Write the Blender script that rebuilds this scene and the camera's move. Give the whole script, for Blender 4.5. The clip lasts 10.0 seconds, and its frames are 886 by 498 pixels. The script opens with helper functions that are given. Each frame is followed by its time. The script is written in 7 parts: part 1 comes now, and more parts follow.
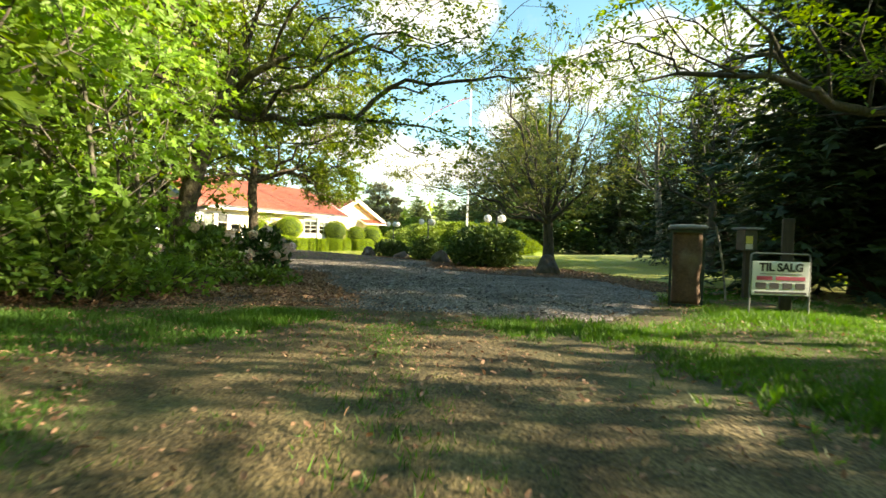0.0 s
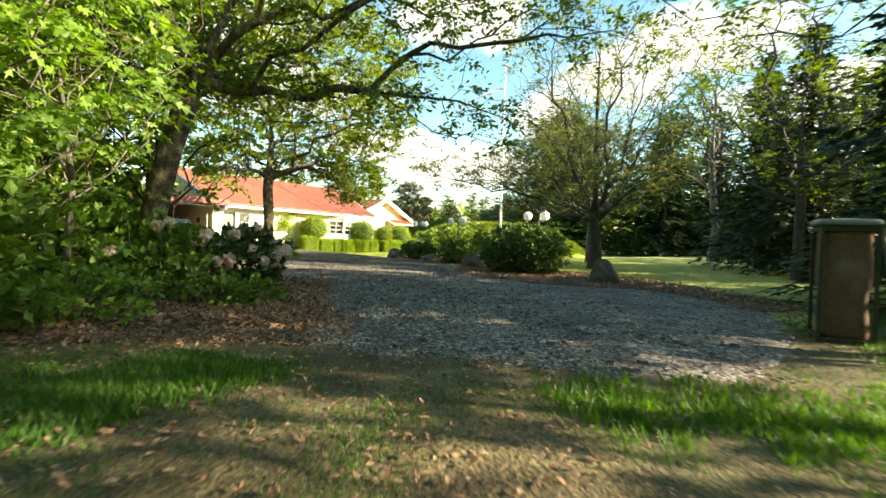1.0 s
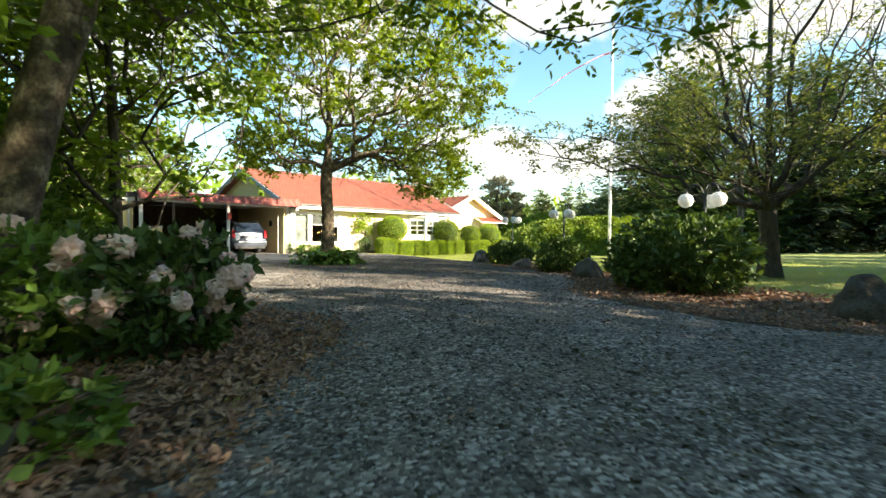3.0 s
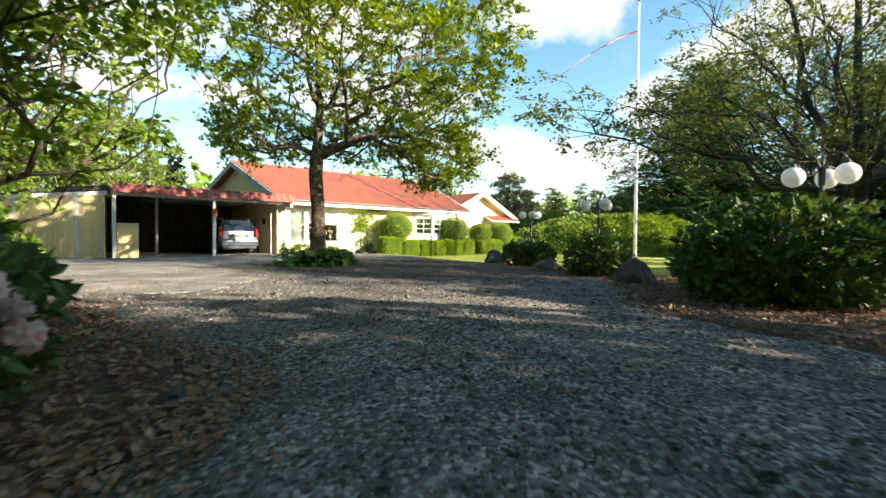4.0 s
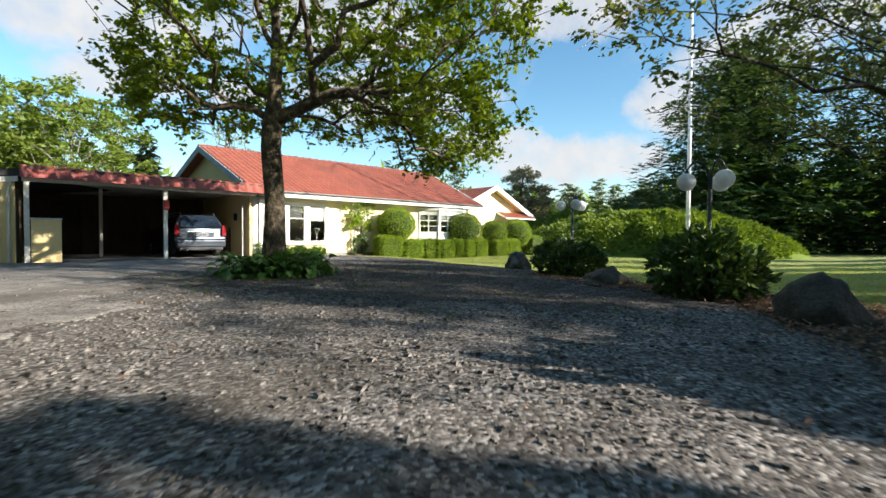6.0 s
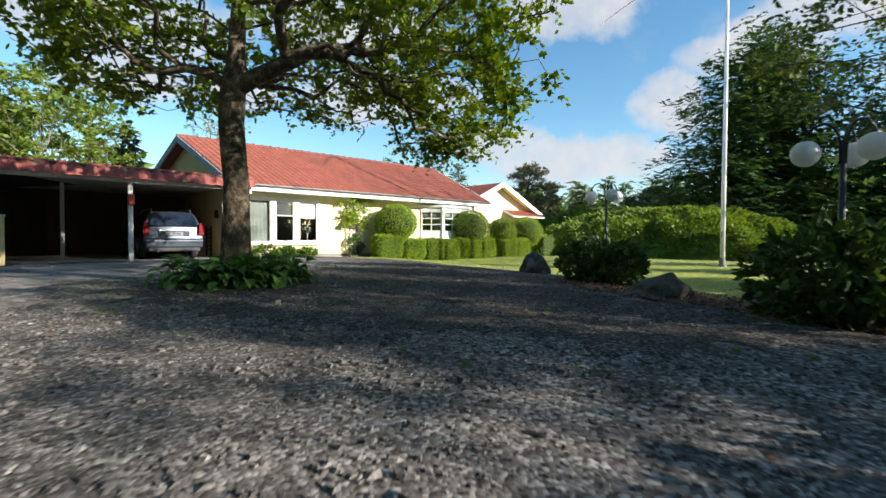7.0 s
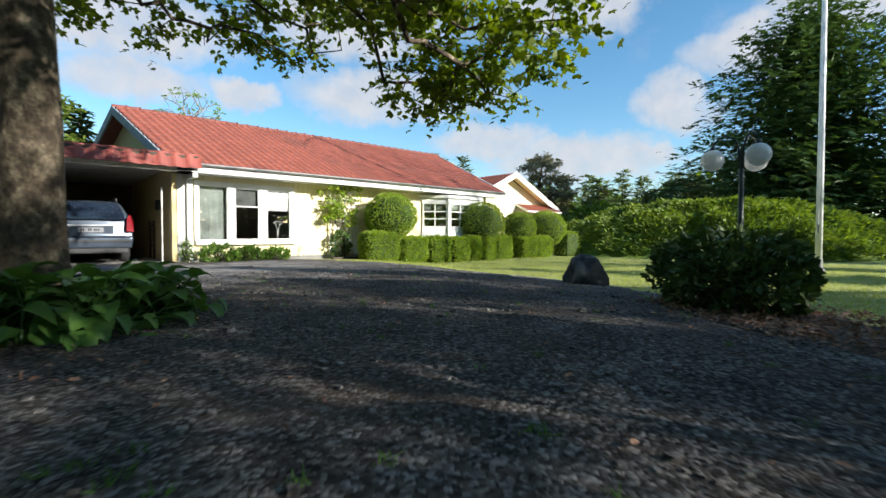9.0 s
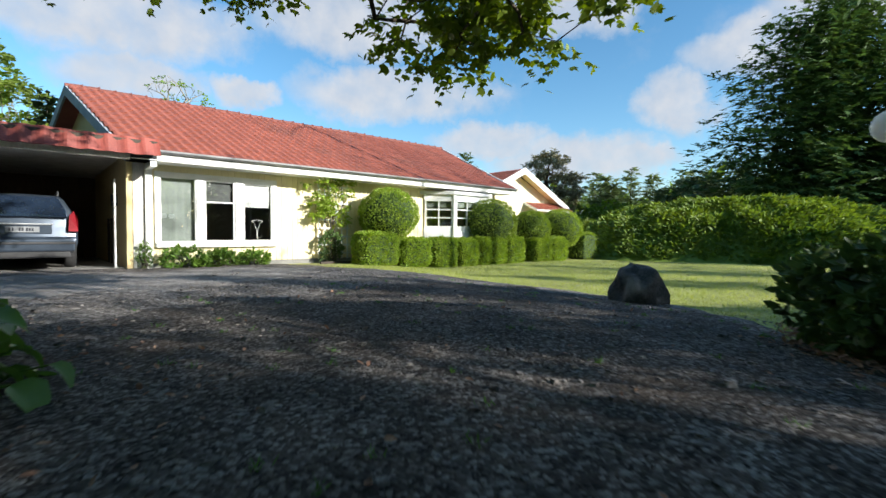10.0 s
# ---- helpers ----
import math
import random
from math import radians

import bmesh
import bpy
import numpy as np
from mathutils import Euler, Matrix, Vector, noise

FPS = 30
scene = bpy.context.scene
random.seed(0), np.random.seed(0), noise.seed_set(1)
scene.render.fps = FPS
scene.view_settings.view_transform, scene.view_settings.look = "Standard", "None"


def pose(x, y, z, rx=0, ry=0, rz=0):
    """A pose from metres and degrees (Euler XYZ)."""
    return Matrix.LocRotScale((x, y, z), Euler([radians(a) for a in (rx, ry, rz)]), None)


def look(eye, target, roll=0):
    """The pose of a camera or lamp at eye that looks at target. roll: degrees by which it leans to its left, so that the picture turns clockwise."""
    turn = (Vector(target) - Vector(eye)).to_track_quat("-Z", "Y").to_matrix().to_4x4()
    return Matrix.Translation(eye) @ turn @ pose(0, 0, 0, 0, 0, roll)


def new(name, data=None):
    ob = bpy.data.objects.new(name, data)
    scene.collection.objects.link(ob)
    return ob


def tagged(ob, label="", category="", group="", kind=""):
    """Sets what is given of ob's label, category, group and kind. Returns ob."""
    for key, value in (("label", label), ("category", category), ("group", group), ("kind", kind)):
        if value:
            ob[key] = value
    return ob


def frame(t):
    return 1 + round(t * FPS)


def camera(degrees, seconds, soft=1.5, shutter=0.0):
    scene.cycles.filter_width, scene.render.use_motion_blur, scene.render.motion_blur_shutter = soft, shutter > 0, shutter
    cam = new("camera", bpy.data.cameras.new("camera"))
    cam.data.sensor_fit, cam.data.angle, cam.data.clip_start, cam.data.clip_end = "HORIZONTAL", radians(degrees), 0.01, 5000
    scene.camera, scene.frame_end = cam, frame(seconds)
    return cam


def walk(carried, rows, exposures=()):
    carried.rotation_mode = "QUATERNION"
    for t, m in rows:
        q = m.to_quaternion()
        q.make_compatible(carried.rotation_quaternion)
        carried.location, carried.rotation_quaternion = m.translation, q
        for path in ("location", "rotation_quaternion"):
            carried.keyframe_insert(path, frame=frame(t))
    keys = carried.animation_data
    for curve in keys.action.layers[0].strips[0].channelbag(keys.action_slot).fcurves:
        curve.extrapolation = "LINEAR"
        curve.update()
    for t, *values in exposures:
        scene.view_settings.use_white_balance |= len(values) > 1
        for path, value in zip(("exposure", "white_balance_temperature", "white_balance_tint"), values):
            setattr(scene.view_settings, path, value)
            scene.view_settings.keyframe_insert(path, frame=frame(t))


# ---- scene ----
cam = camera(87.1, 10.0, shutter=0.3)
PATH = [
    (0, (-15.217, -24.35, 0.827), (-13.492, -23.339, 0.789), 1.8),
    (0.5, (-14.432, -23.871, 0.846), (-12.723, -22.833, 0.808), 1.7),
    (1, (-13.584, -23.364, 0.839), (-11.93, -22.239, 0.8), 1.8),
    (1.5, (-12.705, -22.824, 0.853), (-11.14, -21.579, 0.81), 1.8),
    (2, (-11.936, -22.294, 0.842), (-10.456, -20.949, 0.794), 1.8),
    (2.5, (-11.196, -21.637, 0.915), (-9.759, -20.247, 0.865), 0.3),
    (2.7, (-10.947, -21.425, 0.924), (-9.526, -20.019, 0.871), 0.4),
    (3.8, (-9.45, -19.918, 0.814), (-8.066, -18.475, 0.765), 0.3),
    (4, (-9.153, -19.625, 0.807), (-7.774, -18.177, 0.758), 0.4),
    (4.5, (-8.518, -18.95, 0.777), (-7.147, -17.494, 0.73), 0.4),
    (5, (-7.886, -18.269, 0.772), (-6.523, -16.806, 0.725), 0.4),
    (5.5, (-7.248, -17.59, 0.791), (-5.889, -16.124, 0.741), 0.4),
    (7, (-5.408, -15.529, 0.758), (-4.063, -14.05, 0.706), 0.3),
    (7.5, (-4.852, -14.838, 0.757), (-3.509, -13.357, 0.704), 0.3),
    (8, (-4.268, -14.166, 0.727), (-2.928, -12.682, 0.673), 0.2),
    (8.5, (-3.696, -13.49, 0.699), (-2.356, -12.006, 0.645), 0.3),
    (9, (-3.102, -12.807, 0.694), (-1.765, -11.32, 0.637), 0.1),
    (9.5, (-2.5, -12.095, 0.668), (-1.167, -10.605, 0.613), -0.0),
    (10, (-1.983, -11.341, 0.748), (-0.646, -9.854, 0.688), 0.3),
]
walk(cam, [(t, look(eye, target, roll)) for t, eye, target, roll in PATH], [(0.0, 2.22, 9000, 5), (2.5, 2.12, 8000, 8), (4.5, 1.62, 7300, 10), (6.5, 1.12, 6550, 11), (8.5, 1.0, 6350, 11), (10.0, 0.95, 6150, 10)])

# ---- daylight ----
SUN_AZ, SUN_EL = radians(-65), radians(21)      # towards the sun, from +x anticlockwise, and its height
sun_way = Vector((math.cos(SUN_AZ) * math.cos(SUN_EL), math.sin(SUN_AZ) * math.cos(SUN_EL), math.sin(SUN_EL)))
sun = new("sun", bpy.data.lights.new("sun", "SUN"))
sun.data.energy, sun.data.angle, sun.data.color = 5.0, radians(0.6), (1.0, 0.94, 0.83)
sun.matrix_world = look(sun_way * 60, (0, 0, 0))

world = bpy.data.worlds.new("sky")
scene.world = world
world.use_nodes = True
# centre azimuth, height, half width, half height of each cloud, degrees
CLOUDS = [(54, 16.5, 13, 3.2), (42, 11.6, 8, 2.4), (22, 14.4, 4.6, 3.6), (14, 18.6, 8, 3.4), (6, 21, 10, 3.4), (27, 8.1, 7, 2.2),
          (71, 15.4, 5, 1.9), (82, 15.8, 7, 2.8), (33, 25.5, 10, 4.2), (59, 23.5, 13, 4.2), (84, 21, 15, 4.2),
          (33, 9, 10, 3.0), (-10, 14, 16, 4), (115, 13, 15, 4), (150, 18, 18, 5), (20, 36, 22, 5), (75, 38, 25, 6), (-60, 30, 20, 6), (200, 14, 20, 5), (250, 22, 22, 6)]


def sky(w):
    nt = w.node_tree
    n, l = nt.nodes, nt.links
    n.clear()

    def add(kind):
        return n.new(kind)

    def maths(op, a, b=None, c=None):
        m = add("ShaderNodeMath")
        m.operation = op
        for i, v in enumerate((a, b, c)):
            if v is None:
                continue
            if isinstance(v, (int, float)):
                m.inputs[i].default_value = v
            else:
                l.new(v, m.inputs[i])
        return m.outputs[0]
    out, bg = add("ShaderNodeOutputWorld"), add("ShaderNodeBackground")
    tex = add("ShaderNodeTexSky")
    tex.sky_type, tex.sun_disc, tex.sun_elevation, tex.sun_rotation = "NISHITA", False, SUN_EL, radians(90) - SUN_AZ
    tex.air_density, tex.dust_density, tex.ozone_density = 1.0, 0.4, 2.0
    co = add("ShaderNodeTexCoord")
    big = add("ShaderNodeTexNoise")
    big.inputs["Scale"].default_value, big.inputs["Detail"].default_value, big.inputs["Roughness"].default_value = 9.0, 7.0, 0.62
    l.new(co.outputs["Generated"], big.inputs["Vector"])
    sep = add("ShaderNodeSeparateXYZ")
    l.new(co.outputs["Generated"], sep.inputs[0])
    nsep = add("ShaderNodeSeparateXYZ")
    l.new(big.outputs["Color"], nsep.inputs[0])
    az = maths("MULTIPLY", maths("ARCTAN2", sep.outputs[1], sep.outputs[0]), 57.2958)
    el = maths("MULTIPLY", maths("ARCSINE", sep.outputs[2]), 57.2958)
    az = maths("ADD", az, maths("MULTIPLY", maths("SUBTRACT", nsep.outputs[0], 0.5), 9.0))
    el = maths("ADD", el, maths("MULTIPLY", maths("SUBTRACT", nsep.outputs[1], 0.5), 7.0))
    total = None
    for a0, e0, ra, re in CLOUDS:
        da = maths("SUBTRACT", az, a0)
        if a0 > 100:
            da = maths("WRAP", da, 180, -180)
        q = maths("ADD", maths("POWER", maths("ABSOLUTE", maths("DIVIDE", da, ra)), 2.0), maths("POWER", maths("ABSOLUTE", maths("DIVIDE", maths("SUBTRACT", el, e0), re)), 2.0))
        m = add("ShaderNodeMapRange")
        m.interpolation_type = "SMOOTHSTEP"
        l.new(q, m.inputs["Value"])
        for k, v in (("From Min", 1.25), ("From Max", 0.25), ("To Min", 0.0), ("To Max", 1.0)):
            m.inputs[k].default_value = v
        total = m.outputs[0] if total is None else maths("MAXIMUM", total, m.outputs[0])
    fine = add("ShaderNodeTexNoise")
    fine.inputs["Scale"].default_value, fine.inputs["Detail"].default_value = 22.0, 6.0
    l.new(co.outputs["Generated"], fine.inputs["Vector"])
    cover = maths("MULTIPLY", total, maths("ADD", 0.62, maths("MULTIPLY", fine.outputs["Fac"], 0.55)))
    cover = maths("MINIMUM", maths("ADD", cover, maths("MULTIPLY", maths("SUBTRACT", big.outputs["Fac"], 0.55), 0.7)), 0.96)
    cover = maths("MAXIMUM", cover, 0.0)
    shade = add("ShaderNodeMixRGB")
    shade.inputs[1].default_value, shade.inputs[2].default_value = (5.4, 5.9, 6.7, 1), (8.6, 8.5, 8.4, 1)
    l.new(fine.outputs["Fac"], shade.inputs[0])
    mix = add("ShaderNodeMixRGB")
    l.new(cover, mix.inputs[0])
    deep = add("ShaderNodeHueSaturation")
    deep.inputs["Hue"].default_value, deep.inputs["Saturation"].default_value, deep.inputs["Value"].default_value = 0.49, 1.2, 2.15
    l.new(tex.outputs[0], deep.inputs["Color"])
    l.new(deep.outputs[0], mix.inputs[1])
    l.new(shade.outputs[0], mix.inputs[2])
    l.new(mix.outputs[0], bg.inputs[0])
    bg.inputs[1].default_value = 0.05
    l.new(bg.outputs[0], out.inputs[0])


sky(world)

# ---- materials ----


def material(name, stops, rough=0.7, scale=4.0, fine=None, bump=0.0, bump_scale=None, metal=0.0, spread=0.0, leaf=0.0, wear=None, kind="noise", stretch=(1, 1, 1), spec=0.5, coat=0.0):
    """Two-scale procedural surface. stops: colours from low to high noise; spread: brightness varied piece by piece;
    leaf: share of light let through; wear: (colour, amount) blotches at a larger scale."""
    m = bpy.data.materials.new(name)
    m.use_nodes = True
    nt = m.node_tree
    n, l = nt.nodes, nt.links
    b, out = n["Principled BSDF"], n["Material Output"]
    b.inputs["Roughness"].default_value, b.inputs["Metallic"].default_value = rough, metal
    b.inputs["Specular IOR Level"].default_value = spec
    b.inputs["Coat Weight"].default_value = coat
    co, mp = n.new("ShaderNodeTexCoord"), n.new("ShaderNodeMapping")
    l.new(co.outputs["Object"], mp.inputs[0])
    mp.inputs["Scale"].default_value = stretch
    if kind == "voronoi":
        a = n.new("ShaderNodeTexVoronoi")
        a.inputs["Scale"].default_value = scale
        fac = n.new("ShaderNodeSeparateXYZ")
        l.new(a.outputs["Color"], fac.inputs[0])
        fac = fac.outputs[0]
    else:
        a = n.new("ShaderNodeTexNoise")
        a.inputs["Scale"].default_value, a.inputs["Detail"].default_value, a.inputs["Roughness"].default_value = scale, 8.0, 0.62
        fac = a.outputs["Fac"]
    l.new(mp.outputs[0], a.inputs["Vector"])
    ramp = n.new("ShaderNodeValToRGB")
    el = ramp.color_ramp.elements
    lo, hi = (0.0, 1.0) if kind == "voronoi" else (0.32, 0.68)
    for i, c in enumerate(stops):
        p = lo + (hi - lo) * (i / max(1, len(stops) - 1))
        e = el[i] if i < 2 else el.new(p)
        e.color = (*c, 1)
        e.position = p
    if len(stops) == 1:
        el[1].color = (*stops[0], 1)
    l.new(fac, ramp.inputs[0])
    col = ramp.outputs[0]
    if fine:
        f = n.new("ShaderNodeTexNoise")
        f.inputs["Scale"].default_value, f.inputs["Detail"].default_value = fine[0], 4.0
        l.new(mp.outputs[0], f.inputs["Vector"])
        mr = n.new("ShaderNodeMapRange")
        mr.inputs["From Min"].default_value, mr.inputs["From Max"].default_value = 0.3, 0.7
        mr.inputs["To Min"].default_value, mr.inputs["To Max"].default_value = 1 - fine[1], 1 + fine[1]
        l.new(f.outputs["Fac"], mr.inputs[0])
        mu = n.new("ShaderNodeMixRGB")
        mu.blend_type = "MULTIPLY"
        mu.inputs[0].default_value = 1.0
        l.new(col, mu.inputs[1])
        l.new(mr.outputs[0], mu.inputs[2])
        col = mu.outputs[0]
    if wear:
        w = n.new("ShaderNodeTexNoise")
        w.inputs["Scale"].default_value, w.inputs["Detail"].default_value = wear[2] if len(wear) > 2 else scale * 0.21, 5.0
        l.new(mp.outputs[0], w.inputs["Vector"])
        mr = n.new("ShaderNodeMapRange")
        mr.inputs["From Min"].default_value, mr.inputs["From Max"].default_value, mr.inputs["To Max"].default_value = 0.5, 0.66, wear[1]
        l.new(w.outputs["Fac"], mr.inputs[0])
        mx = n.new("ShaderNodeMixRGB")
        l.new(mr.outputs[0], mx.inputs[0])
        l.new(col, mx.inputs[1])
        mx.inputs[2].default_value = (*wear[0], 1)
        col = mx.outputs[0]
    if spread:
        g, ob = n.new("ShaderNodeNewGeometry"), n.new("ShaderNodeObjectInfo")
        ad = n.new("ShaderNodeMath")
        ad.operation = "ADD"
        l.new(g.outputs["Random Per Island"], ad.inputs[0])
        l.new(ob.outputs["Random"], ad.inputs[1])
        mr = n.new("ShaderNodeMapRange")
        mr.inputs["From Max"].default_value = 2.0
        mr.inputs["To Min"].default_value, mr.inputs["To Max"].default_value = 1 - spread, 1 + spread
        l.new(ad.outputs[0], mr.inputs[0])
        mu = n.new("ShaderNodeMixRGB")
        mu.blend_type = "MULTIPLY"
        mu.inputs[0].default_value = 1.0
        l.new(col, mu.inputs[1])
        l.new(mr.outputs[0], mu.inputs[2])
        col = mu.outputs[0]
    l.new(col, b.inputs["Base Color"])
    if bump:
        bn = n.new("ShaderNodeBump")
        bn.inputs["Strength"].default_value, bn.inputs["Distance"].default_value = min(1.0, bump), 0.02
        if kind == "voronoi":
            src = a.outputs["Distance"]
            bn.invert = True
        else:
            c = n.new("ShaderNodeTexNoise")
            c.inputs["Scale"].default_value, c.inputs["Detail"].default_value = bump_scale or scale * 6, 6.0
            l.new(mp.outputs[0], c.inputs["Vector"])
            src = c.outputs["Fac"]
        l.new(src, bn.inputs["Height"])
        l.new(bn.outputs[0], b.inputs["Normal"])
    if leaf:
        tr, mix = n.new("ShaderNodeBsdfTranslucent"), n.new("ShaderNodeMixShader")
        hs = n.new("ShaderNodeHueSaturation")
        hs.inputs["Hue"].default_value, hs.inputs["Saturation"].default_value, hs.inputs["Value"].default_value = 0.488, 1.1, 1.6
        l.new(col, hs.inputs["Color"])
        l.new(hs.outputs[0], tr.inputs[0])
        mix.inputs[0].default_value = leaf
        l.new(b.outputs[0], mix.inputs[1])
        l.new(tr.outputs[0], mix.inputs[2])
        l.new(mix.outputs[0], out.inputs[0])
    return m


def glass(name, tint=(0.9, 0.95, 0.95)):
    m = bpy.data.materials.new(name)
    m.use_nodes = True
    nt = m.node_tree
    n, l = nt.nodes, nt.links
    n.remove(n["Principled BSDF"])
    fr, gl, tp, mix = n.new("ShaderNodeFresnel"), n.new("ShaderNodeBsdfGlossy"), n.new("ShaderNodeBsdfTransparent"), n.new("ShaderNodeMixShader")
    fr.inputs[0].default_value = 4.2
    gl.inputs["Roughness"].default_value = 0.01
    tp.inputs[0].default_value = (*tint, 1)
    l.new(fr.outputs[0], mix.inputs[0])
    l.new(tp.outputs[0], mix.inputs[1])
    l.new(gl.outputs[0], mix.inputs[2])
    l.new(mix.outputs[0], n["Material Output"].inputs[0])
    return m


GRAVEL = material("grey gravel", [(0.038, 0.033, 0.030), (0.120, 0.107, 0.098), (0.168, 0.151, 0.139), (0.41, 0.38, 0.355)], 0.95, 46, (2.1, 0.3), 0.3, kind="voronoi", wear=((0.10, 0.085, 0.068), 0.5, 0.5), spec=0.08)
STONES = material("loose gravel stones", [(0.045, 0.041, 0.039), (0.23, 0.212, 0.196)], 0.85, 30, spread=0.95, bump=0.3, bump_scale=90, spec=0.15)
EARTH = material("trodden earth", [(0.056, 0.040, 0.017), (0.094, 0.069, 0.031), (0.152, 0.114, 0.052)], 0.95, 3.1, (60, 0.8), 1.0, 34, wear=((0.085, 0.095, 0.034), 0.55, 1.1))
# finer gravel, with the sun's brightness partly put into its colour
GRAVEL_PALE = material("fine worn gravel, paled for sunlight", [(0.09, 0.082, 0.076), (0.22, 0.202, 0.186), (0.28, 0.258, 0.24), (0.44, 0.415, 0.39)], 0.95, 70, (1.7, 0.3), 0.25, kind="voronoi", wear=((0.11, 0.096, 0.082), 0.6, 0.7), spec=0.08)
# brown soil colour, taken darker to hold the shade under the maple
SOIL_SHADED = material("soil mixed with gravel, darkened as shade", [(0.017, 0.0145, 0.013), (0.057, 0.050, 0.045), (0.086, 0.076, 0.069), (0.245, 0.227, 0.213)], 0.95, 56, (2.6, 0.4), 0.35, kind="voronoi", wear=((0.06, 0.042, 0.03), 0.5, 1.3), spec=0.08)
LITTER = material("leaf litter soil", [(0.035, 0.024, 0.016), (0.085, 0.055, 0.035), (0.15, 0.10, 0.065)], 0.9, 9, (40, 0.45), 1.0, 30)
LAWN = material("mown lawn", [(0.24, 0.275, 0.055), (0.31, 0.335, 0.085), (0.38, 0.375, 0.13)], 0.85, 1.1, (26, 0.4), 1.0, 70, wear=((0.22, 0.22, 0.09), 0.5, 0.4))
LAWN_BLADE = material("mown grass blades", [(0.25, 0.31, 0.05), (0.37, 0.40, 0.095)], 0.6, 1.4, spread=0.4, leaf=0.35)
GRASS = material("grass blades", [(0.042, 0.125, 0.015), (0.092, 0.205, 0.028)], 0.6, 1.4, spread=0.5, leaf=0.35)
DEAD = material("dead leaves", [(0.095, 0.046, 0.029), (0.235, 0.128, 0.078), (0.39, 0.26, 0.175)], 0.8, 30, spread=0.6, leaf=0.12)
BARK = material("mottled maple bark", [(0.035, 0.025, 0.015), (0.10, 0.076, 0.048), (0.29, 0.235, 0.16)], 0.9, 8, (40, 0.5), 1.0, 20, stretch=(1, 1, 0.75), wear=((0.03, 0.021, 0.013), 0.9, 7.0))
BARK_DARK = material("dark bark", [(0.035, 0.028, 0.022), (0.085, 0.07, 0.055)], 0.9, 8, (34, 0.4), 0.9, 26, stretch=(1, 1, 0.35), wear=((0.08, 0.09, 0.05), 0.5, 1.6))
BARK_RED = material("reddish spruce bark", [(0.05, 0.032, 0.022), (0.13, 0.075, 0.045)], 0.9, 8, (30, 0.4), 0.9, 26, stretch=(1, 1, 0.4))
BARK_PALE = material("pale birch bark", [(0.09, 0.08, 0.06), (0.24, 0.22, 0.18), (0.40, 0.37, 0.32)], 0.8, 6, (30, 0.3), 0.6, 30, stretch=(1, 1, 0.6), wear=((0.06, 0.05, 0.04), 0.7, 2.2))
LEAF_MAPLE = material("spring maple leaves", [(0.15, 0.235, 0.022), (0.27, 0.36, 0.034)], 0.5, 0.8, spread=0.5, leaf=0.33)
LEAF_ROWAN = material("bright rowan leaves", [(0.105, 0.215, 0.03), (0.21, 0.34, 0.055)], 0.5, 0.9, spread=0.5, leaf=0.45)
LEAF_CHERRY = material("woodland cherry leaves", [(0.10, 0.175, 0.021), (0.20, 0.28, 0.032)], 0.5, 0.8, spread=0.5, leaf=0.42)
LEAF_WOOD = material("woodland leaves", [(0.09, 0.17, 0.019), (0.19, 0.275, 0.031)], 0.5, 0.9, spread=0.5, leaf=0.38)
LEAF_UNDER = material("shady undergrowth leaves", [(0.06, 0.135, 0.024), (0.17, 0.28, 0.045)], 0.55, 1.1, spread=0.6, leaf=0.35)
BARK_GREY = material("grey-brown bark", [(0.045, 0.038, 0.03), (0.10, 0.088, 0.07), (0.17, 0.15, 0.12)], 0.85, 6, (30, 0.4), 0.8, 26, stretch=(1, 1, 0.5))
LEAF_YELLOW = material("young yellow-green leaves", [(0.14, 0.175, 0.025), (0.22, 0.25, 0.04)], 0.55, 0.9, spread=0.35, leaf=0.5)
LEAF_BACK = material("light birch leaves", [(0.135, 0.20, 0.03), (0.21, 0.275, 0.045)], 0.55, 0.9, spread=0.4, leaf=0.4)
# dark green for the solid cores behind the clipped leaf skins
LEAF_CORE = material("dark hedge core", [(0.02, 0.04, 0.01), (0.05, 0.08, 0.02)], 0.95, 20, (60, 0.5), 1.0, 60)
LEAF_OLIVE = material("dull olive leaves", [(0.10, 0.125, 0.03), (0.17, 0.19, 0.048)], 0.55, 1.2, spread=0.4, leaf=0.4)
LEAF_BOX = material("clipped box leaves", [(0.17, 0.27, 0.026), (0.275, 0.36, 0.042)], 0.5, 5, spread=0.35, leaf=0.35)
LEAF_RHODO = material("leathery rhododendron leaves", [(0.045, 0.095, 0.02), (0.12, 0.19, 0.04)], 0.6, 3, spread=0.45, leaf=0.15)
# rhododendron leaves again, darkened so these bushes read as shaded
LEAF_RHODO_SHADED = material("matt rhododendron leaves, darkened as shade", [(0.035, 0.078, 0.018), (0.10, 0.17, 0.034)], 0.55, 3, spread=0.5, leaf=0.12)
LEAF_HOSTA = material("broad hosta leaves", [(0.034, 0.095, 0.018), (0.095, 0.19, 0.034)], 0.5, 2, spread=0.35, leaf=0.3)
LEAF_PEONY = material("fresh green perennial leaves", [(0.08, 0.165, 0.025), (0.16, 0.26, 0.04)], 0.45, 4, spread=0.4, leaf=0.35)
NEEDLE = material("dark spruce needles", [(0.014, 0.032, 0.012), (0.038, 0.07, 0.022)], 0.65, 1.2, spread=0.5, leaf=0.12)
NEEDLE_CYP = material("cypress foliage", [(0.03, 0.072, 0.018), (0.085, 0.14, 0.03)], 0.6, 0.7, spread=0.45, leaf=0.2)
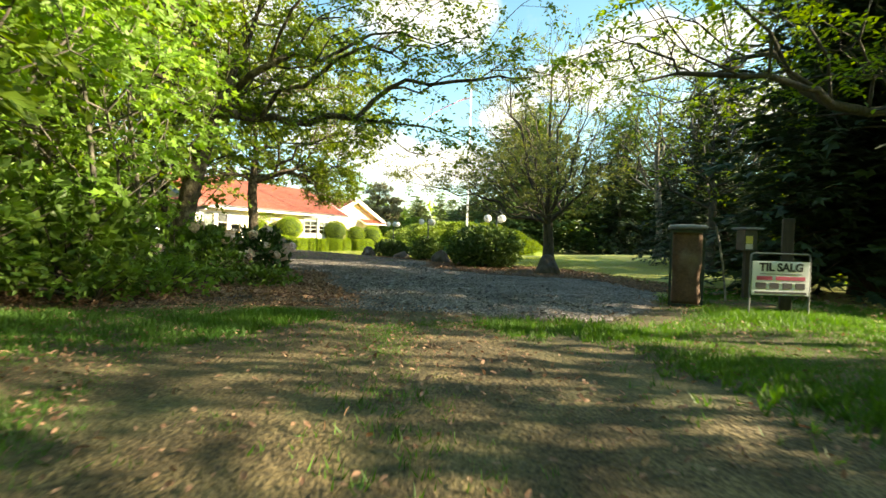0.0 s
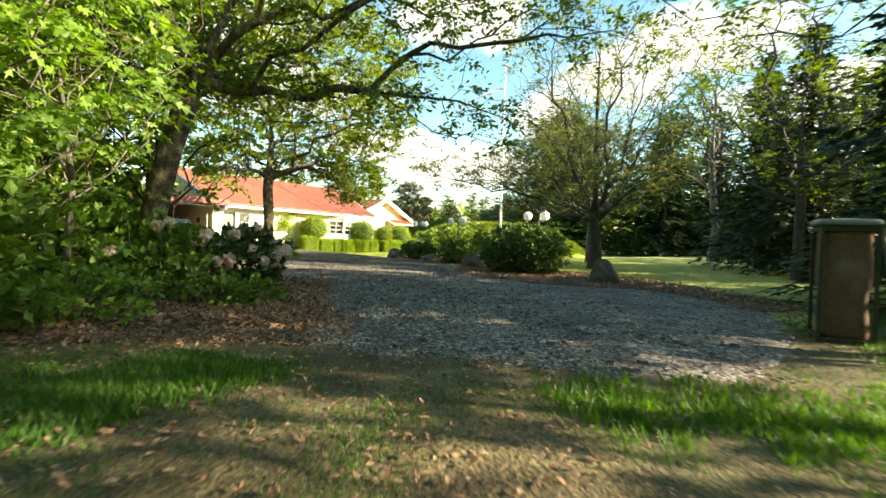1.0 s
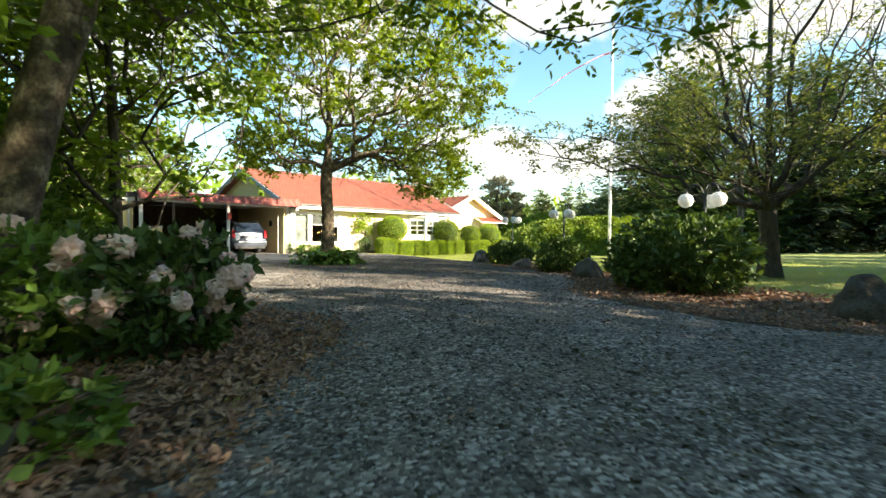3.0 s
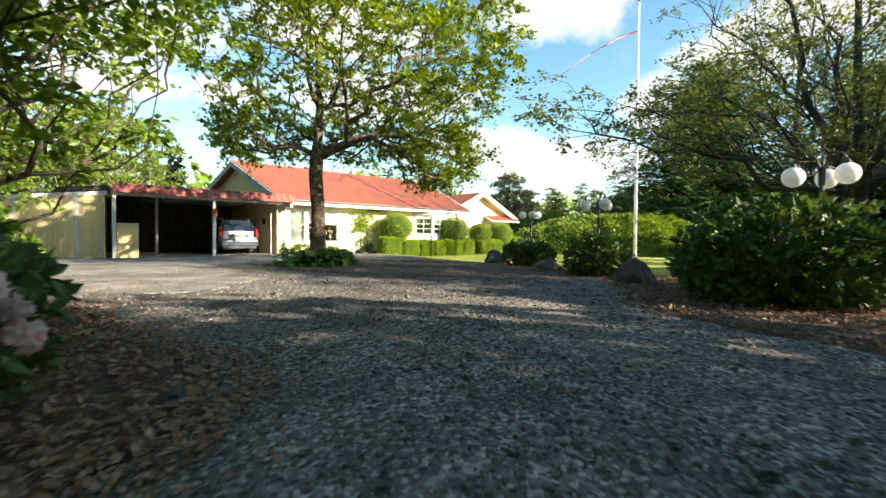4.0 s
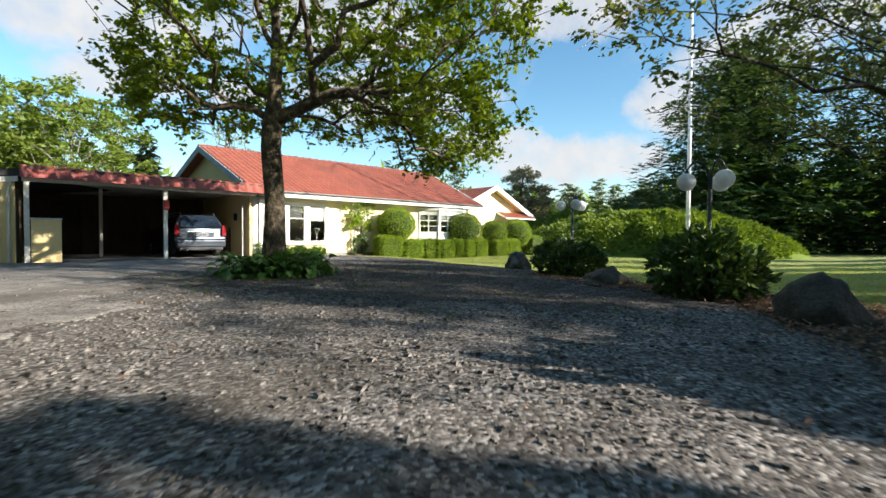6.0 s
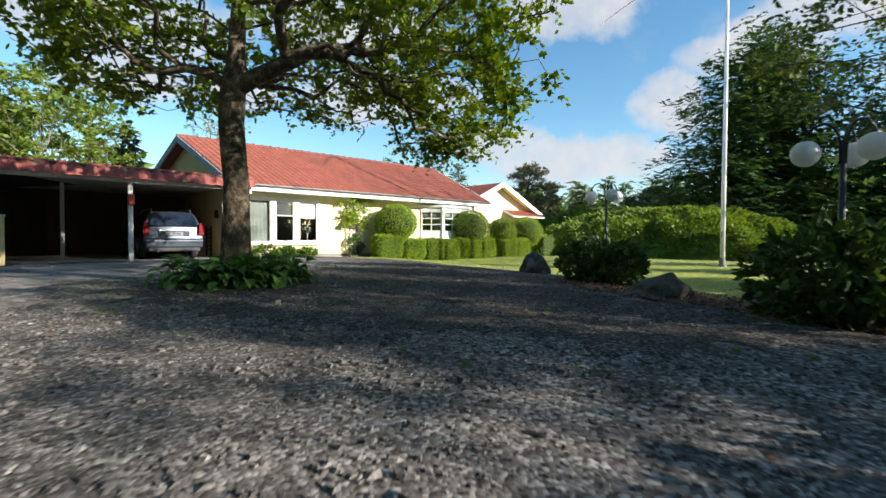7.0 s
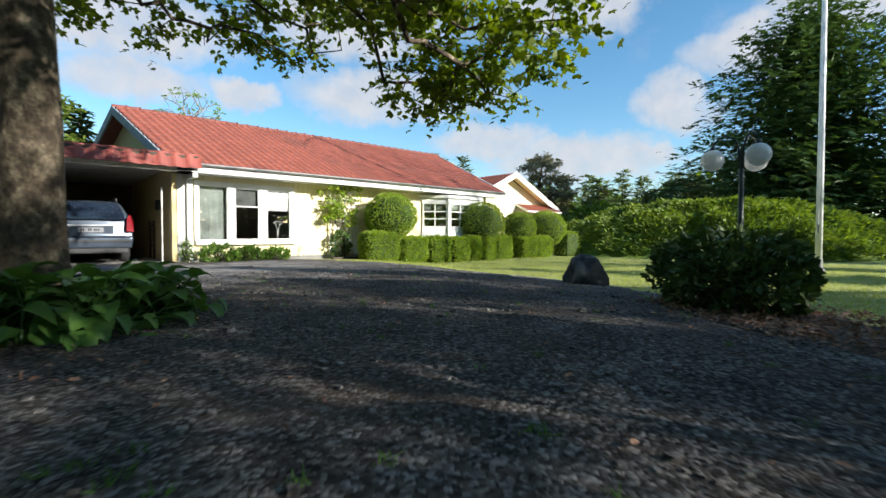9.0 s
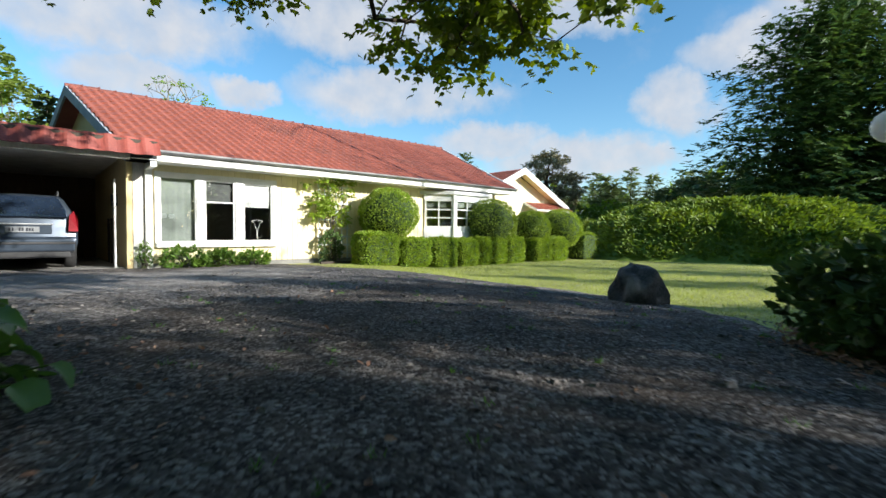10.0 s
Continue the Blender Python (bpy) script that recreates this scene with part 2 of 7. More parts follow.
NEEDLE_PINE = material("bluish brown pine needles", [(0.17, 0.165, 0.085), (0.30, 0.265, 0.14)], 0.7, 0.9, spread=0.4, leaf=0.15)
NEEDLE_FIR = material("mid-green fir needles", [(0.10, 0.15, 0.055), (0.20, 0.25, 0.09)], 0.65, 0.8, spread=0.4, leaf=0.2)
JUNIPER = material("ground-cover juniper", [(0.13, 0.22, 0.027), (0.25, 0.34, 0.045)], 0.6, 0.5, spread=0.5, leaf=0.25)
PETAL = material("pale pink petals", [(0.70, 0.46, 0.43), (0.84, 0.70, 0.64)], 0.6, 12, spread=0.2, leaf=0.35)
ROCK = material("grey granite boulder", [(0.10, 0.095, 0.085), (0.21, 0.20, 0.18), (0.32, 0.30, 0.28)], 0.9, 3.5, (40, 0.35), 0.9, 18, wear=((0.08, 0.085, 0.05), 0.6, 2.0))
# pale blotches stand for sun falling on the boulder through leaves
ROCK_SUN_PATCHED = material("dark boulder with sunlit patches in pale colour", [(0.035, 0.032, 0.030), (0.09, 0.082, 0.076)], 1.0, 4, (40, 0.35), 0.9, 18, wear=((0.30, 0.27, 0.24), 0.75, 1.9))
ROCK_DARK = material("dark brown field stone", [(0.06, 0.045, 0.035), (0.14, 0.11, 0.085)], 0.9, 4, (40, 0.35), 0.9, 18, wear=((0.05, 0.055, 0.03), 0.5, 2.0))
TILE = material("red clay tile", [(0.275, 0.078, 0.048), (0.345, 0.104, 0.066)], 0.6, 3.0, (45, 0.15), 0.25, 60, spread=0.22, wear=((0.22, 0.085, 0.06), 0.5, 0.9))
RIDGE = material("dark ridge tile", [(0.12, 0.038, 0.028), (0.19, 0.06, 0.042)], 0.7, 5, (40, 0.3), 0.4, 50, spread=0.3)
TILE_DARK = material("weathered dark red tile", [(0.22, 0.045, 0.035), (0.32, 0.075, 0.05)], 0.55, 3.0, (45, 0.2), 0.25, 60, spread=0.25)
YELLOW = material("pale yellow painted boards", [(0.74, 0.57, 0.27), (0.80, 0.65, 0.36)], 0.6, 2.0, (50, 0.06), 0.25, 60, spread=0.07, stretch=(1, 1, 0.15))
# the yellow board paint, lightened because the front stands in full sun
FACADE_SUNLIT = material("painted facade boards, paled for sunlight", [(0.80, 0.69, 0.41), (0.86, 0.77, 0.50)], 0.6, 2.0, (50, 0.05), 0.25, 60, spread=0.05, stretch=(1, 1, 0.15))
CREAM = material("cream limewashed wall", [(0.74, 0.64, 0.42), (0.82, 0.73, 0.52)], 0.75, 1.5, (40, 0.06), 0.35, 50)
WHITE = material("white gloss paint", [(0.74, 0.74, 0.71), (0.82, 0.82, 0.80)], 0.45, 3.0, (60, 0.05), 0.1, 60)
WHITE_OLD = material("weathered white paint", [(0.52, 0.50, 0.46), (0.78, 0.77, 0.73)], 0.6, 4.0, (40, 0.15), 0.4, 50, stretch=(1, 1, 0.3))
VERGE = material("grey-blue weathered bargeboard", [(0.30, 0.34, 0.38), (0.44, 0.48, 0.52)], 0.6, 3.0, (40, 0.12), 0.3, 40)
ZINC = material("zinc gutter", [(0.20, 0.20, 0.21), (0.32, 0.32, 0.33)], 0.45, 6.0, (40, 0.1), metal=0.7)
DARKWOOD = material("dark stained wood", [(0.035, 0.025, 0.018), (0.075, 0.055, 0.038)], 0.75, 5, (30, 0.3), 0.4, 30, stretch=(1, 1, 0.2))
FELT = material("black roofing felt", [(0.03, 0.03, 0.032), (0.06, 0.06, 0.062)], 0.9, 4, (50, 0.3), 0.5, 80)
CONCRETE = material("concrete slab", [(0.20, 0.195, 0.18), (0.30, 0.29, 0.27)], 0.9, 2, (40, 0.2), 0.5, 50)
PLASTER = material("plain interior plaster", [(0.60, 0.57, 0.52), (0.68, 0.65, 0.60)], 0.9, 2)
# wall colour taken down to brown for the shade inside the carport
BROWN_SHADED = material("brown boards, darkened as shade", [(0.075, 0.05, 0.03), (0.13, 0.088, 0.052)], 0.8, 5, (30, 0.3), 0.4, 30, stretch=(1, 1, 0.2))
GREY_PANEL = material("streaked grey panel", [(0.10, 0.105, 0.10), (0.17, 0.175, 0.17)], 0.9, 9, stretch=(6, 1, 1))
BLIND = material("white roller blind", [(0.70, 0.70, 0.68), (0.78, 0.78, 0.76)], 0.8, 6)
# grey of the left light's reflection, also used on the bay blinds
PANE_GREY = material("grey sheet for reflection and blinds", [(0.26, 0.29, 0.265), (0.36, 0.39, 0.36)], 0.9, 3, stretch=(6, 1, 0.3))
PAPER = material("brown waste paper", [(0.10, 0.055, 0.034), (0.17, 0.095, 0.058)], 0.85, 5, (30, 0.2), 0.5, 26, wear=((0.26, 0.20, 0.15), 0.5, 3.0))
FRAME_GREEN = material("dark green painted steel", [(0.022, 0.032, 0.022), (0.045, 0.06, 0.042)], 0.55, 6, (40, 0.3), metal=0.2)
LID = material("dull galvanised lid", [(0.16, 0.17, 0.18), (0.28, 0.29, 0.30)], 0.6, 5, (40, 0.2), metal=0.4)
LAMP_METAL = material("dark green-grey lamp metal", [(0.035, 0.042, 0.04), (0.07, 0.08, 0.075)], 0.45, 8, metal=0.5)
GLOBE = material("frosted white globe", [(0.80, 0.80, 0.80), (0.88, 0.88, 0.88)], 0.28, 5, (18, 0.06), leaf=0.25)
POLE_WHITE = material("white fibreglass pole", [(0.76, 0.77, 0.78), (0.84, 0.84, 0.84)], 0.35, 2, (20, 0.05))
RED = material("red enamel", [(0.42, 0.03, 0.02), (0.52, 0.05, 0.03)], 0.45, 5)
CLOTH_WHITE = material("white pennant cloth", [(0.72, 0.72, 0.72), (0.80, 0.80, 0.80)], 0.8, 8, leaf=0.3)
CLOTH_RED = material("red pennant cloth", [(0.50, 0.04, 0.04), (0.60, 0.07, 0.06)], 0.8, 8, leaf=0.3)
CAR_PAINT = material("silver blue car paint", [(0.046, 0.062, 0.088), (0.058, 0.077, 0.106)], 0.33, 30, metal=0.45, coat=0.6)
CAR_DARK = material("black car plastic", [(0.02, 0.02, 0.022), (0.035, 0.035, 0.037)], 0.55, 20)
CAR_RUBBER = material("tyre rubber", [(0.015, 0.015, 0.016), (0.03, 0.03, 0.03)], 0.85, 20)
CAR_RED = material("red tail-light lens", [(0.24, 0.006, 0.014), (0.30, 0.010, 0.02)], 0.6, 20, spec=0.2)
CAR_GLASS = material("dark car glass", [(0.010, 0.018, 0.035), (0.016, 0.026, 0.045)], 0.06, 10, spec=0.9)
ALLOY = material("alloy rim", [(0.45, 0.46, 0.48), (0.55, 0.56, 0.58)], 0.35, 10, metal=0.9)
PLATE = material("dull grey plate", [(0.20, 0.21, 0.22), (0.27, 0.28, 0.29)], 0.5, 8)
INK = material("black lettering", [(0.02, 0.022, 0.03), (0.03, 0.032, 0.04)], 0.6, 8)
INK_RED = material("crimson lettering", [(0.52, 0.05, 0.12), (0.60, 0.07, 0.15)], 0.6, 8)
SIGN_WHITE = material("white sign board", [(0.74, 0.76, 0.80), (0.82, 0.84, 0.86)], 0.45, 6)
YELLOW_PLASTIC = material("yellow plastic", [(0.55, 0.50, 0.10), (0.62, 0.58, 0.16)], 0.5, 8)
WINDOW_GLASS = glass("window glass")

# ---- builders ----
rng = np.random.default_rng(7)


def mesh_np(name, v, groups, mats, smooth=False):
    """A mesh from an array of places and groups of (face indices (m, k), material slot)."""
    me = bpy.data.meshes.new(name)
    groups = [(np.asarray(f, dtype=np.int32), s) for f, s in groups if len(f)]
    me.vertices.add(len(v))
    me.vertices.foreach_set("co", np.asarray(v, dtype=np.float32).ravel())
    loops = np.concatenate([f.ravel() for f, _ in groups])
    counts = np.concatenate([np.full(len(f), f.shape[1], dtype=np.int32) for f, _ in groups])
    me.loops.add(len(loops))
    me.loops.foreach_set("vertex_index", loops)
    me.polygons.add(len(counts))
    me.polygons.foreach_set("loop_start", np.concatenate([[0], np.cumsum(counts)[:-1]]).astype(np.int32))
    me.polygons.foreach_set("loop_total", counts)
    me.polygons.foreach_set("material_index", np.concatenate([np.full(len(f), s, dtype=np.int32) for f, s in groups]))
    me.polygons.foreach_set("use_smooth", np.full(len(counts), smooth))
    for m in mats:
        me.materials.append(m)
    me.update(calc_edges=True)
    return me


def part(name, bm, mat_, parent=None, label="", smooth=False):
    """Links a bmesh as one mesh object under a thing or a part."""
    me = bpy.data.meshes.new(name)
    bm.to_mesh(me)
    bm.free()
    me.materials.append(mat_)
    if smooth:
        me.shade_smooth()
    ob = new(name, me)
    if parent is not None:
        ob.parent = parent
    return tagged(ob, label)


def thing(name, label, category, place=(0, 0, 0), rz=0.0, group="", kind=""):
    e = new(name)
    e.matrix_basis = pose(*place, 0, 0, rz)
    return tagged(e, label, category, group, kind)


def box(bm, lo, hi, bevel=0.0, m=None):
    """A box between two corners, with bevelled edges."""
    c = [(a + b) / 2 for a, b in zip(lo, hi)]
    s = [abs(b - a) for a, b in zip(lo, hi)]
    r = bmesh.ops.create_cube(bm, size=1.0, matrix=(m or Matrix()) @ Matrix.Translation(c) @ Matrix.Diagonal((*s, 1)))
    if bevel:
        edges = list({e for v in r["verts"] for e in v.link_edges})
        bmesh.ops.bevel(bm, geom=edges, offset=min(bevel, min(s) * 0.4), segments=2, profile=0.6, affect="EDGES")


def boxed(lo, hi, bevel=0.0, m=None):
    bm = bmesh.new()
    box(bm, lo, hi, bevel, m)
    return bm


def tube(bm, pts, radii, sides=10, cap=True):
    """A round bar along points."""
    pts = [Vector(p) for p in pts]
    if isinstance(radii, (int, float)):
        radii = [radii] * len(pts)
    rings, up = [], None
    for i, p in enumerate(pts):
        d = (pts[min(i + 1, len(pts) - 1)] - pts[max(i - 1, 0)]).normalized()
        if up is None:
            up = d.orthogonal().normalized()
        up = (up - d * up.dot(d)).normalized()
        s = d.cross(up)
        rings.append([bm.verts.new(p + (up * math.cos(a) + s * math.sin(a)) * radii[i]) for a in [2 * math.pi * k / sides for k in range(sides)]])
    for a, b in zip(rings, rings[1:]):
        for k in range(sides):
            bm.faces.new((a[k], a[(k + 1) % sides], b[(k + 1) % sides], b[k]))
    if cap:
        bm.faces.new(rings[0][::-1])
        bm.faces.new(rings[-1])


def tubed(pts, radii, sides=10):
    bm = bmesh.new()
    tube(bm, pts, radii, sides)
    return bm


def lathe(profile, sides=24):
    """A turned shape from (radius, height) pairs."""
    bm = bmesh.new()
    rings = []
    for r, z in profile:
        rings.append([bm.verts.new((r * math.cos(2 * math.pi * k / sides), r * math.sin(2 * math.pi * k / sides), z)) for k in range(sides)])
    for a, b in zip(rings, rings[1:]):
        for k in range(sides):
            bm.faces.new((a[k], a[(k + 1) % sides], b[(k + 1) % sides], b[k]))
    bm.faces.new(rings[0][::-1])
    bm.faces.new(rings[-1])
    return bm


def prism(outline, lo, hi, axis="y", bevel=0.0):
    """An outline extruded along an axis: (a, b) pairs are (x, z) for y, (y, z) for x, (x, y) for z."""
    bm = bmesh.new()

    def at(a, b, c):
        return (a, c, b) if axis == "y" else (c, a, b) if axis == "x" else (a, b, c)
    f = [bm.verts.new(at(a, b, lo)) for a, b in outline]
    g = [bm.verts.new(at(a, b, hi)) for a, b in outline]
    bm.faces.new(f)
    bm.faces.new(g[::-1])
    for i in range(len(f)):
        j = (i + 1) % len(f)
        bm.faces.new((f[j], f[i], g[i], g[j]))
    bmesh.ops.recalc_face_normals(bm, faces=bm.faces)
    if bevel:
        bmesh.ops.bevel(bm, geom=list(bm.edges), offset=bevel, segments=2, profile=0.6, affect="EDGES")
    return bm


LEAF_SHAPES = {
    "diamond": [(0, 0, 0), (0.30, 0.45, 0.07), (0, 1, 0), (-0.30, 0.45, 0.07)],
    "oval": [(0, 0, 0), (0.20, 0.25, 0.05), (0.21, 0.65, 0.06), (0, 1, -0.04), (-0.21, 0.65, 0.06), (-0.20, 0.25, 0.05)],
    "maple": [(0, 0, 0), (0.34, 0.04, 0.03), (0.30, 0.26, 0.03), (0.56, 0.52, 0.0), (0.22, 0.56, 0.04), (0, 1.0, -0.06), (-0.22, 0.56, 0.04), (-0.56, 0.52, 0.0), (-0.30, 0.26, 0.03), (-0.34, 0.04, 0.03)],
    "lobed": [(0, 0, 0), (0.42, 0.12, 0.03), (0.50, 0.55, -0.02), (0.16, 0.60, 0.04), (0, 1.0, -0.06), (-0.16, 0.60, 0.04), (-0.50, 0.55, -0.02), (-0.42, 0.12, 0.03)],
    "broad": [(0, 0, 0), (0.34, 0.12, 0.08), (0.44, 0.42, 0.12), (0.24, 0.80, 0.04), (0, 1.05, -0.14), (-0.24, 0.80, 0.04), (-0.44, 0.42, 0.12), (-0.34, 0.12, 0.08)],
    "spray": [(0, 0, 0), (0.20, 0.22, -0.02), (0.06, 0.30, 0.02), (0.22, 0.58, -0.04), (0.05, 0.62, 0.0), (0, 1.0, -0.08), (-0.05, 0.62, 0.0), (-0.22, 0.58, -0.04), (-0.06, 0.30, 0.02), (-0.20, 0.22, -0.02)],
    "frond": [(0, 0, 0), (0.20, 0.30, -0.03), (0.09, 0.66, -0.01), (0, 1, -0.08), (-0.09, 0.66, -0.01), (-0.20, 0.30, -0.03)],
    "sliver": [(-0.075, 0, 0), (0.075, 0, 0), (0.02, 1, 0.2)],
    "blade": [(-0.05, 0, 0), (0.05, 0, 0), (0.03, 0.6, 0.08), (0, 1, 0.28), (-0.03, 0.6, 0.08)],
}


def leaves(points, ways, size, shape, flat=0.5, jitter=0.35, gen=None):
    """Places and faces of many leaves: each grows from its point along its way, its face turned up by `flat`."""
    g = gen or rng
    n = len(points)
    tpl = np.array(LEAF_SHAPES[shape], dtype=float)
    y = ways + g.normal(0, jitter, (n, 3))
    y /= np.linalg.norm(y, axis=1)[:, None] + 1e-9
    up = g.normal(0, 1, (n, 3)) * (1 - flat) + np.array([0, 0, 1.0]) * flat
    x = np.cross(y, up)
    x /= np.linalg.norm(x, axis=1)[:, None] + 1e-9
    z = np.cross(x, y)
    s = np.asarray(size) * g.uniform(0.7, 1.3, n)
    v = points[:, None, :] + s[:, None, None] * (tpl[None, :, 0:1] * x[:, None, :] + tpl[None, :, 1:2] * y[:, None, :] + tpl[None, :, 2:3] * z[:, None, :])
    k = len(tpl)
    return v.reshape(-1, 3), np.arange(n * k, dtype=np.int32).reshape(n, k)


def grow(trunk, tips, start_z, seg=0.35, stick=0.45, bow=0.06, g=None, low=None):
    """A branching skeleton: tips are joined one by one, nearest first, to what has grown. Returns places, parents."""
    g = g or rng
    pos, par, run = [np.array(trunk[0], float)], [-1], [0.0]
    for a, b in zip(trunk, trunk[1:]):
        a, b = np.array(a, float), np.array(b, float)
        k = max(1, int(np.linalg.norm(b - a) / seg))
        for i in range(1, k + 1):
            pos.append(a + (b - a) * i / k)
            par.append(len(pos) - 2)
            run.append(run[-1] + np.linalg.norm(b - a) / k)
    cap = len(pos) + len(tips) * 24
    p = np.zeros((cap, 3))
    rn = np.zeros(cap)
    ok = np.zeros(cap)
    n = len(pos)
    p[:n], rn[:n] = pos, run
    ok[:n] = np.where(p[:n, 2] < start_z, 1e6, 0)
    axis = np.array(trunk[-1], float)
    fork = np.array([axis[0], axis[1], start_z])
    for t in tips[np.argsort(np.linalg.norm(tips - fork, axis=1))]:
        d = np.linalg.norm(p[:n] - t, axis=1)
        j = int(np.argmin(d + stick * rn[:n] + ok[:n] + 0.5 * np.maximum(0, p[:n, 2] - t[2])))
        k = max(1, min(20, int(d[j] / seg)))
        if n + k >= cap:
            break
        base, last = p[j].copy(), j
        side = g.normal(0, 0.05 * d[j], 3)
        for i in range(1, k + 1):
            f = i / k
            q = base + (t - base) * f + (side + np.array([0, 0, bow * d[j]])) * math.sin(math.pi * f)
            p[n], rn[n] = q, rn[last] + d[j] / k
            par.append(last)
            last = n
            n += 1
    return p[:n].copy(), np.array(par)


def thicken(p, par, base_r, tip_r=0.006, power=2.3):
    n = len(p)
    s = np.zeros(n)
    for i in range(n - 1, 0, -1):
        if s[i] == 0:
            s[i] = tip_r ** power
        s[par[i]] += s[i]
    r = s ** (1 / power)
    return r * np.clip(np.where(r > 0.3 * r[0], base_r / r[0], 1 + (base_r / r[0] - 1) * r / (0.3 * r[0])), 0.3, 5)


def limbs(p, par, r, flare=1.0):
    """Tapered tubes along a skeleton: places and faces."""
    n = len(p)
    kids = [[] for _ in range(n)]
    for i in range(1, n):
        kids[par[i]].append(i)
    vs, fs, count = [], [], 0
    stack = [(0, None)]
    while stack:
        i, src = stack.pop()
        chain = [i] if src is None else [src, i]
        while kids[chain[-1]]:
            ks = sorted(kids[chain[-1]], key=lambda q: -r[q])
            for q in ks[1:]:
                stack.append((q, chain[-1]))
            chain.append(ks[0])
        c = p[chain]
        rr = r[chain].copy()
        if src is not None:
            rr[0] = min(rr[0], rr[1] * 1.25)
        else:
            for m_, f in enumerate((1.55, 1.2, 1.06)):
                if m_ < len(rr):
                    rr[m_] *= 1 + (f - 1) * flare
        big = rr.max()
        sides = 12 if big > 0.1 else 7 if big > 0.035 else 4 if big > 0.012 else 3
        d = np.gradient(c, axis=0)
        d /= np.linalg.norm(d, axis=1)[:, None] + 1e-9
        ref = np.array([1.0, 0.1, 0]) if abs(d[0][2]) > 0.7 else np.array([0, 0, 1.0])
        u = np.cross(d, ref)
        u /= np.linalg.norm(u, axis=1)[:, None] + 1e-9
        w = np.cross(d, u)
        a = np.arange(sides) * 2 * math.pi / sides
        wob = 1 + (0.07 * np.sin(a[None, :] * 3 + c[:, 2:3] * 2.1) if sides >= 12 else 0)
        ring = c[:, None, :] + (rr[:, None] * wob)[:, :, None] * (np.cos(a)[None, :, None] * u[:, None, :] + np.sin(a)[None, :, None] * w[:, None, :])
        vs.append(ring.reshape(-1, 3))
        k = np.arange(sides)
        for m_ in range(len(chain) - 1):
            o = count + m_ * sides
            fs.append(np.stack([o + k, o + (k + 1) % sides, o + sides + (k + 1) % sides, o + sides + k], axis=1))
        count += len(chain) * sides
    return np.concatenate(vs), np.concatenate(fs)


def crown_points(n, centre, radii, g, hollow=0.45, lumps=7, cut=None):
    """Uneven points in an ellipsoid, gathered into lumps, denser towards the outside."""
    d = g.normal(0, 1, (n * 3, 3))
    d /= np.linalg.norm(d, axis=1)[:, None]
    s = (hollow ** 3 + (1 - hollow ** 3) * g.uniform(0, 1, n * 3)) ** (1 / 3)
    dirs = g.normal(0, 1, (lumps, 3))
    dirs /= np.linalg.norm(dirs, axis=1)[:, None]
    bump = np.max(d @ dirs.T, axis=1)
    pts = np.array(centre) + d * s[:, None] * np.array(radii) * (0.74 + 0.32 * np.clip(bump, 0, 1))[:, None]
    if cut is not None:
        pts = pts[cut(pts)]
    return pts[:n]


def broadleaf(name, label, place, trunk, base_r, tips, leaf_mat, bark=BARK, per_tip=20, size=0.1, shape="diamond", spread=0.3, start_z=2.0, seed=1,
              stick=0.45, flat=0.5, group="", droop=0.0, top_mat=None, category="tree", bow=0.06, tip_r=0.006, along=0, bear=None):
    """A tree of trunk and crown, its crown borne by the tips of its own limbs. Coordinates relative to its foot."""
    g = np.random.default_rng(seed)
    p, par = grow(trunk, tips, start_z, stick=stick, g=g, bow=bow)
    r = thicken(p, par, base_r, tip_r)
    v, f = limbs(p, par, r)
    e = thing(name, label, category, place, group=group)
    ob = new("trunk", mesh_np("trunk", v, [(f, 0)], [bark], True))
    ob.parent = e
    if per_tip:
        haskid = np.zeros(len(p), bool)
        haskid[par[1:]] = True
        ends = np.where(~haskid)[0]
        if along:
            thin = np.where(haskid & (r < tip_r * 2.6))[0]
            ends = np.concatenate([ends, g.choice(thin, min(len(thin), along), replace=False)]) if len(thin) else ends
        if bear is not None:
            ends = ends[g.uniform(0, 1, len(ends)) < bear(p[ends])]
        # short twigs from each end, with leaves to both sides of them
        per_twig = 7
        twigs = np.repeat(ends, max(1, round(per_tip / per_twig)))
        tway = p[twigs] - p[np.maximum(par[twigs], 0)]
        tway /= np.linalg.norm(tway, axis=1)[:, None] + 1e-9
        td = g.normal(0, 1, (len(twigs), 3)) * np.array([1, 1, 0.5]) + 0.6 * tway
        td /= np.linalg.norm(td, axis=1)[:, None] + 1e-9
        tl = spread * g.uniform(0.7, 2.1, len(twigs))
        src = np.repeat(np.arange(len(twigs)), per_twig)
        f_ = np.tile(np.linspace(0.15, 1.0, per_twig), len(twigs))
        at = p[twigs][src] + td[src] * (tl[src] * f_)[:, None] + g.normal(0, 0.02, (len(src), 3))
        at[:, 2] -= (droop + 0.25 * tl[src]) * f_ ** 2
        at[:, 2] = np.maximum(at[:, 2], 0.05)
        side = np.cross(td, np.array([0, 0, 1.0]))
        side /= np.linalg.norm(side, axis=1)[:, None] + 1e-9
        grew = 0.6 * td[src] + side[src] * np.where(np.arange(len(src)) % 2, 1.0, -1.0)[:, None] + np.array([0, 0, -0.3])
        lv, lf = leaves(at, grew, size, shape, flat, gen=g)
        cr = new("crown", mesh_np("crown", lv, [(lf, 0)], [leaf_mat]))
        cr.parent = e
    return e


